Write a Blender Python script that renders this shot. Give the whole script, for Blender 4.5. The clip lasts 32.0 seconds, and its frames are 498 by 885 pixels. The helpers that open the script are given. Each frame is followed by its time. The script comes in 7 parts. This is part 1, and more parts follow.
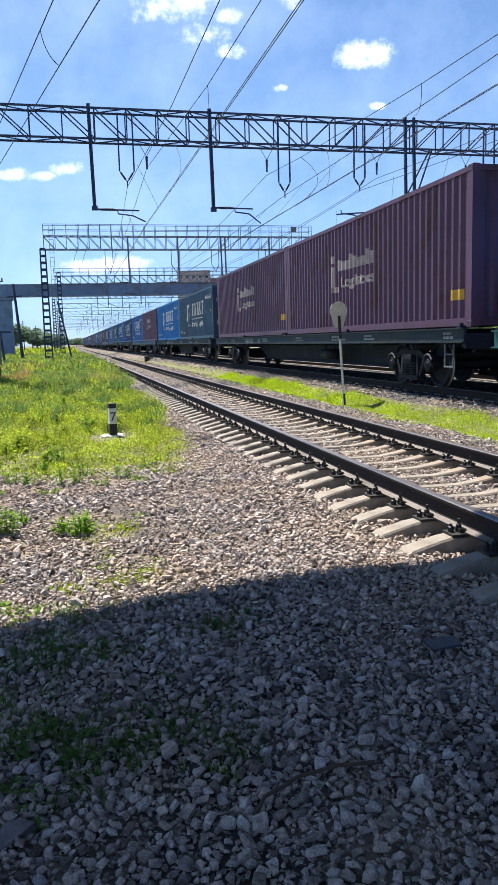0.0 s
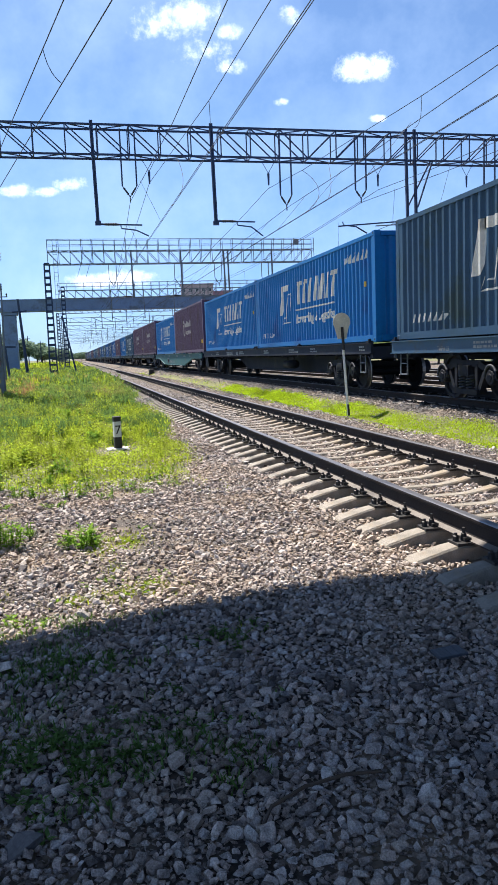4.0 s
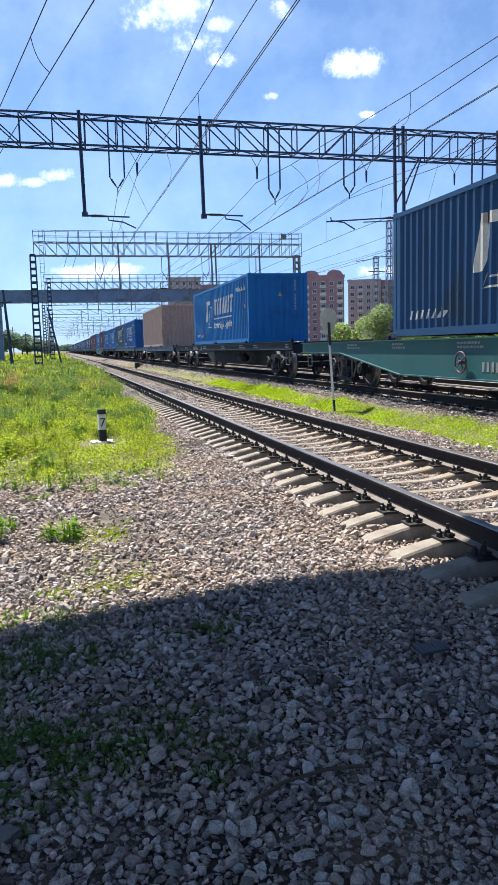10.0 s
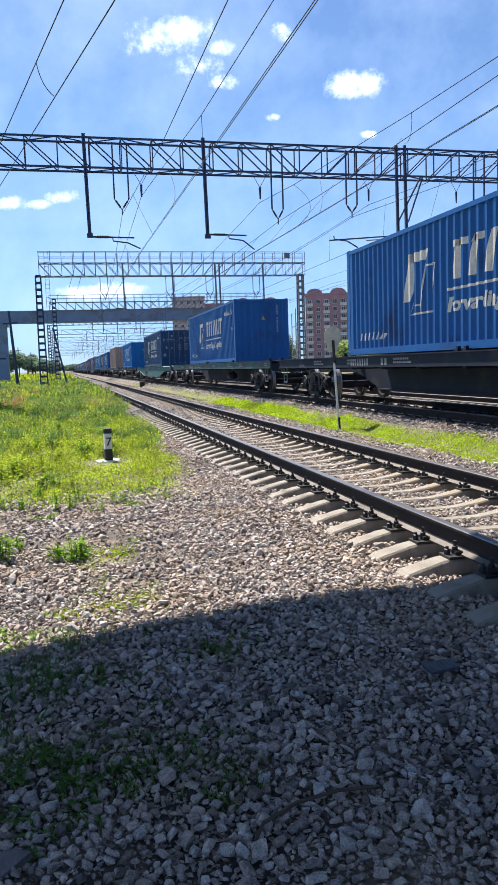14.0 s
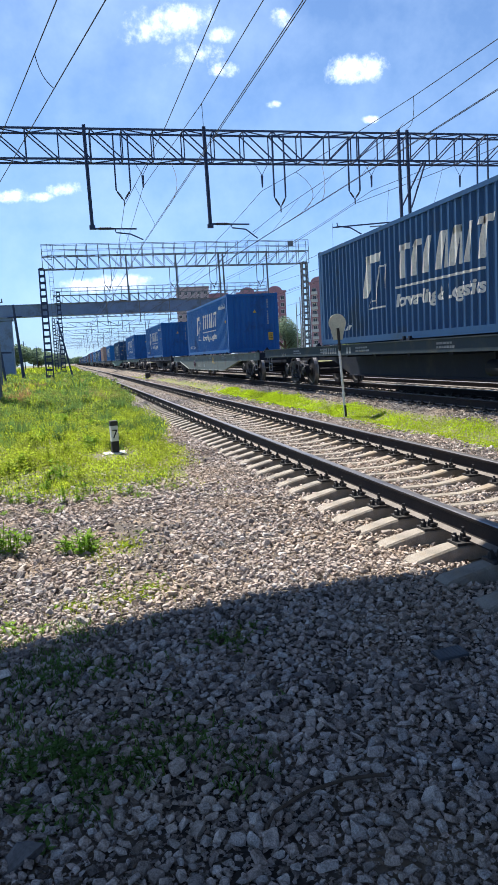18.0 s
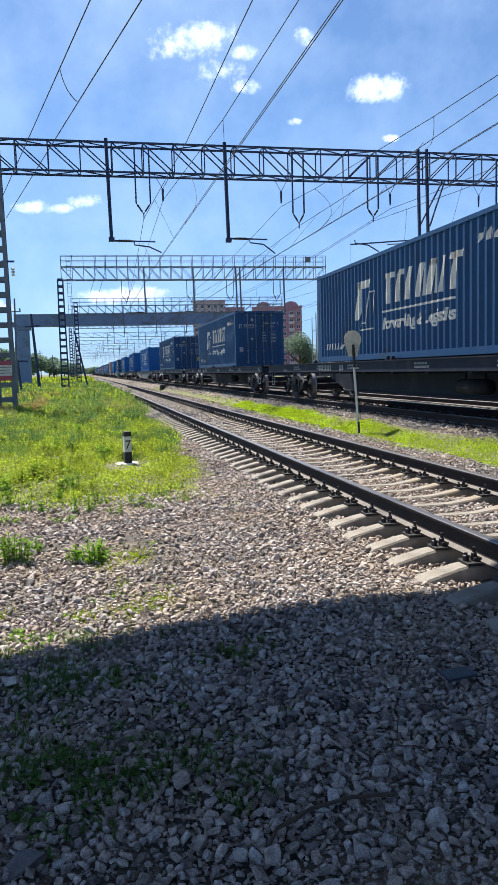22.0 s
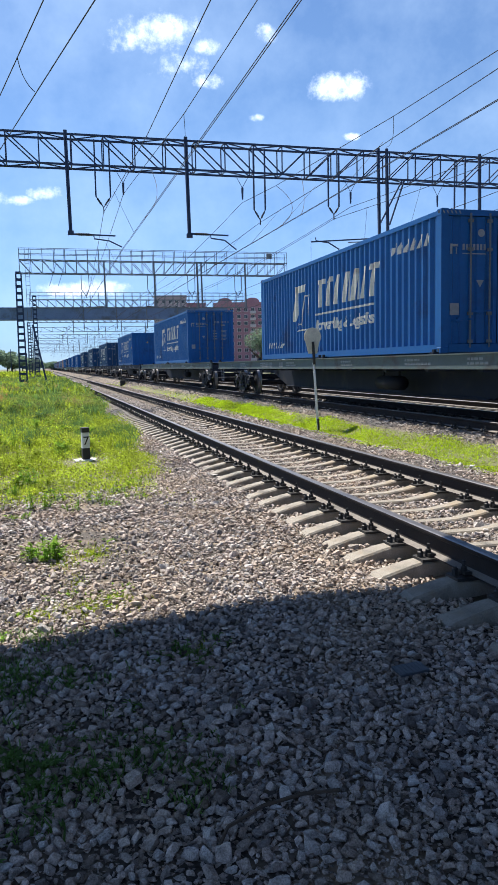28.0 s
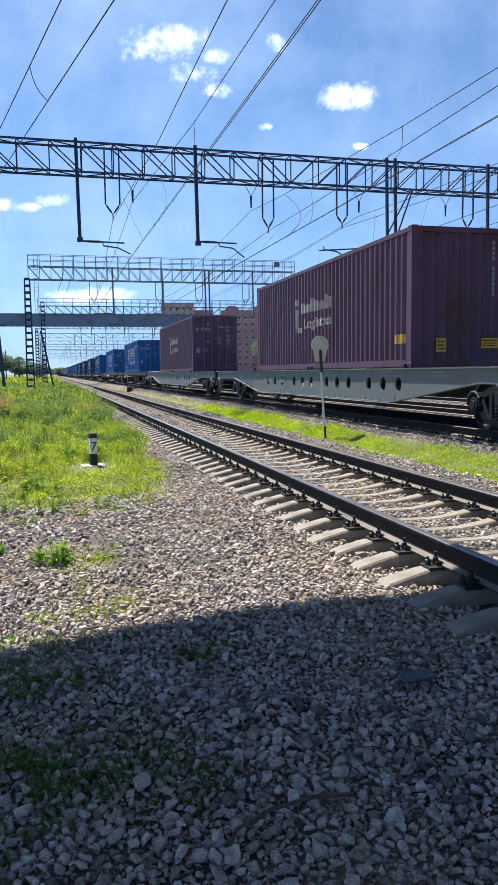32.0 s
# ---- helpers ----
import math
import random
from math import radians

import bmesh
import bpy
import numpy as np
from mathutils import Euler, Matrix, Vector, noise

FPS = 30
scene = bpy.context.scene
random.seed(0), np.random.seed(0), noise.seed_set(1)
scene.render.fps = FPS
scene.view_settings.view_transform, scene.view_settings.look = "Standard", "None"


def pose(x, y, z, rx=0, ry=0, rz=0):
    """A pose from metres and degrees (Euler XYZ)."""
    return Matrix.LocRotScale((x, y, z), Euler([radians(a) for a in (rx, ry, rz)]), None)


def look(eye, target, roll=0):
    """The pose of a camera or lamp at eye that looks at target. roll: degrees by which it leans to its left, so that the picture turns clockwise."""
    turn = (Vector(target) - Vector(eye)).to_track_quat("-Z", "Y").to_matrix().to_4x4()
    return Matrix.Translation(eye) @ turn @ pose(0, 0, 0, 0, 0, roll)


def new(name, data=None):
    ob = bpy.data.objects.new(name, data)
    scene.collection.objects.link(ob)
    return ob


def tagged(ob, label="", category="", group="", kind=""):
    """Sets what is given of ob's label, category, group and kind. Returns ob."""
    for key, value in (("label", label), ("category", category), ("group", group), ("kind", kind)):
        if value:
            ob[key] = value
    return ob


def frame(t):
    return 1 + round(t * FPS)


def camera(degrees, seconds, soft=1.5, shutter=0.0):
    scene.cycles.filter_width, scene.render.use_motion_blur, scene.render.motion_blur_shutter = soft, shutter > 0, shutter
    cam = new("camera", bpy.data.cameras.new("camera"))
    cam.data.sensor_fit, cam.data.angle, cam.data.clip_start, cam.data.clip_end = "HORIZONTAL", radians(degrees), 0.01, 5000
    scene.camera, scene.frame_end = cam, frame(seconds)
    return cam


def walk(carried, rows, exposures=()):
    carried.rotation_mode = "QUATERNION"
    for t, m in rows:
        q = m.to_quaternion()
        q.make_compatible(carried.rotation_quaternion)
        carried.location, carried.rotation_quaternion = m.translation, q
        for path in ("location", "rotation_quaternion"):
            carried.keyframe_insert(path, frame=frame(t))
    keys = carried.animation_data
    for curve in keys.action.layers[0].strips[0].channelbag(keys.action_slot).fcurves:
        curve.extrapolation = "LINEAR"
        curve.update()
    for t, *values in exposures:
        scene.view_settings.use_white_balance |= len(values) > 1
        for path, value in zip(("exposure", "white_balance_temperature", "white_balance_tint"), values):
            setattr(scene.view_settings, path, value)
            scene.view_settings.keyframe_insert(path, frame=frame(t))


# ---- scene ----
import collections

EXPOSURE = 1.15
cam = camera(36.35, 32.0)
# seconds, x, y, z, yaw, pitch, roll
CAMERA_ROWS = [
    (0.0, -0.007, 0.019, 1.615, -13.369, -7.704, 1.540),
    (0.5, 0.001, 0.014, 1.616, -13.006, -7.558, 1.741),
    (1.0, 0.011, 0.019, 1.616, -12.330, -8.106, 2.171),
    (1.5, 0.024, 0.028, 1.613, -12.231, -8.013, 2.265),
    (2.0, 0.019, 0.023, 1.618, -12.046, -7.786, 2.037),
    (2.5, 0.011, 0.015, 1.615, -12.084, -7.440, 2.186),
    (3.0, 0.001, 0.001, 1.618, -11.998, -7.021, 2.487),
    (3.5, -0.008, -0.009, 1.615, -12.864, -6.790, 2.607),
    (5.5, -0.005, 0.000, 1.614, -13.016, -7.280, 1.405),
    (6.0, -0.001, 0.001, 1.613, -13.335, -7.434, 1.182),
    (6.5, -0.006, -0.003, 1.616, -13.639, -7.313, 1.123),
    (7.0, -0.007, -0.003, 1.613, -14.069, -7.320, 0.852),
    (7.5, -0.008, -0.013, 1.610, -14.099, -7.640, 1.199),
    (8.0, -0.012, -0.015, 1.612, -14.248, -7.354, 1.268),
    (8.5, -0.013, -0.013, 1.614, -13.907, -7.140, 1.267),
    (9.0, -0.009, -0.003, 1.612, -13.403, -7.012, 1.225),
    (9.5, -0.007, 0.004, 1.603, -13.608, -7.467, 1.444),
    (10.0, -0.002, 0.012, 1.605, -14.097, -7.226, 1.408),
    (10.5, 0.009, 0.021, 1.603, -14.048, -6.727, 1.430),
    (11.0, 0.016, 0.017, 1.607, -13.581, -7.145, 1.506),
    (11.5, 0.008, 0.014, 1.610, -13.385, -6.887, 1.418),
    (12.0, -0.015, 0.013, 1.610, -13.340, -7.171, 1.423),
    (12.5, -0.020, 0.001, 1.612, -13.750, -7.307, 1.745),
    (13.0, -0.019, 0.003, 1.611, -13.759, -7.189, 1.854),
    (13.5, -0.024, -0.002, 1.613, -13.515, -7.104, 1.617),
    (14.0, -0.014, 0.002, 1.613, -13.770, -5.867, 1.911),
    (14.5, -0.015, 0.005, 1.614, -13.251, -5.996, 2.113),
    (16.5, -0.015, 0.018, 1.611, -12.950, -6.753, 2.465),
    (17.0, -0.010, 0.023, 1.611, -12.853, -7.095, 2.697),
    (17.5, -0.018, 0.023, 1.611, -13.304, -6.928, 2.788),
    (18.0, -0.002, 0.012, 1.613, -13.367, -6.637, 2.986),
    (18.5, 0.001, 0.003, 1.616, -13.671, -6.767, 2.579),
    (19.0, -0.000, -0.001, 1.616, -14.054, -7.088, 2.251),
    (19.5, -0.006, 0.001, 1.617, -14.276, -5.809, 2.446),
    (20.0, -0.002, 0.004, 1.615, -13.378, -4.118, 2.609),
    (20.5, 0.007, 0.006, 1.611, -12.042, -4.325, 2.745),
    (21.0, 0.010, 0.010, 1.612, -12.286, -4.629, 2.148),
    (21.5, 0.004, 0.006, 1.614, -12.361, -5.185, 1.698),
    (22.0, -0.003, 0.000, 1.614, -12.261, -5.538, 1.638),
    (22.5, -0.002, -0.002, 1.614, -11.796, -5.333, 1.597),
    (23.0, -0.001, -0.007, 1.613, -12.286, -4.850, 1.348),
    (23.5, 0.004, -0.010, 1.614, -13.286, -5.356, 1.787),
    (24.0, 0.002, -0.004, 1.613, -13.585, -5.836, 1.761),
    (24.5, 0.010, -0.007, 1.615, -14.025, -6.098, 1.273),
    (26.5, 0.028, 0.006, 1.613, -15.344, -6.435, 1.622),
    (27.0, 0.027, 0.003, 1.615, -15.925, -6.045, 1.475),
    (27.5, 0.029, 0.001, 1.619, -16.211, -5.537, 1.472),
    (28.0, 0.027, -0.001, 1.620, -15.161, -5.900, 1.174),
    (28.5, 0.022, -0.004, 1.617, -14.507, -5.985, 0.998),
    (29.0, 0.017, -0.008, 1.617, -14.775, -5.978, 0.950),
    (29.5, 0.010, -0.009, 1.618, -14.597, -5.808, 1.041),
    (30.0, 0.009, -0.011, 1.619, -14.483, -6.126, 0.963),
    (30.5, 0.005, -0.006, 1.615, -14.625, -6.724, 0.899),
    (31.0, -0.005, -0.014, 1.617, -14.757, -5.961, 0.639),
    (31.5, -0.001, -0.023, 1.615, -14.984, -5.927, 0.745),
    (32.0, -0.002, -0.023, 1.614, -14.674, -5.315, 0.667),
]
walk(cam, [(t, pose(x, y, z, 90 + p, r, w)) for t, x, y, z, w, p, r in CAMERA_ROWS], [(0, EXPOSURE, 5700, 15), (14, EXPOSURE, 5640, 15), (20, EXPOSURE - 0.08, 5620, 13.5), (23, EXPOSURE - 0.14, 5570, 13), (28, EXPOSURE - 0.16, 5570, 13), (32, EXPOSURE - 0.12, 5570, 13)])

# ---- light ----
SUN_AZ, SUN_EL = -19.0, 58.0  # degrees: azimuth from +Y towards +X, elevation


def sun_direction():
    a, e = radians(SUN_AZ), radians(SUN_EL)
    return Vector((math.sin(a) * math.cos(e), math.cos(a) * math.cos(e), math.sin(e)))


sun = new("sun", bpy.data.lights.new("sun", "SUN"))
sun.data.energy, sun.data.angle, sun.data.color = 5.0, radians(0.55), (1.0, 0.87, 0.645)
sun.matrix_world = look(sun_direction() * 100, (0, 0, 0))


def nd(nt, kind, operation="", use_clamp=False, blend_type="", interpolation_type="", **vals):
    n = nt.nodes.new(kind)
    if operation:
        n.operation = operation
    if use_clamp:
        n.use_clamp = True
    if blend_type:
        n.blend_type = blend_type
    if interpolation_type:
        n.interpolation_type = interpolation_type
    for k, v in vals.items():
        n.inputs[int(k[1:])].default_value = v
    return n


def build_world():
    w = bpy.data.worlds.new("sky")
    scene.world = w
    w.use_nodes = True
    nt = w.node_tree
    nt.nodes.clear()
    ln = nt.links.new
    sky = nt.nodes.new("ShaderNodeTexSky")
    sky.sky_type, sky.sun_disc, sky.sun_elevation, sky.sun_rotation = "NISHITA", False, radians(SUN_EL), radians(SUN_AZ)
    sky.altitude, sky.air_density, sky.dust_density, sky.ozone_density = 150, 1.0, 0.0, 2.0
    tc = nd(nt, "ShaderNodeTexCoord")
    nz = nd(nt, "ShaderNodeTexNoise", i2=30.0, i3=7.0, i4=0.66)
    ln(tc.outputs["Generated"], nz.inputs["Vector"])
    nf = nd(nt, "ShaderNodeTexNoise", i2=110.0, i3=5.0, i4=0.65)
    ln(tc.outputs["Generated"], nf.inputs["Vector"])
    mixn = nd(nt, "ShaderNodeMath", operation="MULTIPLY_ADD", i1=0.28)
    ln(nf.outputs["Fac"], mixn.inputs[0])
    ln(nz.outputs["Fac"], mixn.inputs[2])
    # fair-weather clouds: direction and half width, half height
    clouds = [((0.138, 0.914, 0.381), 0.070, 0.032), ((0.172, 0.921, 0.351), 0.048, 0.023), ((0.205, 0.920, 0.336), 0.026, 0.013),
              ((0.355, 0.876, 0.327), 0.050, 0.022), ((-0.054, 0.978, 0.203), 0.036, 0.011), ((-0.016, 0.979, 0.202), 0.024, 0.008), ((0.011, 0.977, 0.211), 0.026, 0.013),
              ((0.269, 0.884, 0.381), 0.018, 0.015), ((0.199, 0.908, 0.369), 0.024, 0.012), ((0.264, 0.918, 0.297), 0.014, 0.006), ((0.375, 0.886, 0.272), 0.014, 0.006),
              ((0.055, 0.993, 0.098), 0.080, 0.016), ((0.44, 0.89, 0.090), 0.09, 0.012), ((0.62, 0.77, 0.105), 0.06, 0.012), ((-0.12, 0.985, 0.085), 0.06, 0.012),
              ((-0.35, 0.9, 0.3), 0.08, 0.03), ((-0.6, 0.6, 0.5), 0.12, 0.05), ((0.7, 0.5, 0.45), 0.12, 0.05), ((0.5, -0.7, 0.5), 0.2, 0.08), ((-0.5, -0.7, 0.4), 0.2, 0.08)]
    total = None
    for d, a, b in clouds:
        d = Vector(d).normalized()
        right = d.cross(Vector((0, 0, 1))).normalized()
        up = right.cross(d)
        acc = None
        for axis, half in ((right, a), (up, b)):
            dot = nd(nt, "ShaderNodeVectorMath", operation="DOT_PRODUCT")
            ln(tc.outputs["Generated"], dot.inputs[0])
            dot.inputs[1].default_value = axis
            sq = nd(nt, "ShaderNodeMath", operation="DIVIDE", i1=half)
            ln(dot.outputs["Value"], sq.inputs[0])
            s2 = nd(nt, "ShaderNodeMath", operation="MULTIPLY")
            ln(sq.outputs[0], s2.inputs[0])
            ln(sq.outputs[0], s2.inputs[1])
            if acc is None:
                acc = s2
            else:
                ad = nd(nt, "ShaderNodeMath", operation="ADD")
                ln(acc.outputs[0], ad.inputs[0])
                ln(s2.outputs[0], ad.inputs[1])
                acc = ad
        front = nd(nt, "ShaderNodeVectorMath", operation="DOT_PRODUCT")
        ln(tc.outputs["Generated"], front.inputs[0])
        front.inputs[1].default_value = d
        gate = nd(nt, "ShaderNodeMath", operation="GREATER_THAN", i1=0.3)
        ln(front.outputs["Value"], gate.inputs[0])
        inv = nd(nt, "ShaderNodeMath", operation="SUBTRACT", use_clamp=True, i0=1.0)
        ln(acc.outputs[0], inv.inputs[1])
        g2 = nd(nt, "ShaderNodeMath", operation="MULTIPLY")
        ln(inv.outputs[0], g2.inputs[0])
        ln(gate.outputs[0], g2.inputs[1])
        if total is None:
            total = g2
        else:
            m = nd(nt, "ShaderNodeMath", operation="MAXIMUM")
            ln(total.outputs[0], m.inputs[0])
            ln(g2.outputs[0], m.inputs[1])
            total = m
    body = nd(nt, "ShaderNodeMath", operation="MULTIPLY_ADD", i1=0.62)
    ln(total.outputs[0], body.inputs[0])
    rough_edge = nd(nt, "ShaderNodeMath", operation="MULTIPLY_ADD", i1=1.7, i2=-0.34)
    ln(mixn.outputs[0], rough_edge.inputs[0])
    ln(rough_edge.outputs[0], body.inputs[2])
    ramp = nd(nt, "ShaderNodeMapRange", interpolation_type="SMOOTHSTEP")
    ramp.inputs[1].default_value, ramp.inputs[2].default_value = 0.97, 1.58
    ln(body.outputs[0], ramp.inputs[0])
    keep = nd(nt, "ShaderNodeMath", operation="GREATER_THAN", i1=0.001)
    ln(total.outputs[0], keep.inputs[0])
    mask = nd(nt, "ShaderNodeMath", operation="MULTIPLY")
    ln(ramp.outputs[0], mask.inputs[0])
    ln(keep.outputs[0], mask.inputs[1])
    # thin haze veil of high cloud
    veil = nd(nt, "ShaderNodeTexNoise", i2=5.0, i3=6.0, i4=0.62)
    ln(tc.outputs["Generated"], veil.inputs["Vector"])
    vr = nd(nt, "ShaderNodeMapRange")
    vr.inputs[1].default_value, vr.inputs[2].default_value, vr.inputs[4].default_value = 0.40, 0.75, 0.36
    ln(veil.outputs["Fac"], vr.inputs[0])
    # air near the horizon stays a clear pale blue
    sep = nd(nt, "ShaderNodeSeparateXYZ")
    ln(tc.outputs["Generated"], sep.inputs[0])
    low = nd(nt, "ShaderNodeMapRange", interpolation_type="SMOOTHSTEP")
    low.inputs[1].default_value, low.inputs[2].default_value, low.inputs[3].default_value, low.inputs[4].default_value = 0.0, 0.30, 1.0, 0.0
    ln(sep.outputs[2], low.inputs[0])
    air = nd(nt, "ShaderNodeMixRGB", blend_type="MULTIPLY", i2=(0.465, 0.622, 0.945, 1))
    ln(low.outputs[0], air.inputs[0])
    ln(sky.outputs[0], air.inputs[1])
    veiled = nd(nt, "ShaderNodeMixRGB", i2=(8.1, 9.75, 10.9, 1))
    tint = nd(nt, "ShaderNodeMixRGB", blend_type="MULTIPLY", i0=1.0, i2=(0.985, 1.005, 1.0, 1))
    ln(air.outputs[0], tint.inputs[1])
    clear = nd(nt, "ShaderNodeMapRange", interpolation_type="SMOOTHSTEP")
    clear.inputs[1].default_value, clear.inputs[2].default_value, clear.inputs[3].default_value, clear.inputs[4].default_value = 0.42, 0.60, 1.0, 0.0
    ln(sep.outputs[2], clear.inputs[0])
    thin = nd(nt, "ShaderNodeMath", operation="MULTIPLY")
    ln(vr.outputs[0], thin.inputs[0])
    ln(clear.outputs[0], thin.inputs[1])
    ln(thin.outputs[0], veiled.inputs[0])
    ln(tint.outputs[0], veiled.inputs[1])
    body_shade = nd(nt, "ShaderNodeMapRange")
    body_shade.inputs[1].default_value, body_shade.inputs[2].default_value = 1.05, 1.65
    ln(body.outputs[0], body_shade.inputs[0])
    cloud = nd(nt, "ShaderNodeMixRGB", i1=(10.0, 10.9, 12.0, 1), i2=(13.0, 13.2, 13.4, 1))
    ln(body_shade.outputs[0], cloud.inputs[0])
    mix = nd(nt, "ShaderNodeMixRGB")
    ln(cloud.outputs[0], mix.inputs[2])
    ln(mask.outputs[0], mix.inputs[0])
    ln(veiled.outputs[0], mix.inputs[1])
    bg = nd(nt, "ShaderNodeBackground", i1=0.0595)
    ln(mix.outputs[0], bg.inputs[0])
    out = nd(nt, "ShaderNodeOutputWorld")
    ln(bg.outputs[0], out.inputs[0])


build_world()


# ---- materials ----
def material(name, colour, rough=0.7, metal=0.0, dark=0.7, light=1.15, scale=4.0, fine=40.0, bump=0.15, bump_scale=None, second=None, second_amount=0.0, second_scale=2.0, coords="Object", island=0.0, spec=0.5, distance=0.01):
    """A surface with variation at two scales, optional stains of a second colour, and fine relief."""
    m = bpy.data.materials.new(name)
    m.use_nodes = True
    nt = m.node_tree
    ln = nt.links.new
    b = nt.nodes["Principled BSDF"]
    tc = nd(nt, "ShaderNodeTexCoord")
    big = nd(nt, "ShaderNodeTexNoise", i2=scale, i3=4.0, i4=0.6)
    small = nd(nt, "ShaderNodeTexNoise", i2=fine, i3=3.0, i4=0.6)
    for n in (big, small):
        ln(tc.outputs[coords], n.inputs["Vector"])
    mx = nd(nt, "ShaderNodeMath", operation="MULTIPLY_ADD", i1=0.5)
    ln(small.outputs["Fac"], mx.inputs[0])
    half = nd(nt, "ShaderNodeMath", operation="MULTIPLY", i1=0.5)
    ln(big.outputs["Fac"], half.inputs[0])
    ln(half.outputs[0], mx.inputs[2])
    ramp = nd(nt, "ShaderNodeMapRange")
    ramp.inputs[1].default_value, ramp.inputs[2].default_value = 0.32, 0.68
    ramp.inputs[3].default_value, ramp.inputs[4].default_value = dark, light
    ln(mx.outputs[0], ramp.inputs[0])
    last = ramp.outputs[0]
    if island:
        geo = nd(nt, "ShaderNodeNewGeometry")
        ir = nd(nt, "ShaderNodeMapRange")
        ir.inputs[3].default_value, ir.inputs[4].default_value = 1 - island, 1 + island
        ln(geo.outputs["Random Per Island"], ir.inputs[0])
        im = nd(nt, "ShaderNodeMath", operation="MULTIPLY")
        ln(last, im.inputs[0])
        ln(ir.outputs[0], im.inputs[1])
        last = im.outputs[0]
    col = nd(nt, "ShaderNodeMixRGB", blend_type="MULTIPLY", i0=1.0, i1=(*colour, 1))
    ln(last, col.inputs[2])
    result = col.outputs[0]
    if second:
        st = nd(nt, "ShaderNodeTexNoise", i2=second_scale, i3=6.0, i4=0.65)
        ln(tc.outputs[coords], st.inputs["Vector"])
        sr = nd(nt, "ShaderNodeMapRange")
        sr.inputs[1].default_value, sr.inputs[2].default_value = 0.62 - 0.3 * second_amount, 0.74 - 0.2 * second_amount
        ln(st.outputs["Fac"], sr.inputs[0])
        sm = nd(nt, "ShaderNodeMixRGB", i2=(*second, 1))
        ln(sr.outputs[0], sm.inputs[0])
        ln(result, sm.inputs[1])
        result = sm.outputs[0]
    ln(result, b.inputs["Base Color"])
    b.inputs["Metallic"].default_value = metal
    b.inputs["Specular IOR Level"].default_value = spec
    rr = nd(nt, "ShaderNodeMapRange")
    rr.inputs[3].default_value, rr.inputs[4].default_value = max(0.05, rough - 0.12), min(1.0, rough + 0.12)
    ln(small.outputs["Fac"], rr.inputs[0])
    ln(rr.outputs[0], b.inputs["Roughness"])
    if bump:
        bp = nd(nt, "ShaderNodeBump")
        bp.inputs["Strength"].default_value, bp.inputs["Distance"].default_value = bump, distance
        bn = small
        if bump_scale:
            bn = nd(nt, "ShaderNodeTexNoise", i2=bump_scale, i3=4.0, i4=0.6)
            ln(tc.outputs[coords], bn.inputs["Vector"])
        ln(bn.outputs["Fac"], bp.inputs["Height"])
        ln(bp.outputs[0], b.inputs["Normal"])
    return m


def stone_material(name, ramp, bump=0.5):
    """Crushed stones, each with its own tint, dust and grain."""
    m = material(name, (1, 1, 1), 0.95, spec=0.08, dark=0.34, light=1.62, scale=22, fine=150, bump=bump, distance=0.006)
    nt = m.node_tree
    ln = nt.links.new
    mul = next(n for n in nt.nodes if n.bl_idname == "ShaderNodeMixRGB")
    geo = nd(nt, "ShaderNodeNewGeometry")
    cr = nd(nt, "ShaderNodeValToRGB")
    cr.color_ramp.interpolation = "LINEAR"
    while len(cr.color_ramp.elements) < len(ramp):
        cr.color_ramp.elements.new(0.5)
    for e, (p, c) in zip(cr.color_ramp.elements, ramp):
        e.position, e.color = p, (*c, 1)
    ln(geo.outputs["Random Per Island"], cr.inputs[0])
    tc = nd(nt, "ShaderNodeTexCoord")
    st = nd(nt, "ShaderNodeTexNoise", i2=0.55, i3=3.0, i4=0.6)
    ln(tc.outputs["Object"], st.inputs["Vector"])
    sr = nd(nt, "ShaderNodeMapRange")
    sr.inputs[1].default_value, sr.inputs[2].default_value, sr.inputs[4].default_value = 0.44, 0.62, 0.42
    ln(st.outputs["Fac"], sr.inputs[0])
    mx = nd(nt, "ShaderNodeMixRGB", i2=(0.42, 0.33, 0.24, 1))
    ln(sr.outputs[0], mx.inputs[0])
    ln(cr.outputs[0], mx.inputs[1])
    ln(mx.outputs[0], mul.inputs[1])
    return m


def leaf_material(name, colour, glow=0.5, dark=0.65, light=1.35, island=0.35, second=None, second_amount=0.2):
    """Leaves and blades that let light through."""
    m = material(name, colour, 0.75, spec=0.12, dark=dark, light=light, scale=0.7, fine=7, bump=0, island=island, second=second, second_amount=second_amount, second_scale=0.45)
    nt = m.node_tree
    ln = nt.links.new
    b = nt.nodes["Principled BSDF"]
    out = next(n for n in nt.nodes if n.bl_idname == "ShaderNodeOutputMaterial")
    tr = nd(nt, "ShaderNodeBsdfTranslucent")
    ln(b.inputs["Base Color"].links[0].from_socket, tr.inputs[0])
    mx = nd(nt, "ShaderNodeMixShader", i0=glow)
    ln(b.outputs[0], mx.inputs[1])
    ln(tr.outputs[0], mx.inputs[2])
    ln(mx.outputs[0], out.inputs[0])
    return m


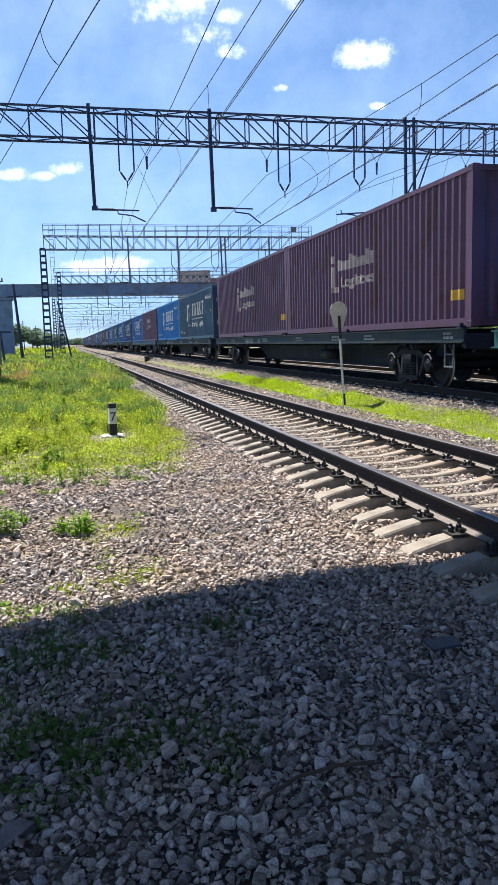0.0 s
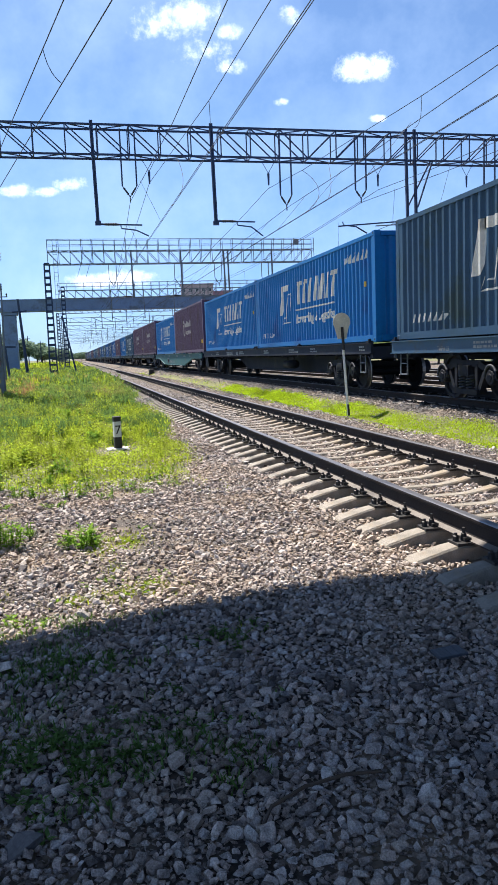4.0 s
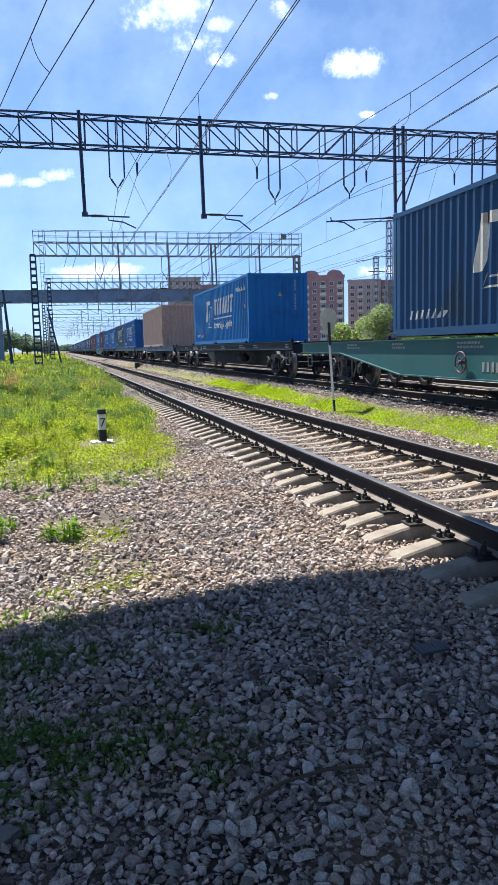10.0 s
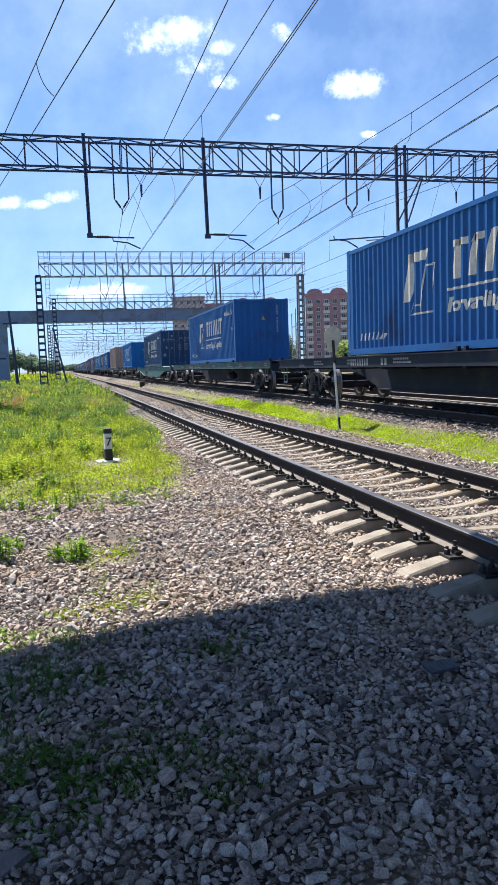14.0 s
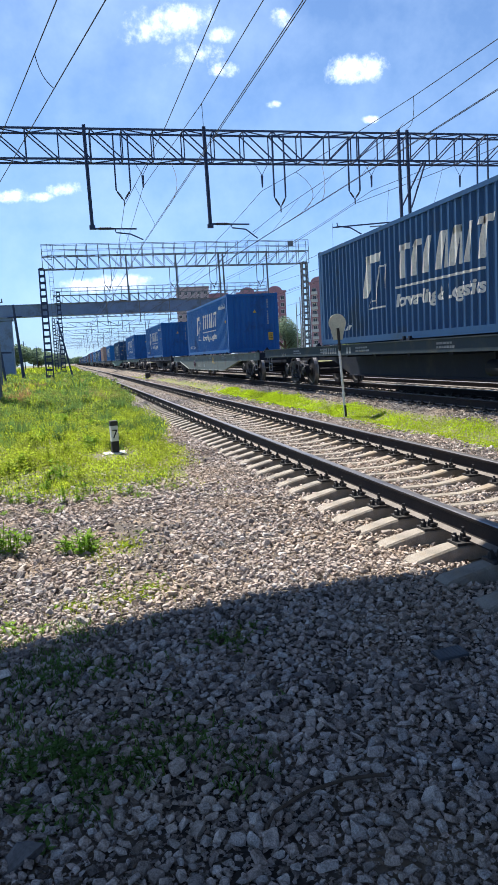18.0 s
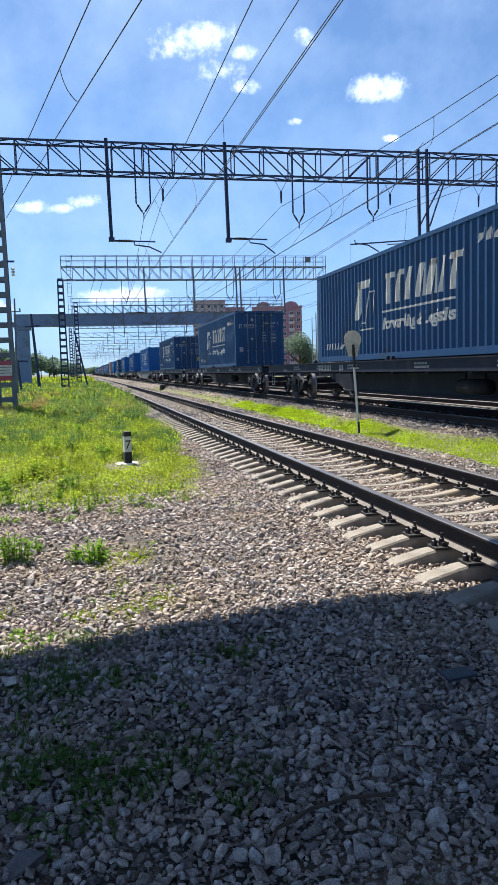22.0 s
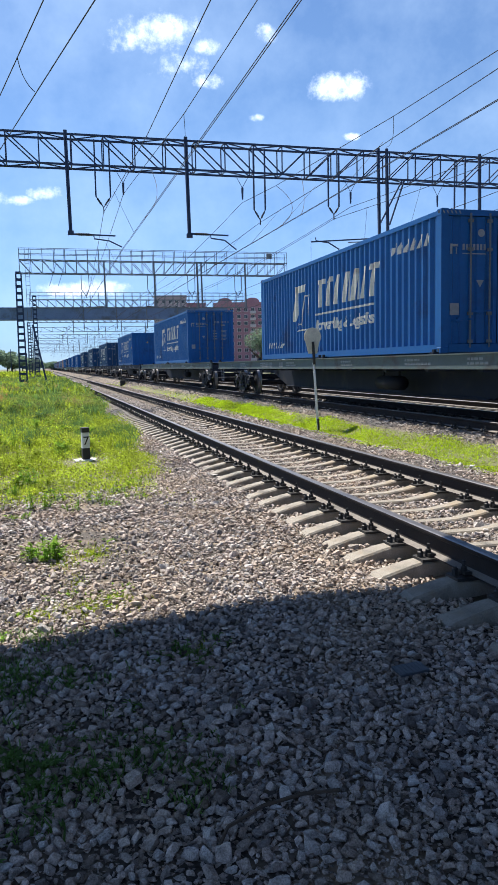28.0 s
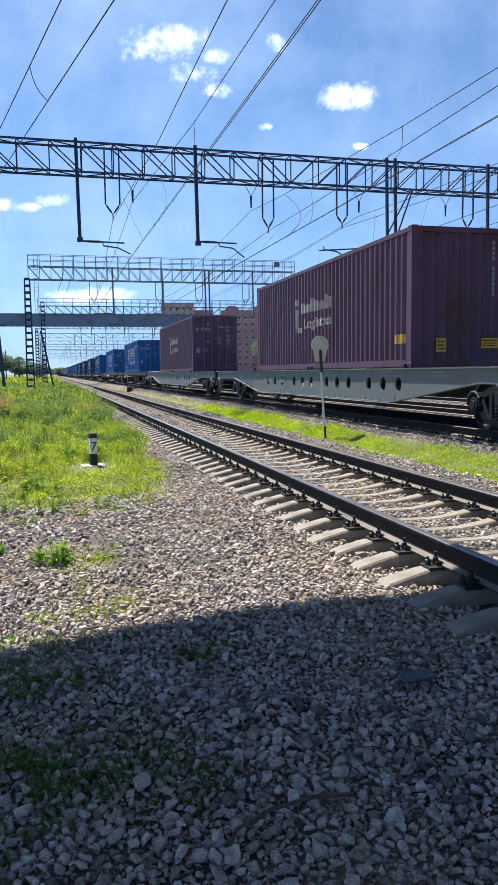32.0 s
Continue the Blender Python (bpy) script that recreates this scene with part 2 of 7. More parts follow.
MAT = {}
MAT["pad"] = material("dark_blue_grey_rubber", (0.045, 0.055, 0.075), 0.5, scale=12, fine=80, bump=0.1)
MAT["soil"] = material("soil_and_dust", (0.075, 0.064, 0.056), 0.95, dark=0.4, light=1.5, scale=9, fine=60, bump=1.0, bump_scale=38, second=(0.31, 0.245, 0.18), second_amount=0.5, second_scale=1.5)
MAT["stone_dark"] = material("dark_broken_stone", (0.15, 0.14, 0.14), 0.9, dark=0.6, light=1.3, scale=9, fine=70, bump=0.5)
MAT["sleeper"] = material("weathered_concrete", (0.30, 0.272, 0.235), 0.9, dark=0.5, light=1.25, scale=7, fine=120, bump=0.7, second=(0.28, 0.23, 0.17), second_amount=0.3, second_scale=3.0)
MAT["rail_side"] = material("rusty_rail_steel", (0.034, 0.029, 0.028), 0.8, spec=0.12, dark=0.7, scale=6, fine=70, bump=0.3)
MAT["rail_top"] = material("polished_rail_steel", (0.24, 0.23, 0.23), 0.42, 1.0, dark=0.85, light=1.05, scale=3, fine=60, bump=0.02)
MAT["rail_foot"] = material("dusty_rail_foot", (0.22, 0.20, 0.185), 0.8, spec=0.2, dark=0.6, light=1.15, scale=9, fine=80, bump=0.2)
MAT["clip"] = material("oily_black_fastening", (0.02, 0.019, 0.02), 0.6, scale=10, fine=80)
# The blue in this dark steel paints in sky fill and haze.
MAT["steel_dark"] = material("sky_tinted_dark_steel", (0.034, 0.053, 0.108), 0.65, spec=0.3, scale=2, fine=30, bump=0.05)
MAT["steel_blue"] = material("weathered_blue_grey_steel", (0.135, 0.16, 0.20), 0.65, scale=3, fine=30, bump=0.05, second=(0.10, 0.075, 0.06), second_amount=0.2)
MAT["steel_grey"] = material("grey_galvanised_steel", (0.15, 0.17, 0.19), 0.55, scale=2, fine=30, bump=0.05, second=(0.11, 0.08, 0.06), second_amount=0.2)
MAT["wire"] = material("dark_copper_wire", (0.022, 0.024, 0.032), 0.7, scale=5, bump=0)
MAT["bridge"] = material("blue_grey_painted_girder", (0.175, 0.25, 0.40), 0.7, scale=0.6, fine=8, bump=0.05, second=(0.11, 0.13, 0.15), second_amount=0.3, second_scale=0.4)
MAT["concrete"] = material("old_concrete", (0.38, 0.37, 0.35), 0.9, scale=1.5, fine=20, bump=0.2)
MAT["white_paint"] = material("dusty_white_paint", (0.78, 0.78, 0.75), 0.7, dark=0.8, light=1.05, scale=8, fine=60, bump=0.05)
MAT["black_paint"] = material("black_paint", (0.02, 0.02, 0.022), 0.6, scale=8, fine=60, bump=0.05)
MAT["blue"] = material("bright_blue_container_paint", (0.009, 0.140, 0.41), 0.48, spec=0.3, dark=0.85, light=1.1, scale=1.2, fine=14, bump=0.03, second=(0.010, 0.07, 0.24), second_amount=0.25, second_scale=0.8)
MAT["blue_mid"] = material("blue_container_paint", (0.013, 0.100, 0.325), 0.48, spec=0.3, dark=0.85, light=1.1, scale=1.2, fine=14, bump=0.03, second=(0.012, 0.05, 0.16), second_amount=0.25, second_scale=0.8)
MAT["navy"] = material("navy_container_paint", (0.014, 0.062, 0.165), 0.48, spec=0.3, dark=0.8, light=1.1, scale=1.2, fine=14, bump=0.03, second=(0.02, 0.045, 0.085), second_amount=0.3, second_scale=0.8)
MAT["slate"] = material("slate_blue_container_paint", (0.034, 0.080, 0.145), 0.48, spec=0.3, dark=0.8, light=1.1, scale=1.2, fine=14, bump=0.03, second=(0.03, 0.055, 0.06), second_amount=0.35, second_scale=0.8)
MAT["plum"] = material("maroon_container_paint", (0.106, 0.055, 0.102), 0.48, spec=0.3, dark=0.8, light=1.15, scale=1.2, fine=14, bump=0.03, second=(0.075, 0.035, 0.035), second_amount=0.35, second_scale=1.1)
MAT["tan"] = material("faded_tan_container_paint", (0.37, 0.265, 0.225), 0.6, dark=0.8, light=1.15, scale=1.2, fine=14, bump=0.03, second=(0.28, 0.19, 0.16), second_amount=0.25, second_scale=1.4)
MAT["teal"] = material("teal_wagon_paint", (0.009, 0.092, 0.100), 0.6, dark=0.75, light=1.15, scale=1.5, fine=18, bump=0.04, second=(0.04, 0.07, 0.06), second_amount=0.3, second_scale=1.5)
MAT["green_dull"] = material("dull_green_wagon_paint", (0.014, 0.030, 0.044), 0.65, spec=0.3, dark=0.75, light=1.15, scale=1.5, fine=18, bump=0.04, second=(0.04, 0.045, 0.04), second_amount=0.35, second_scale=1.5)
MAT["grey_wagon"] = material("light_grey_wagon_paint", (0.135, 0.16, 0.178), 0.6, dark=0.75, light=1.15, scale=1.5, fine=18, bump=0.04, second=(0.13, 0.12, 0.11), second_amount=0.35, second_scale=1.5)
MAT["greygreen"] = material("grey_green_wagon_paint", (0.09, 0.12, 0.12), 0.65, dark=0.75, light=1.15, scale=1.5, fine=18, bump=0.04, second=(0.06, 0.055, 0.05), second_amount=0.35, second_scale=1.5)
MAT["blue_wagon"] = material("blue_wagon_paint", (0.03, 0.085, 0.16), 0.6, dark=0.75, light=1.15, scale=1.5, fine=18, bump=0.04, second=(0.05, 0.06, 0.07), second_amount=0.35, second_scale=1.5)
MAT["black_wagon"] = material("sooty_black_wagon_paint", (0.011, 0.017, 0.034), 0.7, spec=0.25, dark=0.7, light=1.3, scale=1.5, fine=18, bump=0.05, second=(0.032, 0.033, 0.040), second_amount=0.3, second_scale=1.5)
MAT["bogie"] = material("grimy_cast_steel", (0.012, 0.014, 0.022), 0.7, spec=0.2, dark=0.6, light=1.5, scale=3, fine=30, bump=0.2, second=(0.03, 0.026, 0.024), second_amount=0.25, second_scale=5)
# Lighter cast steel: paints the highlights on axle-box lips and springs.
MAT["bogie_bright"] = material("brightened_cast_steel", (0.034, 0.040, 0.056), 0.6, spec=0.3, dark=0.6, light=1.5, scale=4, fine=30, bump=0.1)
MAT["wheel_steel"] = material("worn_wheel_steel", (0.28, 0.275, 0.28), 0.42, 0.9, scale=4, fine=40, bump=0.05)
MAT["letter"] = material("cream_lettering_paint", (0.66, 0.65, 0.60), 0.65, dark=0.75, light=1.1, scale=3, fine=20, bump=0)
MAT["letter_warm"] = material("worn_pinkish_lettering_paint", (0.47, 0.40, 0.37), 0.65, dark=0.6, light=1.1, scale=3, fine=20, bump=0)
# Dimmer lettering colour for the rear ends and the chalked word.
MAT["letter_dim"] = material("dim_lettering_paint", (0.30, 0.32, 0.35), 0.65, dark=0.7, light=1.1, scale=3, fine=20, bump=0)
MAT["faint"] = material("worn_stencil_paint", (0.25, 0.27, 0.28), 0.7, dark=0.6, light=1.2, scale=5, fine=30, bump=0)
MAT["teal_worn"] = material("worn_teal_wagon_paint", (0.022, 0.085, 0.085), 0.6, dark=0.75, light=1.15, scale=1.5, fine=18, bump=0.04, second=(0.014, 0.018, 0.024), second_amount=0.6, second_scale=1.1)
MAT["yellow"] = material("yellow_label", (0.62, 0.38, 0.035), 0.6, scale=6, bump=0)
# Both brick tones are lifted and pinked to paint in distance haze.
MAT["brick_red_hazed"] = material("hazed_red_brick_facade", (0.385, 0.22, 0.27), 0.9, scale=0.2, fine=3, bump=0.1)
MAT["brick_tan_hazed"] = material("hazed_tan_brick_facade", (0.45, 0.375, 0.39), 0.9, scale=0.2, fine=3, bump=0.1)
MAT["facade_white"] = material("pale_rendered_facade", (0.58, 0.57, 0.58), 0.9, scale=0.2, fine=3, bump=0.1)
MAT["window_dark"] = material("dark_window_glass", (0.05, 0.06, 0.075), 0.15, scale=0.5, bump=0)
MAT["stone"] = stone_material("crushed_stone", [(0.0, (0.09, 0.074, 0.068)), (0.12, (0.235, 0.22, 0.22)), (0.28, (0.345, 0.285, 0.255)), (0.42, (0.41, 0.365, 0.34)), (0.58, (0.50, 0.42, 0.375)), (0.70, (0.385, 0.37, 0.37)), (0.84, (0.55, 0.475, 0.43)), (0.93, (0.465, 0.445, 0.445)), (1.0, (0.60, 0.56, 0.525))], 0.9)
MAT["stone_grey"] = stone_material("grey_crushed_stone", [(0.0, (0.15, 0.145, 0.15)), (0.5, (0.26, 0.245, 0.24)), (1.0, (0.42, 0.40, 0.385))])
# Bush and far tree greens are paled so their colour carries the haze.
MAT["leaf"] = leaf_material("hazed_green_leaves", (0.31, 0.40, 0.14), 0.6, dark=0.75, island=0.2)
MAT["leaf_mid"] = leaf_material("mid_green_leaves", (0.27, 0.35, 0.15))
MAT["leaf_dark_hazed"] = leaf_material("hazed_dark_green_leaves", (0.18, 0.25, 0.17), 0.5)
MAT["dry_grass"] = leaf_material("dry_rusty_grass", (0.42, 0.25, 0.11), 0.5)
MAT["bark"] = material("brown_bark", (0.09, 0.065, 0.045), 0.9, scale=5, fine=30, bump=0.4)
MAT["grass"] = leaf_material("meadow_grass", (0.375, 0.47, 0.03), 0.5, dark=0.5, island=0.5, second=(0.29, 0.31, 0.09), second_amount=0.2)
MAT["grass_bright"] = leaf_material("yellow_green_grass", (0.37, 0.50, 0.012), 0.55, island=0.6)
MAT["weed"] = leaf_material("weed_leaves", (0.21, 0.36, 0.03))
MAT["verge_leaf"] = leaf_material("verge_leaves", (0.36, 0.45, 0.028), 0.5, dark=0.45, island=0.75, second=(0.26, 0.30, 0.08), second_amount=0.2)
MAT["back_leaf"] = leaf_material("back_verge_leaves", (0.20, 0.28, 0.055), 0.48, dark=0.5, island=0.55, second=(0.33, 0.25, 0.10), second_amount=0.3)
# Dark verge weeds; under the overpass the same tone paints in shade.
MAT["weed_dark_and_shaded"] = leaf_material("dark_and_shaded_weed_leaves", (0.13, 0.22, 0.06), 0.5)
MAT["turf"] = material("turf_soil", (0.13, 0.14, 0.05), 0.95, scale=0.8, fine=8, bump=0.5, second=(0.19, 0.16, 0.09), second_amount=0.4, second_scale=0.5)


# ---- mesh building ----
class Build:
    """Collects vertices and faces of one mesh."""

    def __init__(self):
        self.v, self.f, self.mi = [], [], []

    def add(self, verts, faces, mi=0):
        n = len(self.v)
        self.v.extend(verts)
        self.f.extend(tuple(i + n for i in f) for f in faces)
        self.mi.extend([mi] * len(faces))
        return self

    def box(self, x0, y0, z0, x1, y1, z1, mi=0):
        return self.add([(x0, y0, z0), (x1, y0, z0), (x1, y1, z0), (x0, y1, z0), (x0, y0, z1), (x1, y0, z1), (x1, y1, z1), (x0, y1, z1)],
                        [(3, 2, 1, 0), (4, 5, 6, 7), (0, 1, 5, 4), (1, 2, 6, 5), (2, 3, 7, 6), (3, 0, 4, 7)], mi)

    def soft_box(self, x0, y0, z0, x1, y1, z1, b=0.01, mi=0):
        """A box with chamfered vertical and top edges."""
        ring = [(x0 + b, y0), (x1 - b, y0), (x1, y0 + b), (x1, y1 - b), (x1 - b, y1), (x0 + b, y1), (x0, y1 - b), (x0, y0 + b)]
        cx, cy = (x0 + x1) / 2, (y0 + y1) / 2
        def inset(p):
            return (p[0] + (b if p[0] < cx else -b), p[1] + (b if p[1] < cy else -b))
        v = [(*p, z0) for p in ring] + [(*p, z1 - b) for p in ring] + [(*inset(p), z1) for p in ring]
        f = [tuple(range(7, -1, -1)), tuple(range(16, 24))]
        for k in (0, 8):
            f += [(k + i, k + (i + 1) % 8, k + 8 + (i + 1) % 8, k + 8 + i) for i in range(8)]
        return self.add(v, f, mi)

    def prism(self, poly, a, b, axis="x", mi=0):
        """A polygon swept from a to b along an axis. The polygon's pair is (y, z) for x, (x, z) for y, (x, y) for z."""
        n = len(poly)
        def at(p, s):
            return (s, p[0], p[1]) if axis == "x" else (p[0], s, p[1]) if axis == "y" else (p[0], p[1], s)
        v = [at(p, a) for p in poly] + [at(p, b) for p in poly]
        f = [tuple(range(n)), tuple(range(2 * n - 1, n - 1, -1))] + [(i, i + n, (i + 1) % n + n, (i + 1) % n) for i in range(n)]
        return self.add(v, f, mi)

    def bar(self, p, q, w, h=None, mi=0, up=(0, 0, 1)):
        """A straight square bar from p to q."""
        h = h or w
        p, q = Vector(p), Vector(q)
        d = (q - p).normalized()
        u = Vector(up)
        if abs(d.dot(u)) > 0.95:
            u = Vector((0, 1, 0))
        r = d.cross(u).normalized()
        u = r.cross(d)
        r, u = r * w / 2, u * h / 2
        v = [tuple(e + s) for e in (p, q) for s in (-r - u, r - u, r + u, -r + u)]
        return self.add(v, [(3, 2, 1, 0), (4, 5, 6, 7), (0, 1, 5, 4), (1, 2, 6, 5), (2, 3, 7, 6), (3, 0, 4, 7)], mi)

    def tube(self, points, r, n=6, mi=0, caps=True, radii=None):
        pts = [Vector(p) for p in points]
        rings = []
        for i, p in enumerate(pts):
            d = (pts[min(i + 1, len(pts) - 1)] - pts[max(i - 1, 0)]).normalized()
            a = d.cross(Vector((0, 0, 1)) if abs(d.z) < 0.9 else Vector((0, 1, 0))).normalized()
            b = a.cross(d)
            rr = radii[i] if radii else r
            rings.append([tuple(p + (a * math.cos(2 * math.pi * k / n) + b * math.sin(2 * math.pi * k / n)) * rr) for k in range(n)])
        v = [p for ring in rings for p in ring]
        f = []
        for i in range(len(rings) - 1):
            for k in range(n):
                f.append((i * n + k, i * n + (k + 1) % n, (i + 1) * n + (k + 1) % n, (i + 1) * n + k))
        if caps:
            f += [tuple(range(n - 1, -1, -1)), tuple(range((len(rings) - 1) * n, len(rings) * n))]
        return self.add(v, f, mi)

    def lathe(self, profile, axis="x", at=(0, 0, 0), n=20, mi=0):
        """Radius and position pairs turned about an axis."""
        v, f = [], []
        for r, s in profile:
            for k in range(n):
                a = 2 * math.pi * k / n
                c, d = r * math.cos(a), r * math.sin(a)
                p = (s, c, d) if axis == "x" else (c, s, d) if axis == "y" else (c, d, s)
                v.append((p[0] + at[0], p[1] + at[1], p[2] + at[2]))
        for i in range(len(profile) - 1):
            for k in range(n):
                f.append((i * n + k, i * n + (k + 1) % n, (i + 1) * n + (k + 1) % n, (i + 1) * n + k))
        return self.add(v, f, mi)

    def mesh(self, name, *materials, smooth=False):
        me = bpy.data.meshes.new(name)
        me.from_pydata(self.v, [], self.f)
        for m in materials:
            me.materials.append(m)
        if any(self.mi):
            me.polygons.foreach_set("material_index", self.mi)
        if smooth:
            me.polygons.foreach_set("use_smooth", [True] * len(self.f))
        bm = bmesh.new()
        bm.from_mesh(me)
        bmesh.ops.recalc_face_normals(bm, faces=bm.faces)
        bm.to_mesh(me)
        bm.free()
        return me


def thing(name, label, category, at=None, group="", kind=""):
    ob = new(name)
    ob.empty_display_size = 0.2
    if at:
        ob.matrix_world = at
    return tagged(ob, label, category, group, kind)


def part(name, built, mat, parent, label="", at=None, smooth=False):
    """One mesh object under a thing or a part. built: a Build or a finished mesh."""
    mats = mat if isinstance(mat, (list, tuple)) else [mat]
    me = built.mesh(name, *mats, smooth=smooth) if isinstance(built, Build) else built
    ob = new(name, me)
    ob.parent = parent
    if at is not None:
        ob.matrix_basis = at
    return tagged(ob, label)


def recolour(ob, mat):
    """Gives an object on a shared mesh its own material."""
    ob.material_slots[0].link = "OBJECT"
    ob.material_slots[0].material = mat
    return ob


# ---- ground ----
TRACK1, TRACK2, HEAD1, HEAD2 = 3.71, 8.56, 0.30, 0.50
GAUGE = 0.7975  # half the distance between rail heads


def smooth(a, b, x):
    t = min(1.0, max(0.0, (x - a) / (b - a)))
    return t * t * (3 - 2 * t)


def height(x, y):
    """The lie of the land across the tracks."""
    z = -0.022 * smooth(1.9, 2.4, x) + 0.034 * smooth(2.75, 3.1, x) - 0.04 * smooth(4.4, 4.8, x) + 0.08 * smooth(5.0, 5.8, x) - 0.07 * smooth(5.9, 6.4, x) + 0.30 * smooth(6.4, 7.3, x)
    z -= 0.26 * smooth(10.3, 11.5, x)
    z += 0.035 * noise.noise(Vector((x * 0.45, y * 0.45, 0))) * (1 - smooth(1.9, 2.4, x) * (1 - smooth(12, 14, x)))
    z += 0.012 * noise.noise(Vector((x * 2.1, y * 2.1, 3)))
    return z


def build_ground():
    xs = [-400, -120, -50, -25, -14, -9, -6] + [-4 + 0.25 * i for i in range(73)] + [16, 20, 26, 35, 60, 120, 400]
    ys = [-60, -30, -15, -6] + [0.25 * i for i in range(-4, 121)] + [31 + 1.5 * i for i in range(40)] + [95, 110, 130, 160, 200, 260, 350, 500, 800, 1500, 3000]
    v = [(x, y, height(x, y)) for y in ys for x in xs]
    n = len(xs)
    f, mi = [], []
    for j in range(len(ys) - 1):
        for i in range(n - 1):
            f.append((j * n + i, j * n + i + 1, (j + 1) * n + i + 1, (j + 1) * n + i))
            x, y = (xs[i] + xs[i + 1]) / 2, (ys[j] + ys[j + 1]) / 2
            wob = 0.25 * noise.noise(Vector((x * 0.9, y * 0.5, 7)))
            left_turf = y > 9.3 + wob * 3 and x < 1.25 + 0.03 * min(y, 60) + wob
            right_turf = x > 40 or 5.95 + wob < x < 6.95 + wob and y < 60
            mi.append(1 if left_turf or right_turf else 0)
    b = Build()
    b.add(v, f)
    b.mi = mi
    ob = new("ground", b.mesh("ground", MAT["soil"], MAT["turf"]))
    tagged(ob, "dusty gravelly soil beside the railway tracks with patches of turf", "ground", kind="structure")


build_ground()


# ---- tracks ----
RAIL = [(-0.075, 0), (0.075, 0), (0.075, 0.012), (0.02, 0.03), (0.009, 0.045), (0.009, 0.13), (0.035, 0.145), (0.0375, 0.155), (0.0375, 0.172), (0.030, 0.180), (-0.030, 0.180), (-0.0375, 0.172), (-0.0375, 0.155), (-0.035, 0.145), (-0.009, 0.13), (-0.009, 0.045), (-0.02, 0.03), (-0.075, 0.012)]
SLEEPER_PITCH = 0.5285


def rail_mesh(y0, y1):
    b = Build()
    n = len(RAIL)
    b.prism(RAIL, y0, y1, "y")
    b.mi = [0] * len(b.f)
    for i in (8, 9, 10):
        b.mi[2 + i] = 1
    for i in (2, 16):
        b.mi[2 + i] = 2
    return b.mesh("rail", MAT["rail_side"], MAT["rail_top"], MAT["rail_foot"])


def sleeper_mesh():
    """A concrete sleeper 2.7 m long: sloped shoulders, raised rail seats, a lower waist."""
    half = [(-1.35, 0.000, 0.098), (-1.31, 0.026, 0.10), (-1.06, 0.086, 0.088), (-0.98, 0.10, 0.082), (-0.62, 0.10, 0.082), (-0.50, 0.074, 0.075), (-0.25, 0.040, 0.068)]
    xs = half + [(-x, z, w) for x, z, w in reversed(half)]
    v, f = [], []
    for x, z, w in xs:
        for p in ((-w - 0.02, -0.13), (-w, z - 0.015), (-w + 0.015, z), (w - 0.015, z), (w, z - 0.015), (w + 0.02, -0.13)):
            v.append((x, p[0], p[1]))
    for i in range(len(xs) - 1):
        for k in range(5):
            f.append((i * 6 + k, i * 6 + k + 1, (i + 1) * 6 + k + 1, (i + 1) * 6 + k))
    f += [(5, 4, 3, 2, 1, 0), tuple(range(len(v) - 6, len(v)))]
    return Build().add(v, f).mesh("sleeper", MAT["sleeper"])


def fastening_mesh():
    """The plate under the rail with a clip, two bolts and nuts on each side."""
    b = Build()
    b.box(-0.19, -0.085, 0.098, 0.19, 0.085, 0.119)
    for s in (-1, 1):
        b.box(min(s * 0.06, s * 0.115), -0.05, 0.128, max(s * 0.06, s * 0.115), 0.05, 0.150)
        b.lathe([(0.0, 0.119), (0.024, 0.119), (0.024, 0.178), (0.013, 0.182), (0.013, 0.222), (0.0, 0.222)], "z", (s * 0.098, 0, 0), 6)
        b.lathe([(0.0, 0.119), (0.026, 0.119), (0.026, 0.158), (0.014, 0.164), (0.014, 0.182), (0.0, 0.182)], "z", (s * 0.158, 0.012, 0), 6)
    return b.mesh("fastening", MAT["clip"])


def build_track(name, x, head, near, far, y_end, label):
    t = thing(name, label, "railway track", pose(x, 0, head - 0.30), kind="structure")
    for s in (-1, 1):
        part("rail", rail_mesh(-30, y_end), None, t, at=pose(s * GAUGE, 0, 0.12), label="dark rusty rail with a polished running surface")
    sm, fm = sleeper_mesh(), fastening_mesh()
    rest, rest_f = Build(), Build()
    sv, sf = [tuple(p.co) for p in sm.vertices], [tuple(p.vertices) for p in sm.polygons]
    fv, ff = [tuple(p.co) for p in fm.vertices], [tuple(p.vertices) for p in fm.polygons]
    k0 = int(-32 / SLEEPER_PITCH)
    rng = random.Random(int(x * 10))
    for k in range(k0, int(min(y_end, 260) / SLEEPER_PITCH)):
        y = 4.62 + k * SLEEPER_PITCH + rng.uniform(-0.02, 0.02)
        if near <= y <= far:
            s = part("sleeper", sm, None, t, at=pose(rng.uniform(-0.015, 0.015), y, rng.uniform(-0.006, 0.004), 0, 0, rng.uniform(-0.6, 0.6)))
            for q in (-1, 1):
                part("fastening", fm, None, s, at=pose(q * GAUGE, 0, 0))
        else:
            rest.add([(a, c + y, d) for a, c, d in sv], sf)
            if y < 80:
                for q in (-1, 1):
                    rest_f.add([(a + q * GAUGE, c + y, d) for a, c, d in fv], ff)
    tagged(part("far_sleepers", rest, MAT["sleeper"], t), kind="stuff")
    tagged(part("far_fastenings", rest_f, MAT["clip"], t), kind="stuff")
    return t


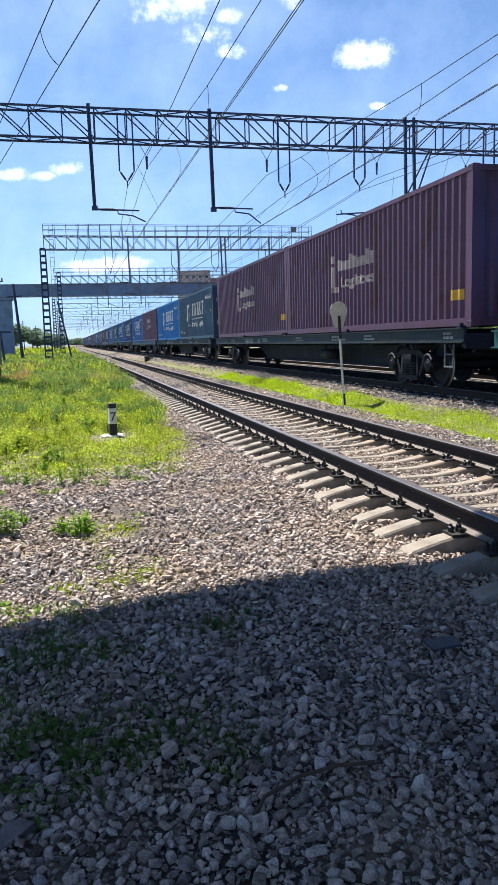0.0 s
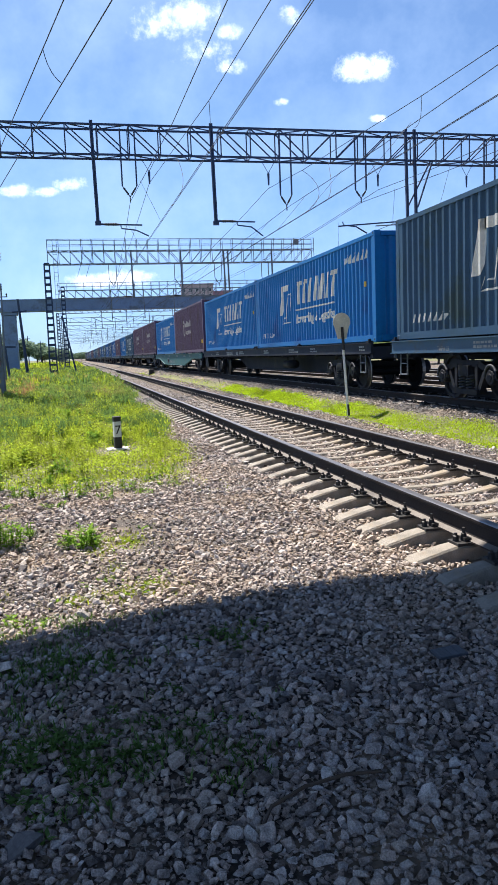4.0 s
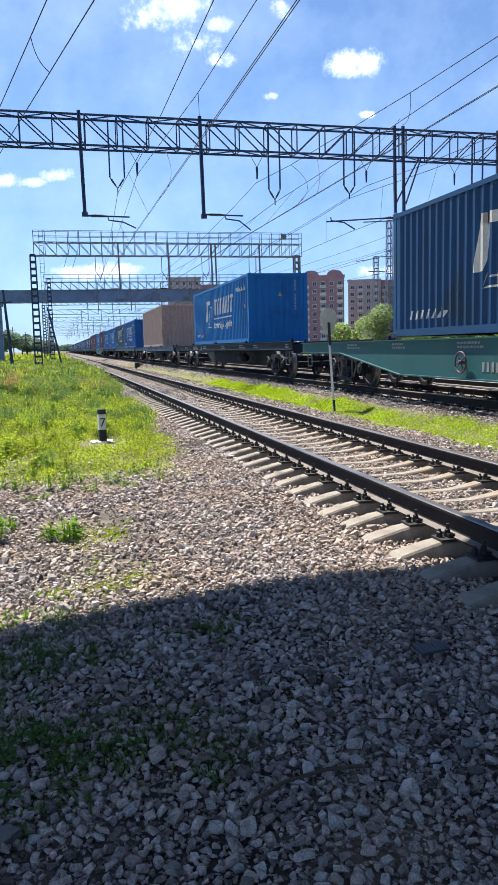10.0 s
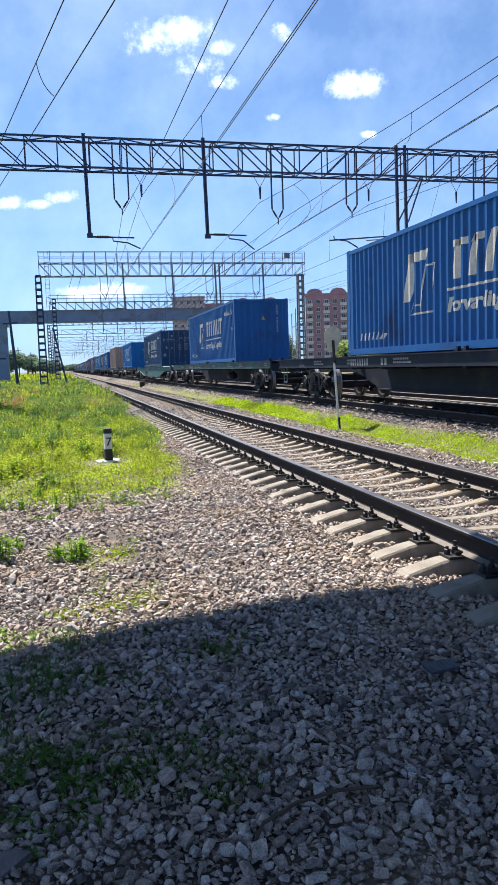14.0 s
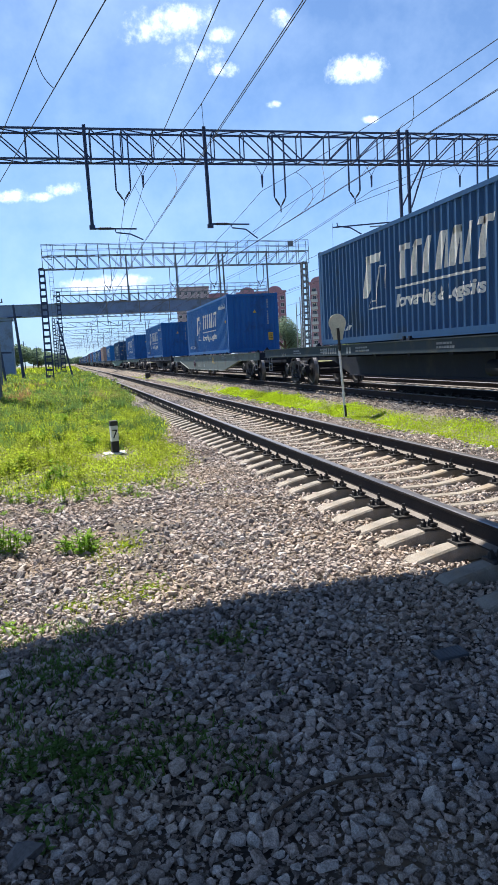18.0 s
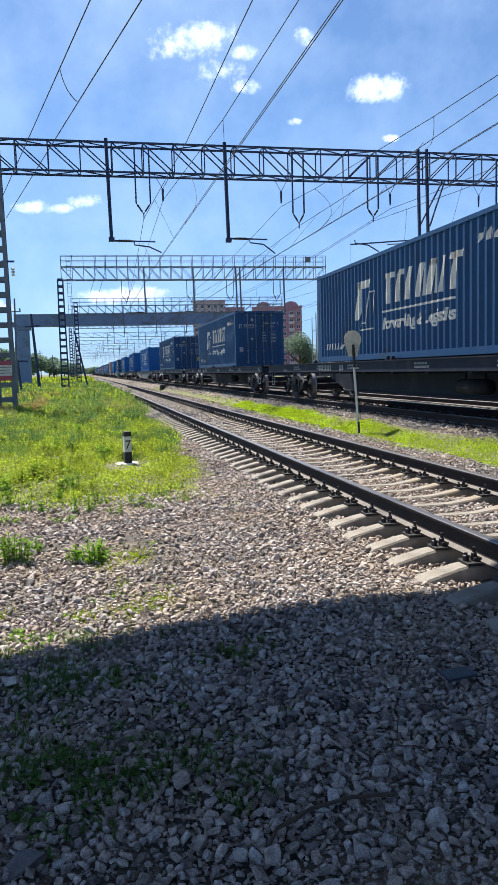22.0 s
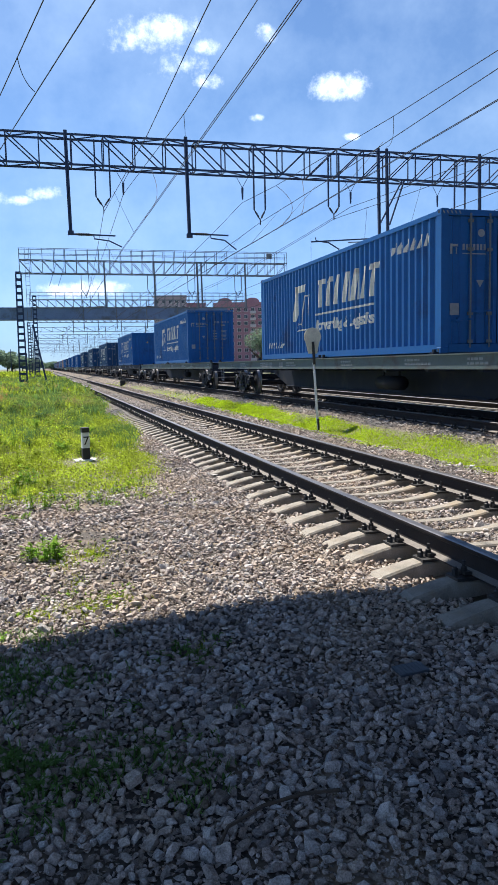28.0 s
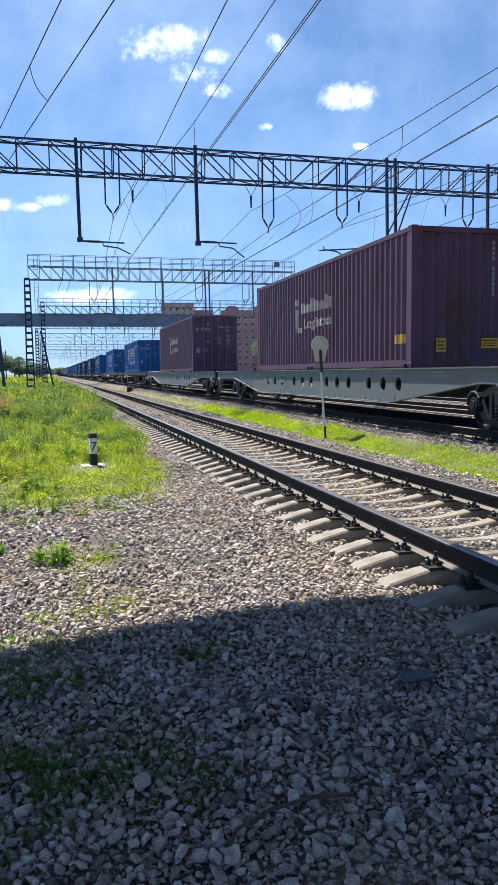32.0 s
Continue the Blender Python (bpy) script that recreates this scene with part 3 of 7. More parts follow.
build_track("track_1", TRACK1, HEAD1, 0, 62, 900, "railway track on weathered concrete sleepers in crushed-stone ballast")
build_track("track_2", TRACK2, HEAD2, 10, 40, 900, "railway track under the freight train on grey ballast")
for i, x in enumerate((13.45, 18.3)):
    t = thing("track_%d" % (i + 3), "railway track behind the freight train", "railway track", pose(x, 0, 0.05), kind="structure")
    for s in (-1, 1):
        part("rail", rail_mesh(-30, 900), None, t, at=pose(s * GAUGE, 0, 0.12))
    rest, sm = Build(), sleeper_mesh()
    sv, sf = [tuple(p.co) for p in sm.vertices], [tuple(p.vertices) for p in sm.polygons]
    for k in range(-50, 300):
        rest.add([(a, c + k * SLEEPER_PITCH, d) for a, c, d in sv], sf)
    tagged(part("sleepers", rest, MAT["sleeper"], t), kind="stuff")


# ---- train ----
def train_way(t):
    """How far the train has run at t seconds."""
    return 13.898 * t - 0.0148 * t * t


CL, CW = 12.192, 2.438
PITCH = 0.278


def wall_profile(length, first):
    """Along-wall position and recess of a corrugated panel."""
    pts, s = [(0.0, 0.0)], first
    while s + PITCH < length:
        pts += [(s, 0.0), (s + 0.072, 0.052), (s + 0.140, 0.052), (s + 0.212, 0.0)]
        s += PITCH
    pts.append((length, 0.0))
    return pts


SIDE = wall_profile(CL - 0.32, 0.08)


def recess(s):
    """The recess of the side wall at s along it."""
    for (a, p), (b, q) in zip(SIDE, SIDE[1:]):
        if a <= s <= b:
            return p + (q - p) * (s - a) / max(b - a, 1e-6)
    return 0.0


def panel(profile, z0, z1, to_xy):
    b = Build()
    v = [(*to_xy(s, d), z) for z in (z0, z1) for s, d in profile]
    n = len(profile)
    return b.add(v, [(i, i + 1, n + i + 1, n + i) for i in range(n - 1)])


CONT = {}


def container_meshes(h):
    """The shared meshes of a 12 m container of height h: origin at the base's middle, y along."""
    if h in CONT:
        return CONT[h]
    hw, hl = CW / 2, CL / 2
    out = {}
    for side, s in (("near", -1), ("far", 1)):
        out[side] = panel(SIDE, 0.16, h - 0.11, lambda q, d, s=s: (s * (hw - 0.012 - d), -hl + 0.16 + q)).mesh("side_wall", MAT["blue"])
    ends = wall_profile(CW - 0.3, 0.12)
    out["front"] = panel(ends, 0.16, h - 0.11, lambda q, d: (-hw + 0.15 + q, hl - 0.03 - d)).mesh("front_wall", MAT["blue"])
    out["rear"] = panel(ends, 0.16, h - 0.11, lambda q, d: (-hw + 0.15 + q, -hl + 0.03 + d)).mesh("end_wall", MAT["blue"])
    b = Build()
    for sx in (-1, 1):
        x0, x1 = sorted((sx * hw, sx * (hw - 0.07)))
        b.box(x0, -hl + 0.16, 0.02, x1, hl - 0.16, 0.17)
        b.box(x0, -hl + 0.16, h - 0.12, x1, hl - 0.16, h - 0.03)
        for sy in (-1, 1):
            y0, y1 = sorted((sy * hl, sy * (hl - 0.165)))
            p0, p1 = sorted((sx * hw, sx * (hw - 0.16)))
            b.box(p0 + 0.004, y0 + 0.004, 0.118, p1 - 0.004, y1 - 0.004, h - 0.118)
    for sy in (-1, 1):
        y0, y1 = sorted((sy * hl, sy * (hl - 0.10)))
        b.box(-hw + 0.165, y0, 0.015, hw - 0.165, y1, 0.17)
        b.box(-hw + 0.165, y0, h - 0.13, hw - 0.165, y1, h - 0.02)
    out["frame"] = b.mesh("frame", MAT["blue"])
    b = Build()
    b.soft_box(-0.084, -0.091, 0, 0.084, 0.091, 0.118, 0.012)
    b.box(-0.0845, -0.03, 0.035, -0.07, 0.03, 0.085, 1)
    b.box(0.07, -0.03, 0.035, 0.0845, 0.03, 0.085, 1)
    out["casting"] = b.mesh("corner_casting", MAT["blue"], MAT["black_paint"])
    b = Build()
    ridge = [(-hl + 0.1, 0.0)]
    s = -hl + 0.2
    while s < hl - 0.3:
        ridge += [(s, 0.0), (s + 0.03, 0.02), (s + 0.09, 0.02), (s + 0.12, 0.0)]
        s += 0.21
    ridge.append((hl - 0.1, 0.0))
    v = [(x, y, h - 0.045 + d) for x in (-hw + 0.06, hw - 0.06) for y, d in ridge]
    n = len(ridge)
    b.add(v, [(i, i + 1, n + i + 1, n + i) for i in range(n - 1)])
    out["roof"] = b.mesh("roof", MAT["blue"])
    b = Build()
    b.box(-hw + 0.1, -hl + 0.1, 0.06, hw - 0.1, hl - 0.1, 0.15)
    out["floor"] = b.mesh("floor", MAT["black_wagon"])
    # a door leaf with its raised panels
    for leaf, s in (("left", -1), ("right", 1)):
        x0, x1 = sorted((s * 0.008, s * (hw - 0.16)))
        prof = []
        w = x1 - x0
        for q in range(3):
            c = w * (q + 0.5) / 3
            prof += [(c - 0.09, 0.0), (c - 0.06, 0.03), (c + 0.06, 0.03), (c + 0.09, 0.0)]
        out[leaf] = panel([(0, 0)] + prof + [(w, 0)], 0.18, h - 0.14, lambda q, d, x0=x0: (x0 + q, -hl + 0.03 + d)).mesh("door", MAT["blue"])
    b = Build()
    b.tube([(0, 0, 0.10), (0, 0, h - 0.08)], 0.019, 8)
    for z in (0.22, 0.75, h - 0.75, h - 0.22):
        b.box(-0.05, -0.012, z - 0.03, 0.05, 0.03, z + 0.03)
    out["rod"] = b.mesh("lock_rod", MAT["steel_grey"])
    b = Build()
    b.bar((0, -0.03, 0), (0.42, -0.03, 0.02), 0.03, 0.035)
    b.box(0.12, -0.03, -0.04, 0.20, 0.02, 0.05)
    out["handle"] = b.mesh("door_handle", MAT["steel_grey"])
    CONT[h] = out
    return out


def decal(polys, x_of, lift=0.004):
    """Painted shapes on a corrugated wall: convex polygons (s along the wall, z) cut at its folds."""
    b = Build()
    cuts = [s for s, d in SIDE]
    for poly in polys:
        lo, hi = min(p[0] for p in poly), max(p[0] for p in poly)
        ss = [lo] + [c for c in cuts if lo + 1e-4 < c < hi - 1e-4] + [hi]
        rows = []
        for s in ss:
            zs = []
            for (a, z0), (c, z1) in zip(poly, poly[1:] + poly[:1]):
                if abs(c - a) < 1e-9:
                    if abs(s - a) < 1e-6:
                        zs += [z0, z1]
                elif min(a, c) - 1e-6 <= s <= max(a, c) + 1e-6:
                    zs.append(z0 + (z1 - z0) * (s - a) / (c - a))
            rows.append((s, min(zs), max(zs)))
        v, f = [], []
        for s, z0, z1 in rows:
            v += [(x_of(s), s, z0), (x_of(s), s, z1)]
        for i in range(len(rows) - 1):
            f.append((2 * i, 2 * i + 2, 2 * i + 3, 2 * i + 1))
        b.add([(x, s - CL / 2 + 0.16, z) for x, s, z in v], f)
    return b


def near_x(s):
    return -(CW / 2 - 0.012 - recess(s)) - 0.004


def slant(s0, z0, w, h, lean=0.16):
    """A leaning bar."""
    return [(s0, z0), (s0 + w, z0), (s0 + w + lean * h, z0 + h), (s0 + lean * h, z0 + h)]


def company_marks(h):
    """The big mark of the blue containers as plain shapes. s runs from the rear end; it is read towards the rear."""
    L = CL - 0.32
    def flip(p):
        return [(L - s, z) for s, z in p]
    big = []
    z0 = 1.02
    # emblem
    big += [slant(3.20, 1.10, 0.36, 1.0), slant(3.38, 1.90, 0.95, 0.20)]
    thin = [slant(3.98, 0.84, 0.035, 0.98), slant(4.46, 0.80, 0.035, 0.98), slant(3.52, 0.80, 0.98, 0.04), slant(4.12, 1.75, 0.50, 0.035), slant(3.52, 0.80, 0.035, 0.27), slant(3.74, 0.98, 0.2, 0.035)]
    # word as leaning bars of unequal width
    s = 5.36
    for w, g, top in ((0.24, 0.24, 0.58), (0.25, 0.20, 0.40), (0.27, 0.20, 0.0), (0.28, 0.16, 0.0), (0.30, 0.18, 0.42), (0.20, 0.20, 0.0), (0.24, 0.2, 0.58)):
        big.append(slant(s, 1.36, w, 0.72))
        if top:
            big.append(slant(s + 0.10 - (top - w) / 2 + 0.06, 1.96, top, 0.13))
        if g < 0.19:
            big.append([(s + w + 0.10, 2.08), (s + w + 0.20, 2.08), (s + w + 0.20, 1.36), (s + w + 0.06, 1.36)])
        s += w + g + 0.11
    thin.append([(5.15, 1.16), (8.9, 1.16), (8.9, 1.21), (5.15, 1.21)])
    small = []
    s = 0.55
    for k in range(14):
        small.append(slant(s, 0.36, 0.08, (0.13, 0.18)[k % 2], 0.1))
        s += 0.13
    s = 9.75
    for k in range(13):
        small.append(slant(s, h - 0.60, 0.085, (0.17, 0.24)[(k // 2) % 2], 0.1))
        s += 0.142
    return [flip(p) for p in big], [flip(p) for p in thin + small]


def wall_words(body, s0, z0, width, lean=0.16):
    """Painted words that follow the folds of the near side wall, from s0 towards the rear."""
    cu = bpy.data.curves.new("words", "FONT")
    cu.body, cu.size, cu.resolution_u, cu.offset = body, 0.30, 3, 0.010
    ob = bpy.data.objects.new("words", cu)
    scene.collection.objects.link(ob)
    bpy.context.view_layer.update()
    me = bpy.data.meshes.new_from_object(ob.evaluated_get(bpy.context.evaluated_depsgraph_get()))
    bpy.data.objects.remove(ob)
    bm = bmesh.new()
    bm.from_mesh(me)
    k = width / max(v.co.x for v in bm.verts)
    for v in bm.verts:
        v.co.y *= 1.3
    for v in bm.verts:
        v.co.x = (CL - 0.32) - (s0 + v.co.x * k + lean * v.co.y)
    lo, hi = min(v.co.x for v in bm.verts), max(v.co.x for v in bm.verts)
    for c in [c for c, d in SIDE if lo < c < hi]:
        bmesh.ops.bisect_plane(bm, geom=bm.verts[:] + bm.edges[:] + bm.faces[:], plane_co=(c, 0, 0), plane_no=(1, 0, 0))
    for v in bm.verts:
        s, z = v.co.x, v.co.y + z0
        v.co = (near_x(s), s - CL / 2 + 0.16, z)
    bm.to_mesh(me)
    bm.free()
    me.materials.clear()
    me.materials.append(MAT["letter" if lean else "letter_warm"])
    me.name = "tagline"
    return me


def maroon_marks(h):
    L = CL - 0.32
    big, small = [], []
    big += [slant(4.30, 1.10, 0.22, 0.72, 0.0), slant(4.30, 1.10, 0.60, 0.15, 0.0), slant(4.28, 1.92, 0.24, 0.20, 0.0)]
    s = 4.82
    for k in range(9):
        small.append(slant(s, 1.66, 0.17, (0.30, 0.24, 0.24, 0.38)[k % 4], 0.0))
        s += 0.29
    return [[(L - a, z) for a, z in p] for p in big], [[(L - a, z) for a, z in p] for p in small]


def end_marks(h, doors, code):
    """Plain bars for codes and notices on the rear end."""
    b, y = Build(), -CL / 2 + 0.022
    rng = random.Random(code)
    def bar_at(x, z, w, hh):
        b.box(x, y - 0.004, z, x + w, y, z + hh)
    if doors:
        for k in range(11):
            if k not in (4, 9):
                bar_at(0.20 + k * 0.072, h - 0.66, 0.040, 0.085)
        for k in range(4):
            bar_at(0.56 + k * 0.055, h - 0.82, 0.034, 0.075)
        for row in range(4):
            bar_at(0.13, h - 1.10 - row * 0.135, 0.20 + rng.uniform(-0.08, 0.08), 0.045)
            bar_at(0.55, h - 1.06 - row * 0.135, 0.30, 0.022)
            bar_at(0.55, h - 1.12 - row * 0.135, 0.26, 0.022)
        bar_at(-1.02, h - 0.84, 0.045, 0.19)
        bar_at(-0.975, h - 0.70, 0.12, 0.045)
        bar_at(-0.90, h - 0.84, 0.02, 0.12)
        for k in range(7):
            bar_at(-0.76 + k * 0.075, h - 0.76, 0.045, 0.11)
        bar_at(-0.76, h - 0.84, 0.50, 0.02)
        bar_at(-1.02, h - 1.98, 0.19, 0.22)
        b.prism([(-0.46, h - 1.32), (-0.38, h - 1.46), (-0.30, h - 1.32)], y - 0.004, y, "y")
        b.lathe([(0.0, -0.002), (0.075, -0.002), (0.075, 0.003)], "y", (-0.36, y - 0.002, h - 0.44), 12)
    else:
        for k in range(12):
            if k not in (4, 11):
                bar_at(0.68, h - 0.36 - k * 0.108, 0.06, 0.078)
    return b


CONTAINER_COUNT = [0]


def container(colour, h, doors, label, marks=True, plate=True, low_plates=False, crate_plate=False, warning=None):
    ob = thing("shipping_container", label, "shipping container", group="containers on the train")
    m, mat = container_meshes(h), MAT[colour]
    CONTAINER_COUNT[0] += 1
    for key, nm in (("near", "side_wall"), ("far", "side_wall"), ("front", "front_wall"), ("frame", "frame"), ("roof", "roof")):
        recolour(part(nm, m[key], None, ob), mat)
    part("floor", m["floor"], None, ob)
    for sx in (-1, 1):
        for sy in (-1, 1):
            for z in (0.0, h - 0.118):
                recolour(part("corner_casting", m["casting"], None, ob, at=pose(sx * (CW / 2 - 0.082), sy * (CL / 2 - 0.089), z)), mat)
    if doors:
        hl = CL / 2
        for leaf, s in (("left", -1), ("right", 1)):
            d = recolour(part("door", m[leaf], None, ob), mat)
            for x in (0.19, 0.60):
                part("lock_rod", m["rod"], None, d, at=pose(s * x, -hl - 0.012, 0))
                recolour(part("door_handle", m["handle"], None, d, at=pose(s * x - (0.0 if s > 0 else 0.4), -hl + 0.0, 0.78 if x < 0.5 else 0.62)), mat)
    else:
        recolour(part("end_wall", m["rear"], None, ob), mat)
    key = ("end", h, doors)
    if key not in CONT:
        CONT[key] = end_marks(h, doors, 3).mesh("end_lettering", MAT["letter_dim"])
    tagged(part("end_lettering", CONT[key], None, ob, "rows of small cream markings"), kind="stuff")
    if marks:
        kind = "plum" if colour == "plum" else "blue"
        if (kind, h) not in CONT:
            paint = MAT["letter_warm" if kind == "plum" else "letter"]
            big, small = (maroon_marks if kind == "plum" else company_marks)(h)
            CONT[(kind, h)] = (decal(big, near_x).mesh("emblem", paint), decal(small, near_x).mesh("lettering", paint))
            CONT[(kind, h, "words")] = wall_words("Logistics", 5.02, 1.22, 2.35, 0.0) if kind == "plum" else wall_words("Forwarding & Logistics", 5.15, 0.76, 3.75)
        tagged(part("tagline", CONT[(kind, h, "words")], None, ob, "cream painted words"), kind="stuff")
        tagged(part("emblem", CONT[(kind, h)][0], None, ob, "big cream painted company mark"), kind="stuff")
        tagged(part("lettering", CONT[(kind, h)][1], None, ob, "small cream painted markings"), kind="stuff")
    if doors:
        if ("hazard", h) not in CONT:
            b = Build()
            for sx in (-1, 1):
                for k in range(5):
                    b.add([(sx * (1.20 - k * 0.085), -CL / 2 - 0.003, h - 0.04), (sx * (1.17 - k * 0.085), -CL / 2 - 0.003, h - 0.04), (sx * (1.14 - k * 0.085), -CL / 2 - 0.003, h - 0.10), (sx * (1.17 - k * 0.085), -CL / 2 - 0.003, h - 0.10)], [(0, 1, 2, 3)])
            CONT[("hazard", h)] = b.mesh("hazard_stripes", MAT["faint"])
        tagged(part("hazard_stripes", CONT[("hazard", h)], None, ob, "pale slanted corner stripes"), kind="stuff")
        if warning:
            x, z = warning
            part("warning_triangle", Build().prism([(x - 0.09, z), (x + 0.09, z), (x, z + 0.16)], -CL / 2 + 0.016, -CL / 2 + 0.021, "y"), MAT["yellow"], ob, "yellow warning triangle")
    if plate:
        y = -CL / 2 + 0.022
        low_plum = low_plates and colour == "plum"
        boxes = [(0.70, 0.66, 0.98, 0.98)] if doors else [(-0.63, 0.32, -0.39, 0.62), (0.45, 0.40, 0.85, 0.62)] if low_plum else [(0.06, 0.50, 0.21, 0.66)] if low_plates else [(0.70, 0.52, 0.93, 0.88)] if crate_plate else []
        for x0, z0, x1, z1 in boxes:
            p = part("notice_plate", Build().box(x0, y - 0.005, z0, x1, y, z1), MAT["yellow"], ob, "yellow notice plate")
            lines = Build()
            for k in range(3):
                zz = z0 + (z1 - z0) * (0.2 + 0.25 * k)
                lines.box(x0 + 0.03, y - 0.007, zz, x1 - 0.03 - 0.03 * (k % 2), y - 0.005, zz + (z1 - z0) * 0.09)
            tagged(part("print", lines, MAT["black_paint"], p, "dark printed lines"), kind="stuff")
        if not doors and not low_plum:
            x, z = (0.79, 0.50) if low_plates else (0.08, h - 0.90)
            part("warning_triangle", Build().prism([(x - 0.08, z), (x + 0.08, z), (x, z + 0.155)], y - 0.005, y, "y"), MAT["yellow"], ob, "yellow warning triangle")
        z = 0.52 if colour == "plum" else h - 1.30
        s0, w, hh = (0.20, 0.46, 0.20) if colour == "plum" else (0.52, 0.08, 0.13)
        b = decal([[(s0, z), (s0 + w, z), (s0 + w, z + hh), (s0, z + hh)]], near_x)
        part("side_plate", b, MAT["yellow"], ob, "small yellow plate")
    return ob


WAGON = {}
WHEEL_R = 0.475


def wheelset_mesh():
    b = Build()
    b.lathe([(0.0, -1.02), (0.075, -1.02), (0.075, 1.02), (0.0, 1.02)], "x", n=10)
    for s in (-1, 1):
        prof = [(0.09, 0.72), (0.16, 0.715), (0.36, 0.745), (0.40, 0.715), (0.505, 0.712), (0.507, 0.735), (0.478, 0.752), (0.472, 0.845), (0.40, 0.848), (0.38, 0.80), (0.18, 0.83), (0.12, 0.86), (0.09, 0.86)]
        n0 = len(b.f)
        b.lathe([(r, s * x) for r, x in prof], "x", n=28)
        for k in range(5 * 28, 7 * 28):
            b.mi[n0 + k] = 1
    return b.mesh("wheelset", MAT["bogie"], MAT["wheel_steel"], MAT["wheel_steel"], smooth=False)


def side_frame_mesh():
    """The cast side frame of a bogie with its arched top, window and axle guides."""
    b = Build()
    x0, x1 = -0.06, 0.06
    top = [(-1.16, 0.55), (-1.12, 0.66), (-0.95, 0.70), (-0.70, 0.70), (-0.45, 0.80), (0.45, 0.80), (0.70, 0.70), (0.95, 0.70), (1.12, 0.66), (1.16, 0.55)]
    low = [(1.16, 0.42), (1.08, 0.42), (1.05, 0.58), (0.80, 0.58), (0.76, 0.42), (0.62, 0.40), (0.42, 0.62), (-0.42, 0.62), (-0.62, 0.40), (-0.76, 0.42), (-0.80, 0.58), (-1.05, 0.58), (-1.08, 0.42), (-1.16, 0.42)]
    # top chord in quads between the outlines
    def beam(points, w):
        for (a, p), (c, q) in zip(points, points[1:]):
            b.prism([(a, p - w), (c, q - w), (c, q), (a, p)], x0, x1, "x")
    beam(top, 0.13)
    for s in (-1, 1):
        beam([(s * 1.12, 0.62), (s * 1.14, 0.40)], 0.06)
        b.prism([(s * 0.76, 0.62), (s * 0.64, 0.62), (s * 0.40, 0.22), (s * 0.48, 0.16)], x0, x1, "x")
        b.prism([(s * 0.44, 0.72), (s * 0.34, 0.72), (s * 0.34, 0.20), (s * 0.44, 0.20)], x0 - 0.01, x1 + 0.01, "x")
        b.prism([(s * 1.15, 0.42), (s * 1.05, 0.42), (s * 1.05, 0.60), (s * 1.15, 0.60)], x0, x1, "x")
        b.prism([(s * 0.80, 0.44), (s * 0.70, 0.44), (s * 0.70, 0.62), (s * 0.80, 0.62)], x0, x1, "x")
    b.prism([(-0.48, 0.14), (0.48, 0.14), (0.48, 0.24), (-0.48, 0.24)], x0 - 0.05, x1 + 0.05, "x")
    return b.mesh("side_frame", MAT["bogie"])


def axle_box_mesh():
    b = Build()
    b.lathe([(0.0, -0.10), (0.13, -0.10), (0.145, -0.08), (0.145, 0.06), (0.0, 0.06)], "x", n=14)
    b.lathe([(0.0, -0.115), (0.07, -0.115), (0.08, -0.10)], "x", n=10)
    b.box(-0.07, -0.13, 0.08, 0.06, 0.13, 0.16)
    return b.mesh("axle_box", MAT["bogie"])


def highlight_arc_mesh():
    """The horseshoe lip over an axle box, in lighter steel that paints its highlight."""
    b = Build()
    b.tube([(-0.085, 0.20 * math.cos(a), 0.02 + 0.21 * math.sin(a)) for a in [radians(-10 + 20 * k) for k in range(11)]], 0.026, 6)
    return b.mesh("highlight_arc", MAT["bogie_bright"], smooth=True)


def spring_mesh():
    b = Build()
    pts = []
    turns, n = 5, 12
    for i in range(turns * n + 1):
        a = 2 * math.pi * i / n
        pts.append((0.075 * math.cos(a), 0.075 * math.sin(a), 0.24 + 0.28 * i / (turns * n)))
    b.tube(pts, 0.019, 5)
    return b.mesh("coil_spring", MAT["bogie_bright"], smooth=True)


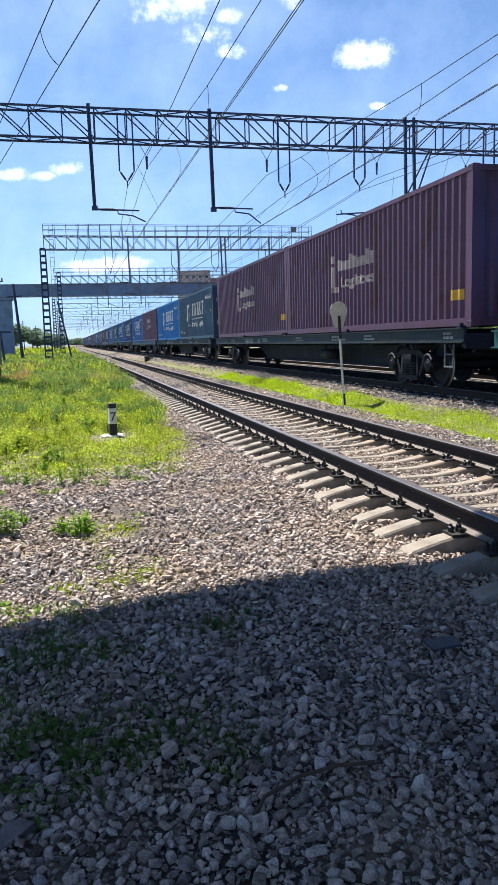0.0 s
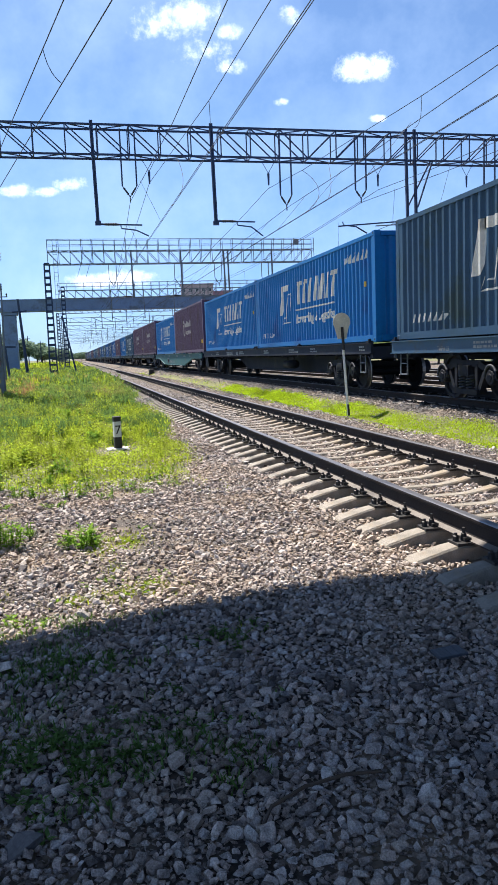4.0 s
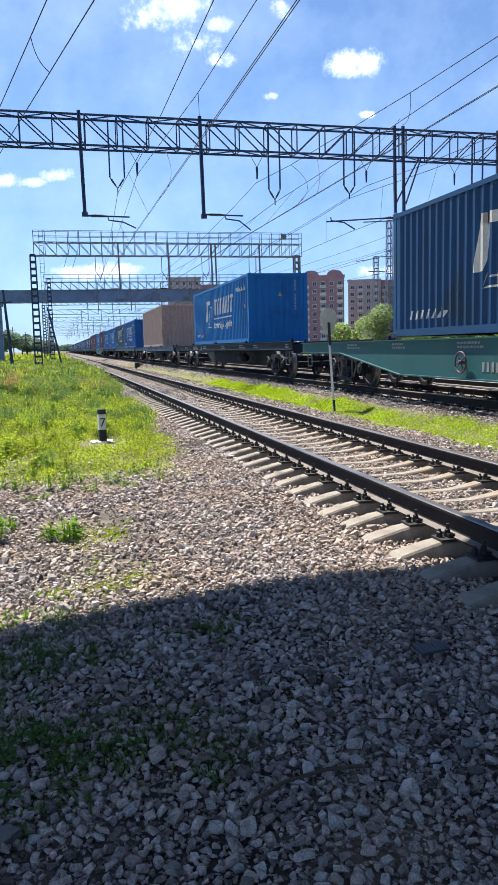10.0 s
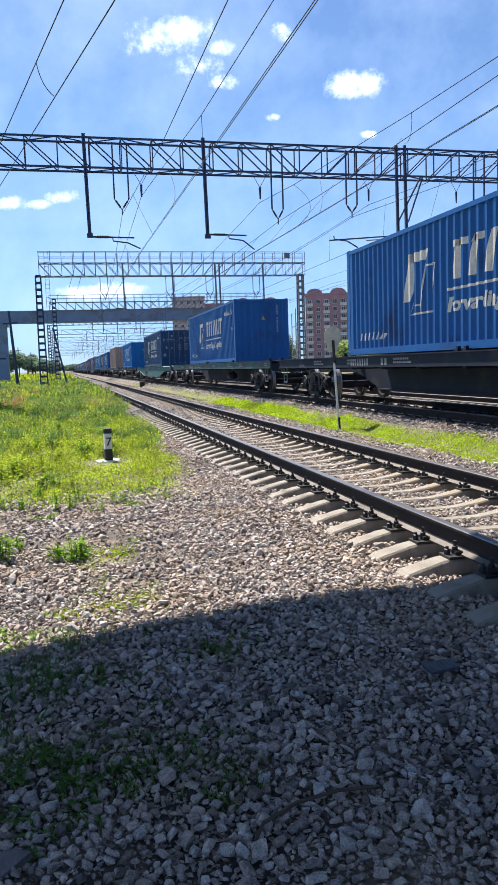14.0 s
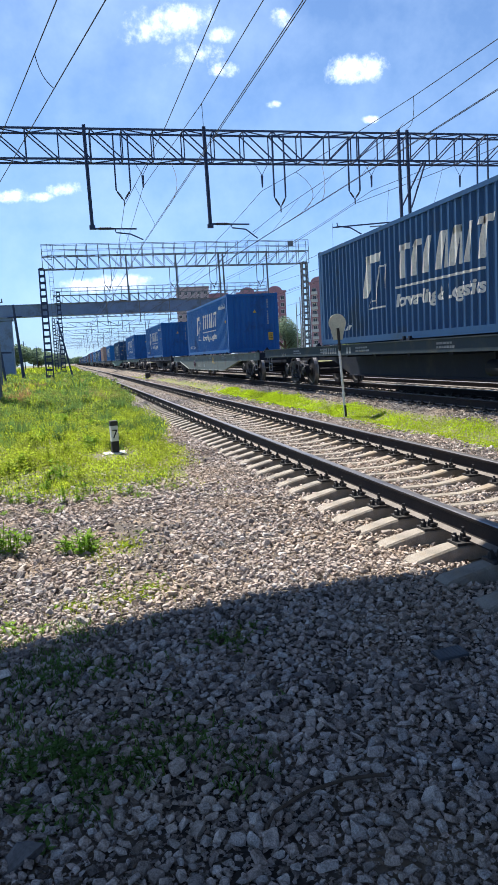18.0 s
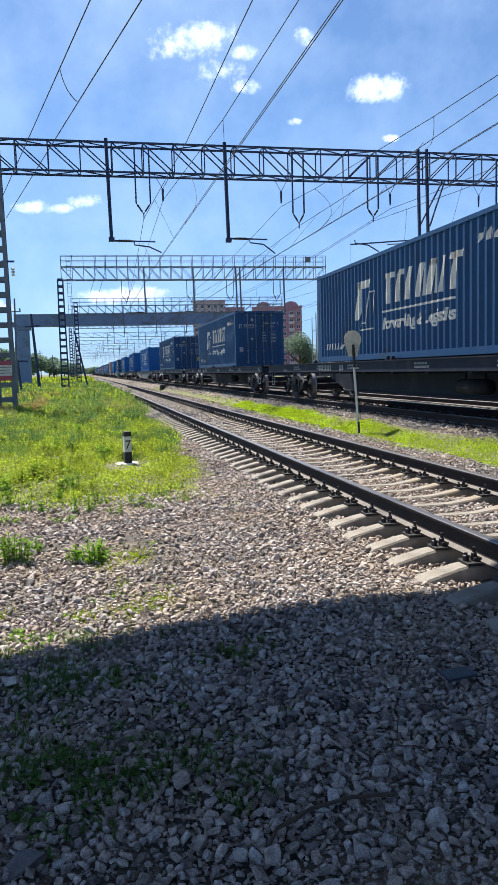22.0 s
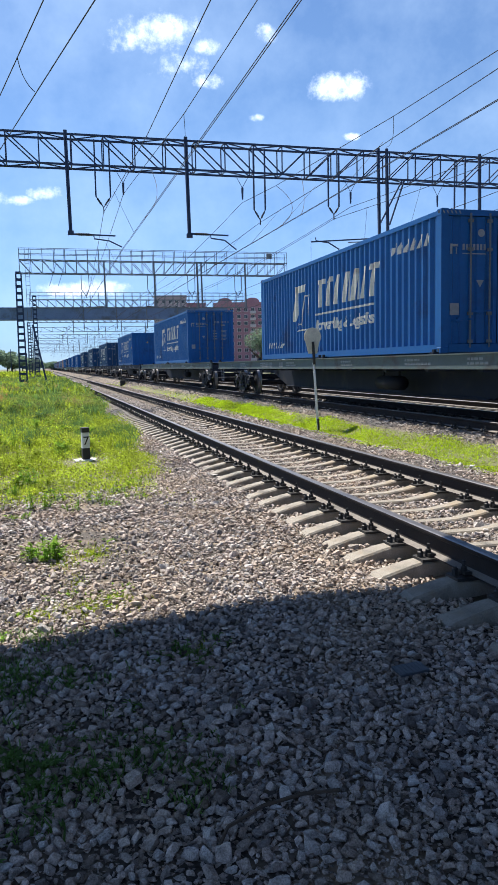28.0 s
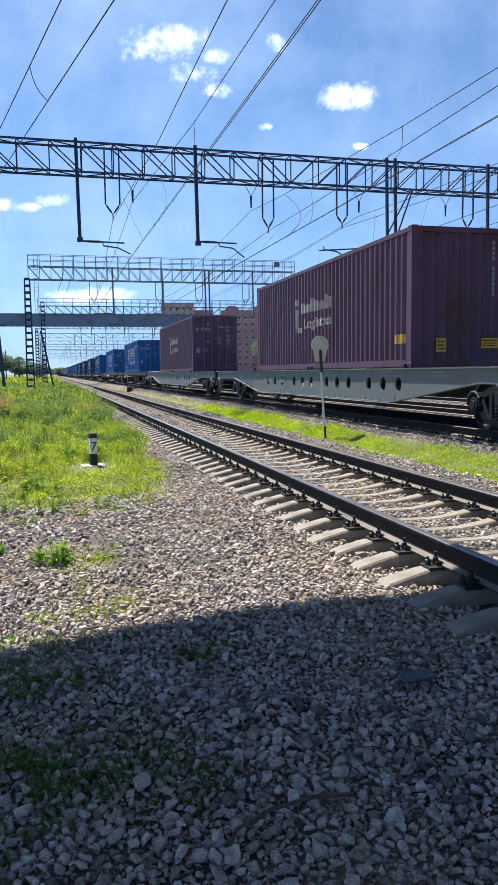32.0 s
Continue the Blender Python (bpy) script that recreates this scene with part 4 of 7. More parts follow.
def bogie(parent, y):
    if "bogie" not in WAGON:
        WAGON["bogie"] = dict(frame=side_frame_mesh(), box=axle_box_mesh(), spring=spring_mesh(), lip_highlight=highlight_arc_mesh(), wheels=wheelset_mesh())
        b = Build()
        b.box(-1.15, -0.20, 0.50, 1.15, 0.20, 0.70)
        b.box(-0.75, -1.05, 0.62, 0.75, -0.98, 0.72)
        b.box(-0.75, 0.98, 0.62, 0.75, 1.05, 0.72)
        WAGON["bogie"]["bolster"] = b.mesh("bolster", MAT["bogie"])
        b = Build()
        for s in (-1, 1):
            b.bar((-0.95, s * 0.42, 0.36), (0.95, s * 0.42, 0.36), 0.06)
            for e in (-1, 1):
                b.box(e * 0.79 - 0.04, s * 0.36 - 0.02, 0.25, e * 0.79 + 0.04, s * 0.36 + 0.05, 0.55)
        WAGON["bogie"]["brakes"] = b.mesh("brake_beam", MAT["bogie"])
    m = WAGON["bogie"]
    bo = part("bogie", m["bolster"], None, parent, "grimy cast-steel bogie", at=pose(0, y, 0))
    part("brake_beam", m["brakes"], None, bo)
    for s in (-1, 1):
        part("side_frame", m["frame"], None, bo, at=pose(s * 1.02, 0, 0))
        for e in (-1, 1):
            part("axle_box", m["box"], None, bo, at=pose(s * 1.02, e * 0.925, WHEEL_R) @ pose(0, 0, 0, 0, 0, 0 if s < 0 else 180))
            part("highlight_arc", m["lip_highlight"], None, bo, at=pose(s * 1.02, e * 0.925, WHEEL_R) @ pose(0, 0, 0, 0, 0, 0 if s < 0 else 180))
            part("coil_spring", m["spring"], None, bo, at=pose(s * 1.06, e * 0.15, 0))
    sets = []
    for e in (-1, 1):
        sets.append(part("wheelset", m["wheels"], None, parent, "dark wheelset with shiny treads", at=pose(0, y + e * 0.925, WHEEL_R)))
    return sets


def sill_slim(b, side):
    """A slim side sill with a flange above and below."""
    for s in (side,):
        x0, x1 = sorted((s * 1.36, s * 1.30))
        b.box(x0, -12.2, 0.975, x1, 12.2, 1.225)
        xa, xb = sorted((s * 1.40, s * 1.28))
        b.box(xa, -12.2, 1.212, xb, 12.2, 1.235)
        b.box(xa, -12.2, 0.952, xb, 12.2, 0.975)


SILL_TOP = {"slim": 1.232, "belly": 1.155, "holes": 1.145}
HOLES = [c + e for c in (-5.02, -2.21, 0.60, 3.41) for e in (-0.78, 0.0, 0.78)]


def sill_belly(b, holes, side):
    """A deep fish-bellied side sill, with or without four groups of three round holes."""
    def low(y):
        return 0.885 - 0.455 * min(1.0, max(0.0, (9.0 - abs(y)) / 3.6))
    x0, x1 = sorted((side * 1.36, side * 1.325))
    top = SILL_TOP["holes" if holes else "belly"]
    ys = {-12.2, 12.2} | {s * y for y in (5.4, 6.6, 7.8, 9.0) for s in (-1, 1)}
    if holes:
        ys = {y for y in ys if min(abs(y - c) for c in HOLES) > 0.19} | {round(c + e, 3) for c in HOLES for e in (-0.19, 0.19)}
    ys = sorted(ys)
    n = 20
    for a, c in zip(ys, ys[1:]):
        mid = (a + c) / 2
        if holes and min(abs(mid - q) for q in HOLES) < 0.01:
            zc, zl = 0.815, (low(a) + low(c)) / 2
            ring, edge = [], []
            for k in range(n):
                cx, cz = math.cos(2 * math.pi * k / n), math.sin(2 * math.pi * k / n)
                q = max(abs(cx), abs(cz))
                ring.append((mid - 0.145 * cx, zc - 0.15 * cz))
                edge.append((mid - 0.19 * cx / q, zc - (zc - zl if cz > 0 else top - zc) * cz / q))
            for k in range(n):
                b.prism([ring[k], ring[(k + 1) % n], edge[(k + 1) % n], edge[k]], x0, x1, "x")
        else:
            b.prism([(a, low(a)), (c, low(c)), (c, top), (a, top)], x0, x1, "x")
        xa, xb = sorted((side * 1.42, side * 1.30))
        b.prism([(a, low(a) - 0.025), (c, low(c) - 0.025), (c, low(c)), (a, low(a))], xa, xb, "x")
    xa, xb = sorted((side * 1.42, side * 1.30))
    b.box(xa, -12.2, top - 0.013, xb, 12.2, top + 0.01)


def wagon_meshes(kind):
    if kind in WAGON:
        return WAGON[kind]
    out = {}
    out["sill"] = []
    for s in (-1, 1):
        b = Build()
        if kind == "slim":
            sill_slim(b, s)
        else:
            sill_belly(b, kind == "holes", s)
        out["sill"].append(b.mesh("side_sill", MAT["black_wagon"]))
    b = Build()
    if kind == "slim":
        for x in (-0.22, 0.22):
            b.prism([(-12.2, 0.78), (-7.9, 0.78), (-6.3, 0.34), (6.3, 0.34), (7.9, 0.78), (12.2, 0.78), (12.2, 1.1), (-12.2, 1.1)], x - 0.02, x + 0.02, "x")
        b.prism([(-6.3, 0.33), (6.3, 0.33), (6.3, 0.36), (-6.3, 0.36)], -0.32, 0.32, "x")
    else:
        b.box(-0.25, -12.2, 0.72, 0.25, 12.2, 1.1)
    for k in range(13):
        y = -11.4 + 1.9 * k
        b.box(-1.30, y - 0.07, 0.90, 1.30, y + 0.07, 1.12)
    for s in (-1, 1):
        b.box(-1.31, min(s * 12.2, s * 12.05), 0.85, 1.31, max(s * 12.2, s * 12.05), 1.13)
    out["frame"] = b.mesh("centre_sill", MAT["black_wagon"])
    b = Build()
    b.box(-0.10, 0.0, -0.10, 0.10, 0.42, 0.10)
    b.box(-0.17, 0.38, -0.15, 0.05, 0.70, 0.15)
    b.box(0.05, 0.40, -0.13, 0.15, 0.58, 0.13)
    out["coupler"] = b.mesh("coupler", MAT["bogie"])
    b = Build()
    b.box(-0.06, -0.07, 0, 0.06, 0.07, 0.05)
    b.box(-0.03, -0.035, 0.05, 0.03, 0.035, 0.10)
    out["lock"] = b.mesh("twist_lock", MAT["black_wagon"])
    b = Build()
    b.tube([(0, -0.55, 0), (0, 0.55, 0)], 0.16, 12)
    for y in (-0.4, 0.4):
        b.box(-0.02, y - 0.03, 0, 0.02, y + 0.03, 0.45)
    out["tank"] = b.mesh("air_tank", MAT["bogie"], smooth=True)
    b = Build()
    b.bar((0, 0, 0), (0, 0.0, -0.45), 0.025)
    b.bar((0, 0.35, 0), (0, 0.35, -0.45), 0.025)
    b.bar((0, 0, -0.44), (0, 0.35, -0.44), 0.03)
    b.bar((0, 0, -0.2), (0, 0.35, -0.2), 0.025)
    out["step"] = b.mesh("foot_step", MAT["steel_blue"])
    b = Build()
    for k in range(8):
        b.box(-0.004, -k * 0.15, 0, 0.0, -k * 0.15 + 0.075, 0.17)
    b.box(-0.004, -1.95, 0.0, 0.0, -1.83, 0.16)
    b.box(-0.004, -2.15, 0.0, 0.0, -2.03, 0.16)
    out["number"] = b.mesh("number_marking", MAT["faint"])
    b = Build()
    rng = random.Random(4)
    for k in range(7):
        y = -11 + 3.3 * k + rng.uniform(-0.8, 0.8)
        for r in range(2):
            x = y
            for q in range(rng.randint(3, 9)):
                w = rng.uniform(0.05, 0.13)
                b.box(-0.004, x - w, -r * 0.075, 0.0, x, -r * 0.075 + 0.045)
                x -= w + 0.03
    out["notices"] = b.mesh("notice_marking", MAT["faint"])
    WAGON[kind] = out
    return out


def sill_words(body, size):
    """Flat painted words for the near side of a sill, read towards the rear."""
    cu = bpy.data.curves.new("words", "FONT")
    cu.body, cu.size, cu.resolution_u = body, size, 3
    ob = bpy.data.objects.new("words", cu)
    scene.collection.objects.link(ob)
    bpy.context.view_layer.update()
    me = bpy.data.meshes.new_from_object(ob.evaluated_get(bpy.context.evaluated_depsgraph_get()))
    bpy.data.objects.remove(ob)
    for v in me.vertices:
        v.co = (0.0, -v.co.x, v.co.y)
    me.materials.clear()
    me.materials.append(MAT["faint"])
    return me


def wagon(kind, colour, label, frame_colour="black_wagon", chevrons=False):
    ob = thing("flat_wagon", label, "railway wagon", group="wagons of the train")
    m = wagon_meshes(kind)
    for side in m["sill"]:
        recolour(part("side_sill", side, None, ob), MAT[colour])
    recolour(part("centre_sill", m["frame"], None, ob), MAT[frame_colour])
    for s in (-1, 1):
        part("coupler", m["coupler"], None, ob, at=pose(0, s * 12.18, 0.94, 0, 0, 0 if s > 0 else 180))
        part("foot_step", m["step"], None, ob, at=pose(-1.33, s * 11.6 - 0.17, 0.93))
    part("air_tank", m["tank"], None, ob, at=pose(-0.75, -3.0, 0.62))
    for y in (-12.05, -6.05, 6.05, 12.05, -0.15, 0.15):
        part("twist_lock", m["lock"], None, ob, at=pose(-1.33, y, SILL_TOP[kind] - 0.005))
    tagged(part("number_marking", m["number"], None, ob, "rows of pale number markings", at=pose(-1.362, 2.05 if kind == "belly" else 4.6 if kind == "holes" else 5.5, 0.56 if kind == "belly" else 0.76 if kind == "holes" else 0.995)), kind="stuff")
    tagged(part("notice_marking", m["notices"], None, ob, "small pale notices", at=pose(-1.362, 0, 1.11 if kind == "slim" else 1.05)), kind="stuff")
    if kind == "belly":
        if "hand_wheel" not in WAGON:
            b = Build()
            b.tube([(0, 0.19 * math.cos(a), 0.19 * math.sin(a)) for a in [2 * math.pi * k / 24 for k in range(25)]], 0.018, 6, caps=False)
            for k in range(4):
                a = math.pi * (0.3 + k / 2)
                b.tube([(0, 0.02 * math.cos(a), 0.02 * math.sin(a)), (0, 0.19 * math.cos(a), 0.19 * math.sin(a))], 0.011, 5)
            b.lathe([(0.0, -0.04), (0.035, -0.04), (0.035, 0.09), (0.0, 0.09)], "x", n=10)
            WAGON["hand_wheel"] = b.mesh("hand_wheel", MAT["plum"], smooth=True)
        part("hand_wheel", WAGON["hand_wheel"], None, ob, "dark maroon spoked brake hand wheel", at=pose(-1.45, 2.72, 0.72))
    if kind == "slim":
        if "tare" not in WAGON:
            WAGON["tare"] = sill_words("\u0422\u0410\u0420\u0410 25", 0.13)
        tagged(part("tare_mark", WAGON["tare"], None, ob, "pale painted tare mark", at=pose(-1.366, 9.95, 0.99)), kind="stuff")
    if chevrons:
        b = Build()
        for k in range(2):
            y = -2.4 - 0.30 * k
            for q in (-1, 1):
                b.add([(-1.366, y, 0.88), (-1.366, y - 0.09, 0.88), (-1.366, y - 0.24, 0.88 + q * 0.17), (-1.366, y - 0.15, 0.88 + q * 0.17)], [(0, 1, 2, 3)])
        part("chevron_mark", b, MAT["yellow"], ob, "yellow painted chevrons")
    ob_sets = bogie(ob, -9.3) + bogie(ob, 9.3)
    return ob, ob_sets


DECK = {"slim": 1.25, "belly": 1.22, "holes": 1.165}  # height of the load over the rail
NAMES = {"blue": "bright blue corrugated container with big cream mark", "blue_mid": "blue corrugated container with big cream mark", "navy": "navy corrugated container with big cream mark", "slate": "dull slate-blue corrugated container with faded mark", "plum": "maroon corrugated container with small cream mark", "tan": "faded tan corrugated container with worn patches"}
WNAMES = {"teal": "teal fish-bellied flat wagon", "green_dull": "dull green flat wagon", "grey_wagon": "light grey flat wagon with oval holes in its sill", "greygreen": "grey-green fish-bellied flat wagon", "teal_worn": "worn teal flat wagon with dark patches", "blue_wagon": "blue-silled flat wagon with a black frame", "black_wagon": "sooty black flat wagon"}
STD, HIGH = 2.70, 2.95
# wagon centre at the start, wagon kind and colour, loads: (offset along, colour, height, doors at the rear)
TRAIN = []
FAR = [("slate", "blue"), ("plum", "blue_mid"), ("navy", "blue_mid"), ("slate", "blue_mid"), ("navy", "plum"), ("slate", "navy"), ("blue_mid", "navy"), ("plum", "plum"), ("navy", "blue_mid"), ("slate", "plum"), ("blue_mid", "navy"), ("navy", "slate"), ("plum", "navy")]
for i, (a, c) in enumerate(reversed(FAR)):
    k = len(FAR) - i
    TRAIN.append((25.45 + 25.58 * k, "slim", ("black_wagon", "green_dull", "blue_wagon")[k % 3], [(-6.12, a, STD, True), (6.12, c, STD, True)]))
TRAIN += [
    (25.21, "slim", "green_dull", [(-6.12, "plum", HIGH, False), (6.12, "plum", HIGH, False)]),
    (-0.25, "belly", "teal", [(-6.12, "plum", HIGH, False), (6.12, "blue", STD, True)]),
    (-25.45, "slim", "black_wagon", [(-6.12, "blue", STD, False), (6.12, "blue", STD, False)]),
    (-51.12, "slim", "blue_wagon", [(-6.12, "blue_mid", STD, False), (6.12, "slate", STD, False)]),
]
SINGLES = [("slim", "blue_wagon", "tan", HIGH, False), ("slim", "black_wagon", "blue", STD, False), ("belly", "teal", "navy", STD, True), ("slim", "teal_worn", "blue_mid", STD, False),
           ("slim", "black_wagon", "blue_mid", STD, False), ("belly", "greygreen", "blue_mid", STD, False), ("slim", "green_dull", "navy", STD, True), ("slim", "black_wagon", "navy", STD, True),
           ("slim", "black_wagon", "navy", STD, True), ("slim", "black_wagon", "blue_mid", STD, False), ("slim", "greygreen", "blue_mid", STD, True), ("slim", "greygreen", "blue_mid", STD, True),
           ("holes", "grey_wagon", "plum", HIGH, True), ("holes", "grey_wagon", "plum", HIGH, False)]
# each coupling stretches a little differently
SLACK = (-0.29, -0.18, -0.04, 0.04, 0.0, -0.05, 0.10, -0.18, -0.18, -0.35, -0.10, -0.42, -0.20, 0.28)
for k, (wk, wc, cc, ch, doors) in enumerate(SINGLES):
    TRAIN.append((-82.536 + CL / 2 - 25.594 * k + SLACK[k], wk, wc, [(0, cc, ch, doors)]))
MOVING, WHEELS, CHALK = [], [], []
for centre, wk, wc, loads in TRAIN:
    w, sets = wagon(wk, wc, WNAMES[wc], chevrons=wc == "greygreen" and wk == "belly")
    MOVING.append((w, centre, HEAD2))
    WHEELS.append((centre, sets))
    for off, cc, ch, doors in loads:
        c = container(cc, ch, doors, NAMES[cc] + (", door end rearward" if doors else ""), marks=cc != "tan", plate=not doors or wc == "green_dull" or wc == "greygreen" and centre > -330, crate_plate=wk == "belly", warning=(-0.79, 1.32) if wk == "belly" or len(loads) > 1 else (-0.395, STD - 0.52) if wc == "green_dull" else None, low_plates=cc == "plum" or wc == "blue_wagon" and len(loads) > 1)
        MOVING.append((c, centre + off, HEAD2 + DECK[wk]))
        if cc == "plum" and doors:
            CHALK.append(c)
    last_of_train = centre


# ---- overhead line ----
def lattice_mast(name, x, y, z0, z1, w0, w1, mat, label, group="", pitch=0.60, strip=0.20, lean=0.0, leg=0.12):
    """A four-legged tapered lattice mast."""
    ob = thing(name, label, "mast", pose(x, y, z0, 0, lean, 0), group=group)
    h = z1 - z0
    def corner(i, t):
        w = w0 + (w1 - w0) * t
        return (w / 2 * (1 if i in (1, 2) else -1), w / 2 * (1 if i in (2, 3) else -1), h * t)
    for i in range(4):
        part("leg", Build().bar(corner(i, 0), corner(i, 1), leg), mat, ob)
    n = max(4, int(h / pitch))
    b = Build()
    for k in range(n + 1):
        t = k / n
        for i in range(4):
            b.bar(corner(i, t), corner((i + 1) % 4, t), 0.03, strip)
    tagged(part("batten_lacing", b, mat, ob), kind="stuff")
    b = Build()
    for k in range(n):
        for i in (1, 3):
            b.bar(corner(i, k / n), corner((i + 1) % 4, (k + 1) / n), 0.035)
    tagged(part("lacing", b, mat, ob), kind="stuff")
    part("foot_block", Build().soft_box(-w0 * 0.75, -w0 * 0.75, -0.5, w0 * 0.75, w0 * 0.75, 0.12, 0.04), MAT["concrete"], ob)
    return ob


def strut(name, ob, p, q, w, mat, store):
    """A bar between two points that shares its mesh with others of the same length."""
    p, q = Vector(p), Vector(q)
    key = (round((q - p).length, 3), w, mat.name)
    if key not in store:
        store[key] = Build().bar((0, 0, 0), (0, 0, key[0]), w).mesh(name, mat)
    turn = (q - p).to_track_quat("Z", "Y").to_matrix().to_4x4()
    return part(name, store[key], None, ob, at=Matrix.Translation(p) @ turn)


STRUTS = {}


def truss(ob, x0, x1, z0, z1, depth, step, mat, railing=False, split=True, flip=None, thick=0.075):
    """A box truss along x under ob."""
    for zz in (z0, z1):
        for s in (-1, 1):
            part("chord", Build().bar((x0, s * depth / 2, zz), (x1, s * depth / 2, zz), thick), mat, ob)
    n = int(round((x1 - x0) / step))
    flip = (x0 + x1) / 2 if flip is None else flip
    joined = Build()
    for s in (-1, 1):
        for k in range(n + 1):
            x = x0 + (x1 - x0) * k / n
            bars = [("upright", (x, s * depth / 2, z0), (x, s * depth / 2, z1))]
            if k < n:
                xn = x0 + (x1 - x0) * (k + 1) / n
                if (x + xn) / 2 < flip:
                    bars.append(("diagonal", (x, s * depth / 2, z1), (xn, s * depth / 2, z0)))
                else:
                    bars.append(("diagonal", (x, s * depth / 2, z0), (xn, s * depth / 2, z1)))
            for nm, p, q in bars:
                if split:
                    strut(nm, ob, p, q, 0.046, mat, STRUTS)
                else:
                    joined.bar(p, q, 0.055)
    b = Build()
    for k in range(n):
        xa, xb = x0 + (x1 - x0) * k / n, x0 + (x1 - x0) * (k + 1) / n
        for zz in (z0, z1):
            s = 1 if k % 2 else -1
            b.bar((xa, -s * depth / 2, zz), (xb, s * depth / 2, zz), 0.04)
            b.bar((xa, -depth / 2, zz), (xa, depth / 2, zz), 0.04)
    tagged(part("wind_bracing", b, mat, ob), kind="stuff")
    if not split:
        tagged(part("web_bracing", joined, mat, ob), kind="stuff")
    if railing:
        for k in range(n + 1):
            x = x0 + (x1 - x0) * k / n
            for s in (-1, 1):
                strut("railing_post", ob, (x, s * depth / 2, z1), (x, s * depth / 2, z1 + 1.05), 0.045, mat, STRUTS)
        for s in (-1, 1):
            for q in (0.55, 1.05):
                part("handrail", Build().bar((x0, s * depth / 2, z1 + q), (x1, s * depth / 2, z1 + q), 0.04), mat, ob)


def ladder(ob, x, z0, z1, mat):
    b = Build()
    for s in (-0.18, 0.18):
        b.bar((x + s, -0.55, z0), (x + s, -0.55, z1), 0.035)
    for k in range(int((z1 - z0) / 0.4)):
        b.bar((x - 0.18, -0.55, z0 + 0.4 * k), (x + 0.18, -0.55, z0 + 0.4 * k), 0.03)
    part("ladder", b, mat, ob)


def drop_post(ob, x, z0, z1, mat, w=0.15):
    b = Build()
    for s in (-1, 1):
        b.bar((x - 0.06 + s * w * 0.27, -0.38, z1), (x + s * w * 0.27, -0.38, z0), w * 0.40, 0.12)
    b.bar((x - 0.06, -0.38, z1), (x, -0.38, z0), w * 0.3, 0.05)
    b.box(x - w * 0.8, -0.46, z0 - 0.05, x + w * 0.8, -0.30, z0 + 0.12)
    part("drop_post", b, mat, ob)


def arm(ob, x0, x1, z, xm, xr, zr, mat, y=-0.35, zd=0.03):
    """Insulator, bracket tube and the bent registration arm, mounted at xm, that holds the contact wire at xr."""
    d = 1 if x1 > x0 else -1
    b = Build()
    part("bracket_stub", Build().bar((x0, y, z), (x0 + d * 0.25, y, z), 0.07), mat, ob)
    b.bar((x0 + d * 0.8, y, z - 0.01), (x1, y, z - zd), 0.055)
    part("bracket_tube", b, mat, ob)
    b = Build()
    b.tube([(x0 + d * 0.22, y, z), (x0 + d * 0.88, y, z - 0.01)], 0.045, 8)
    for k in range(5):
        b.lathe([(0.045, k * 0.10), (0.075, k * 0.10 + 0.03), (0.045, k * 0.10 + 0.06)], "x", (x0 + d * 0.3 if d > 0 else x0 - 0.8, y, z), 8)
    part("insulator", b, MAT["black_paint"], ob)
    b = Build()
    e = 1 if xr > xm else -1
    b.tube([(xm, y, z - 0.02), (xm + e * 0.03, y, z - 0.17), (xm + e * abs(xr - xm) * 0.55, y, z - 0.24), (xr, y, zr + 0.04)], 0.03, 6)
    part("registration_arm", b, mat, ob)


def v_hanger(ob, xa, xb, xl, z_top, z_mid, z_low, mat):
    for x in (xa, xb):
        part("hanger_rod", Build().bar((x, -0.35, z_top), (x, -0.35, z_mid), 0.06), mat, ob)
    b = Build()
    for x in (xa, xb):
        b.tube([(x, -0.35, z_mid), (x * 0.85 + xl * 0.15, -0.35, z_mid * 0.85 + z_low * 0.15)], 0.02, 5)
        pts = [(x * (1 - t) + xl * t, -0.35, z_mid * (1 - t) + z_low * t) for t in (0.15, 0.3, 0.32, 0.45, 0.47, 0.6, 0.62, 0.75, 0.77, 1.0)]
        b.tube(pts, 0.03, 6, radii=[0.03, 0.05, 0.03, 0.05, 0.03, 0.05, 0.03, 0.05, 0.02, 0.02])
    b.bar((xl, -0.35, z_low + 0.02), (xl, -0.35, z_low - 0.22), 0.04)
    part("insulator_string", b, MAT["black_paint"], ob)


def insulator_drop(ob, x, z, mat):
    """A short hanging insulator string on a wire bridle."""
    b = Build()
    b.tube([(x - 0.35, -0.35, z), (x, -0.35, z - 0.60)], 0.012, 4)
    b.tube([(x + 0.35, -0.35, z), (x, -0.35, z - 0.60)], 0.012, 4)
    b.tube([(x, -0.35, z - 0.60), (x, -0.35, z - 1.10)], 0.04, 6, radii=[0.055, 0.035])
    part("bridle", b, mat, ob)


G1Y, G2Y, G3Y, BRIDGE_Y = 33.35, 74.0, 113.0, 121.0
dark = MAT["steel_dark"]
g1 = thing("overhead_gantry", "dark steel lattice gantry carrying overhead wires across the tracks", "overhead gantry", pose(0, G1Y, 0), group="overhead gantries")
truss(g1, -3.6, 34.0, 9.95, 11.15, 0.75, 1.29, dark, flip=10.6)
for x in (1.42, 6.42, 15.33, 15.75, 20.55):
    drop_post(g1, x, 7.15, 11.3, dark, 0.15 if x < 10 else 0.12)
arm(g1, 1.42, 3.25, 7.14, 2.35, 3.50, 6.62, dark)
arm(g1, 6.42, 8.15, 7.27, 7.35, 8.50, 6.60, dark)
arm(g1, 15.75, 12.0, 7.27, 12.2, 13.35, 6.70, dark, zd=0.22)
